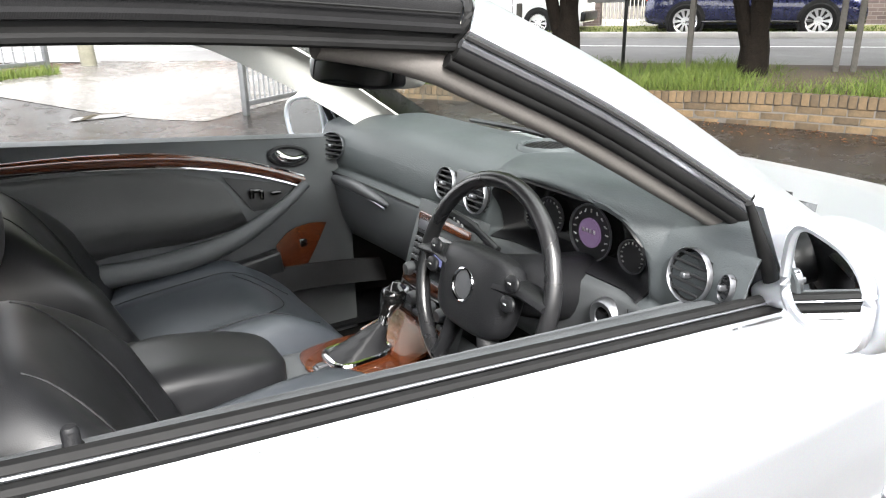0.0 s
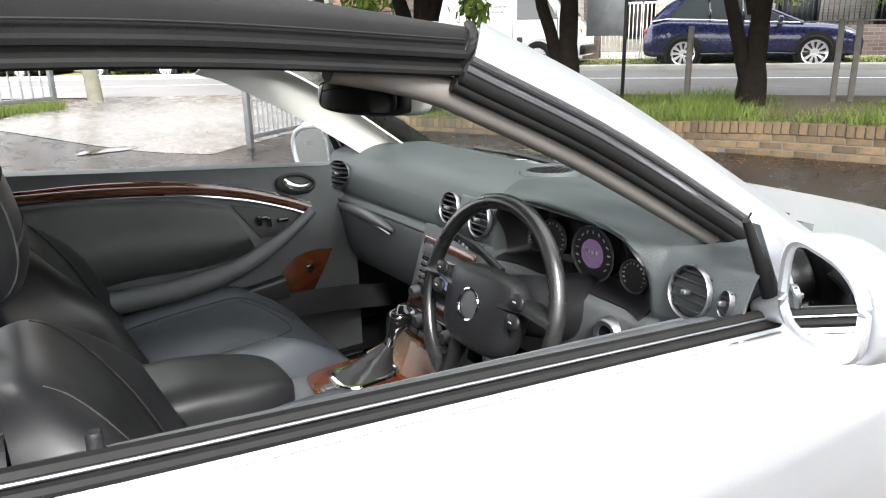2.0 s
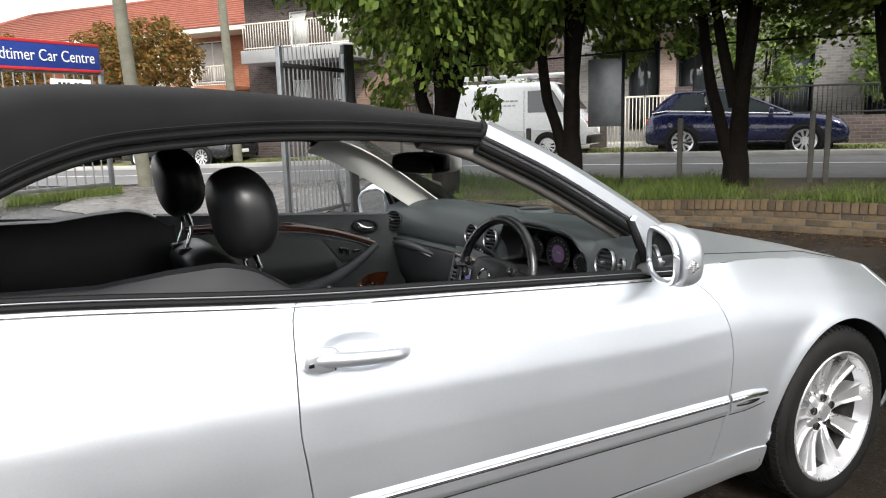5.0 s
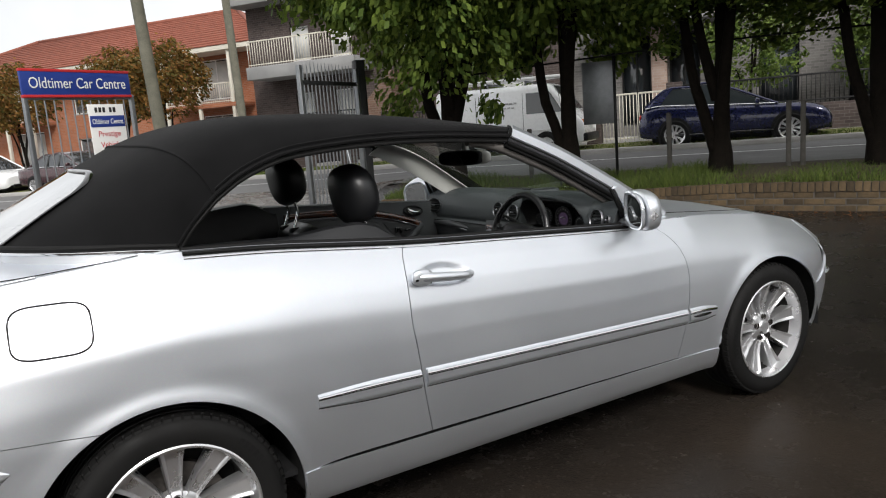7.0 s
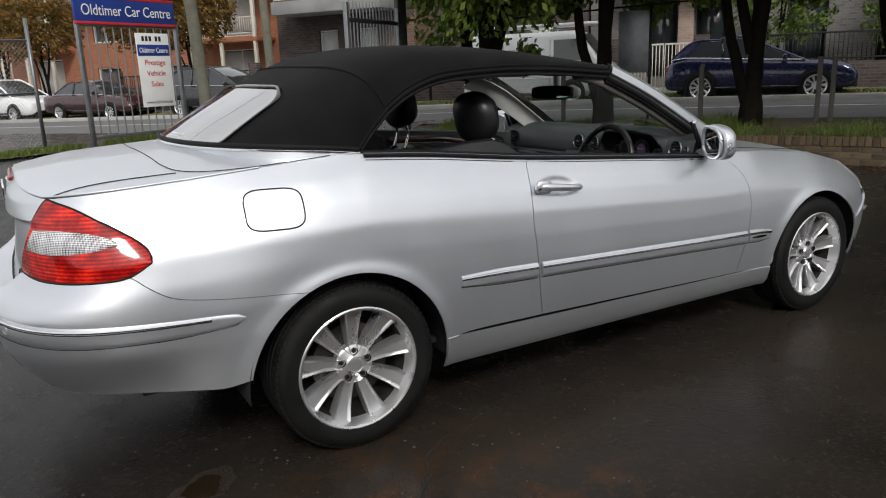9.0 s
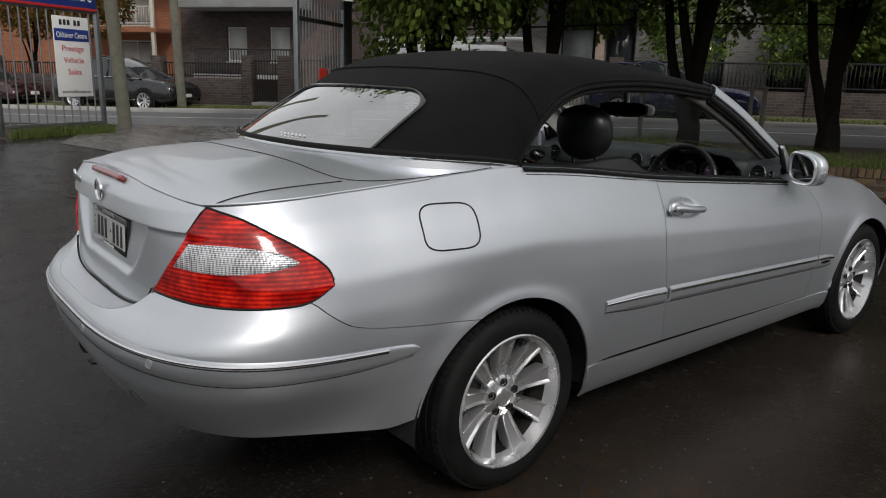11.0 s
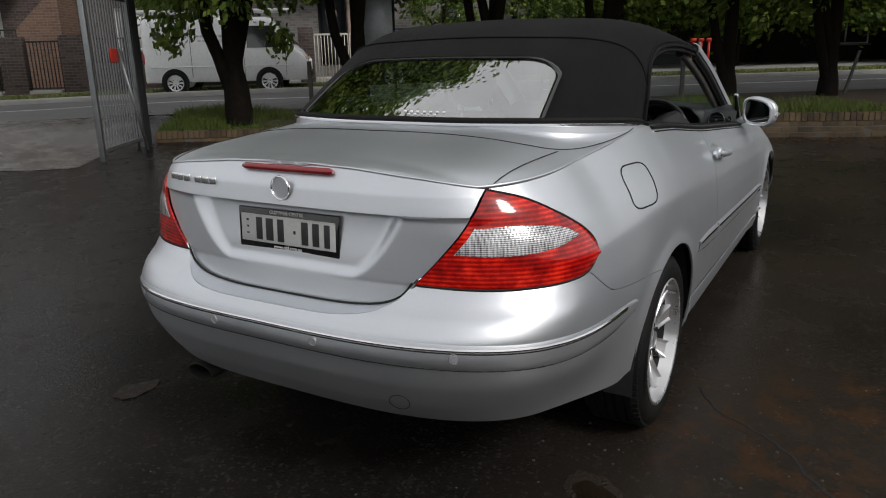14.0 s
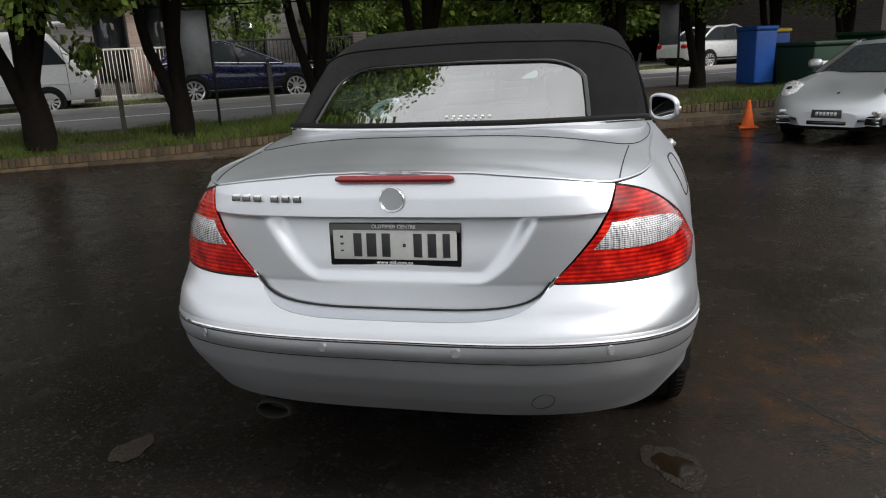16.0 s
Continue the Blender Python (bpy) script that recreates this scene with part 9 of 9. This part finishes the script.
for sg in (-1, 1):
    q = [(2.72, sg * 0.853, 1.18), (3.74, sg * 0.850, 1.18), (3.38, sg * 0.824, 1.74), (2.72, sg * 0.824, 1.74)]
    V = q + [(x, y - sg * 0.05, z) for x, y, z in q]
    make("cab_window", V, [(0, 1, 2, 3), (7, 6, 5, 4), (0, 4, 5, 1), (1, 5, 6, 2), (2, 6, 7, 3), (3, 7, 4, 0)], M["pane"], van, smooth=False, fix=True)
    for x in (1.25, 2.62, 3.72):
        tube("door_gap", [(x, sg * 0.853, 0.45), (x, sg * 0.852, 1.1), (x - (0.1 if x > 3 else 0), sg * 0.815, 1.75)], 0.006, M["gap"], van, n=5)
    tube("rub_rail", [(0.2, sg * 0.853, 0.72), (3.9, sg * 0.853, 0.72)], 0.016, whitep, van, n=6)
    for x in (0.78, 3.25):
        street_wheel(van, x, sg * (VW / 2 - 0.085), 0.31, sg)
        lathe("wheel_arch", [(0.22, -0.01), (0.36, -0.01), (0.36, 0.010), (0.22, 0.010)], M["gap"], van, (x, sg * (VW / 2 - 0.002), 0.32), "y", 30, closed=True)
    blob("indicator", (0.12, 0.26, 0.12), plain("amber_lens", (0.75, 0.22, 0.03), 0.15, coat=1.0), van, (0.6, 0.6), pose(4.20, sg * 0.66, 0.88))
    blob("tail_lamp", (0.06, 0.12, 0.3), M["lens_red"], van, (0.6, 0.6), pose(0.02, sg * 0.76, 0.95))
    lathe("company_disc", [(0.0, 0.002), (0.10, 0.002), (0.115, 0.0)], M["button"], van, (0.42, sg * 0.842, 1.52), "y", 24)
    for k in range(9):
        rbox("lettering_bar", (0.09, 0.006, 0.05), (1.45 + 0.12 * k, sg * 0.842, 1.50), M["ink_grey"], van, 0)
    for k in range(8):
        rbox("lettering_bar", (0.08, 0.006, 0.04), (1.5 + 0.12 * k, sg * 0.848, 1.38), M["ink_grey"], van, 0)
rbox("bumper", (0.22, 1.62, 0.22), (4.26, 0, 0.46), M["plastic"], van, 0.05)
make("van_windscreen", [(3.965, -0.70, 1.25), (3.965, 0.70, 1.25), (3.47, 0.64, 1.90), (3.47, -0.64, 1.90)], [(0, 1, 2, 3)], M["pane"], van, smooth=False)
for y in (-0.6, -0.35):
    tube("roof_pipe", [(-0.2, y, 2.13), (3.9, y, 2.13)], 0.055, M["white"], van, n=10)
for x in (0.4, 1.6, 2.7):
    rbox("rack_bar", (0.05, 1.5, 0.04), (x, 0, 2.06), M["galv"], van, 0.005)
    for y in (-0.7, 0.7):
        rbox("rack_foot", (0.05, 0.03, 0.12), (x, y, 2.0), M["galv"], van, 0.005)

# silver sports car facing the lot
sp_deck = [(0, 0.66), (0.1, 0.84), (0.6, 0.90), (1.4, 0.88), (2.6, 0.86), (3.1, 0.79), (3.6, 0.71), (3.95, 0.64), (4.2, 0.55), (4.30, 0.48), (4.34, 0.40)]
sp_house = ((0.75, 0.90), (1.55, 1.22), (2.0, 1.24), (2.85, 0.84))
hx, hy = 7.50, -3.28
sp = vehicle("sports_car", "low silver sports car parked facing the lot", pose(0, 0, 0), 4.34, 1.80, sp_deck, sp_house, (0.95, 3.36), 0.32, M["paint"], M["gloss"], lamps=False, group="", bulge=0.085, taper=0.58, low=0.24)
yaw = 143
c_, s_ = math.cos(radians(yaw)), math.sin(radians(yaw))
nose_l = (4.34, 0.0)
sp.matrix_basis = pose(hx - (nose_l[0] * c_ - nose_l[1] * s_), hy - (nose_l[0] * s_ + nose_l[1] * c_), 0, 0, 0, yaw)
for sg in (-1, 1):
    hl = blob("headlamp", (0.50, 0.30, 0.21), M["lens_clear"], sp, (0.85, 0.85), pose(3.90, sg * 0.655, 0.650, 0, 24, -sg * 14), label="oval clear headlamp")
    blob("lamp_bowl", (0.14, 0.12, 0.10), M["gloss"], hl, (0.9, 0.9), pose(3.99, sg * 0.655, 0.675, 0, 24, 0))
    rbox("air_intake", (0.12, 0.36, 0.15), (4.27, sg * 0.48, 0.315), M["gloss"], sp, 0.04, turn=(0, 0, -sg * 20))
    for k in range(3):
        rbox("intake_slat", (0.05, 0.33, 0.014), (4.305, sg * 0.48, 0.272 + 0.042 * k), M["paint"], sp, 0.003, turn=(0, 0, -sg * 20))
    rbox("side_lamp", (0.06, 0.32, 0.05), (4.265, sg * 0.48, 0.42), M["lens_clear"], sp, 0.02, turn=(0, 0, -sg * 24))
    tube("hood_seam", crom([(4.12, sg * 0.30, 0.595), (3.7, sg * 0.46, 0.715), (3.1, sg * 0.60, 0.83)], 16), 0.004, M["gap"], sp, n=5)
    blob("mirror", (0.12, 0.2, 0.14), M["paint"], sp, (0.7, 0.7), pose(2.5, sg * 0.98, 0.98))
rbox("middle_intake", (0.06, 0.50, 0.055), (4.325, 0, 0.285), M["gloss"], sp, 0.02)
rbox("plate", (0.02, 0.37, 0.105), (4.345, 0, 0.40), M["ink"], sp, 0.004, turn=(0, -8, 0))
for k in range(6):
    rbox("plate_bar", (0.006, 0.035, 0.05), (4.357, -0.115 + 0.046 * k, 0.40), M["ink_grey"], sp, 0)
blob("bonnet_badge", (0.05, 0.04, 0.012), M["gloss"], sp, (1, 1), pose(4.02, 0, 0.645, 0, 18, 0))

# bins, cone
M["bin_blue"] = varied("blue_plastic", (0.012, 0.06, 0.26), (0.018, 0.085, 0.34), 5, (0.4, 0.55))
M["bin_green"] = varied("green_plastic", (0.010, 0.030, 0.018), (0.018, 0.05, 0.03), 5, (0.45, 0.6))
M["cone"] = varied("orange_cone", (0.62, 0.10, 0.015), (0.75, 0.14, 0.02), 7, (0.45, 0.6))


def bin_(name, label, s, d, z, size, mat, lid, bars=False, turn=0):
    x, y = road_xy(s, d)
    b = thing(name, label, "bin", "bins beside the bed", pose(x, y, z, 0, 0, ROT + turn))
    rbox("bin_body", size, (0, 0, size[2] / 2), mat, b, 0.03, 2, taper=(1.1, 1.1))
    rbox("bin_lid", (size[0] * 1.16, size[1] * 1.2, 0.09), (0, 0, size[2] + 0.045), lid, b, 0.03, 2)
    if bars:
        rbox("label_plate", (size[0] * 0.8, 0.012, 0.26), (0, -size[1] * 0.55 - 0.006, size[2] * 0.55), M["white"], b, 0.003)
        for k in range(7):
            rbox("label_bar", (0.07, 0.006, 0.14), (-size[0] * 0.3 + k * size[0] * 0.1, -size[1] * 0.55 - 0.016, size[2] * 0.55), M["ink_grey"], b, 0.001)
    return b


bin_("wheelie_bin", "tall blue plastic bin beside the bed", 24.45, 9.1, 0.50, (0.52, 0.5, 1.05), M["bin_blue"], M["bin_blue"])
bin_("wheelie_bin", "blue plastic bin with a yellow lid", 25.35, 9.6, 0.45, (0.5, 0.55, 1.05), M["bin_blue"], varied("yellow_lid", (0.45, 0.32, 0.04), (0.55, 0.4, 0.06), 5, (0.5, 0.6)))
bin_("waste_skip", "large green waste bin with a white label", 25.65, 8.6, 0.25, (1.25, 0.9, 0.95), M["bin_green"], M["bin_green"], True)
bin_("waste_skip", "large green waste bin with a white label", 27.35, 8.4, 0.25, (1.35, 1.0, 1.1), M["bin_green"], M["bin_green"], True)
cone = thing("traffic_cone", "orange plastic traffic cone standing on asphalt", "traffic cone", loc=pose(9.75, -2.72, 0.0) @ Matrix.Diagonal((0.86, 0.86, 0.86, 1)))
lathe("cone_body", [(0.13, 0.03), (0.10, 0.12), (0.03, 0.50), (0.028, 0.52), (0.0, 0.52)], M["cone"], cone, axis="z", n=24)
rbox("cone_foot", (0.34, 0.34, 0.03), (0, 0, 0.016), M["cone"], cone, 0.01)
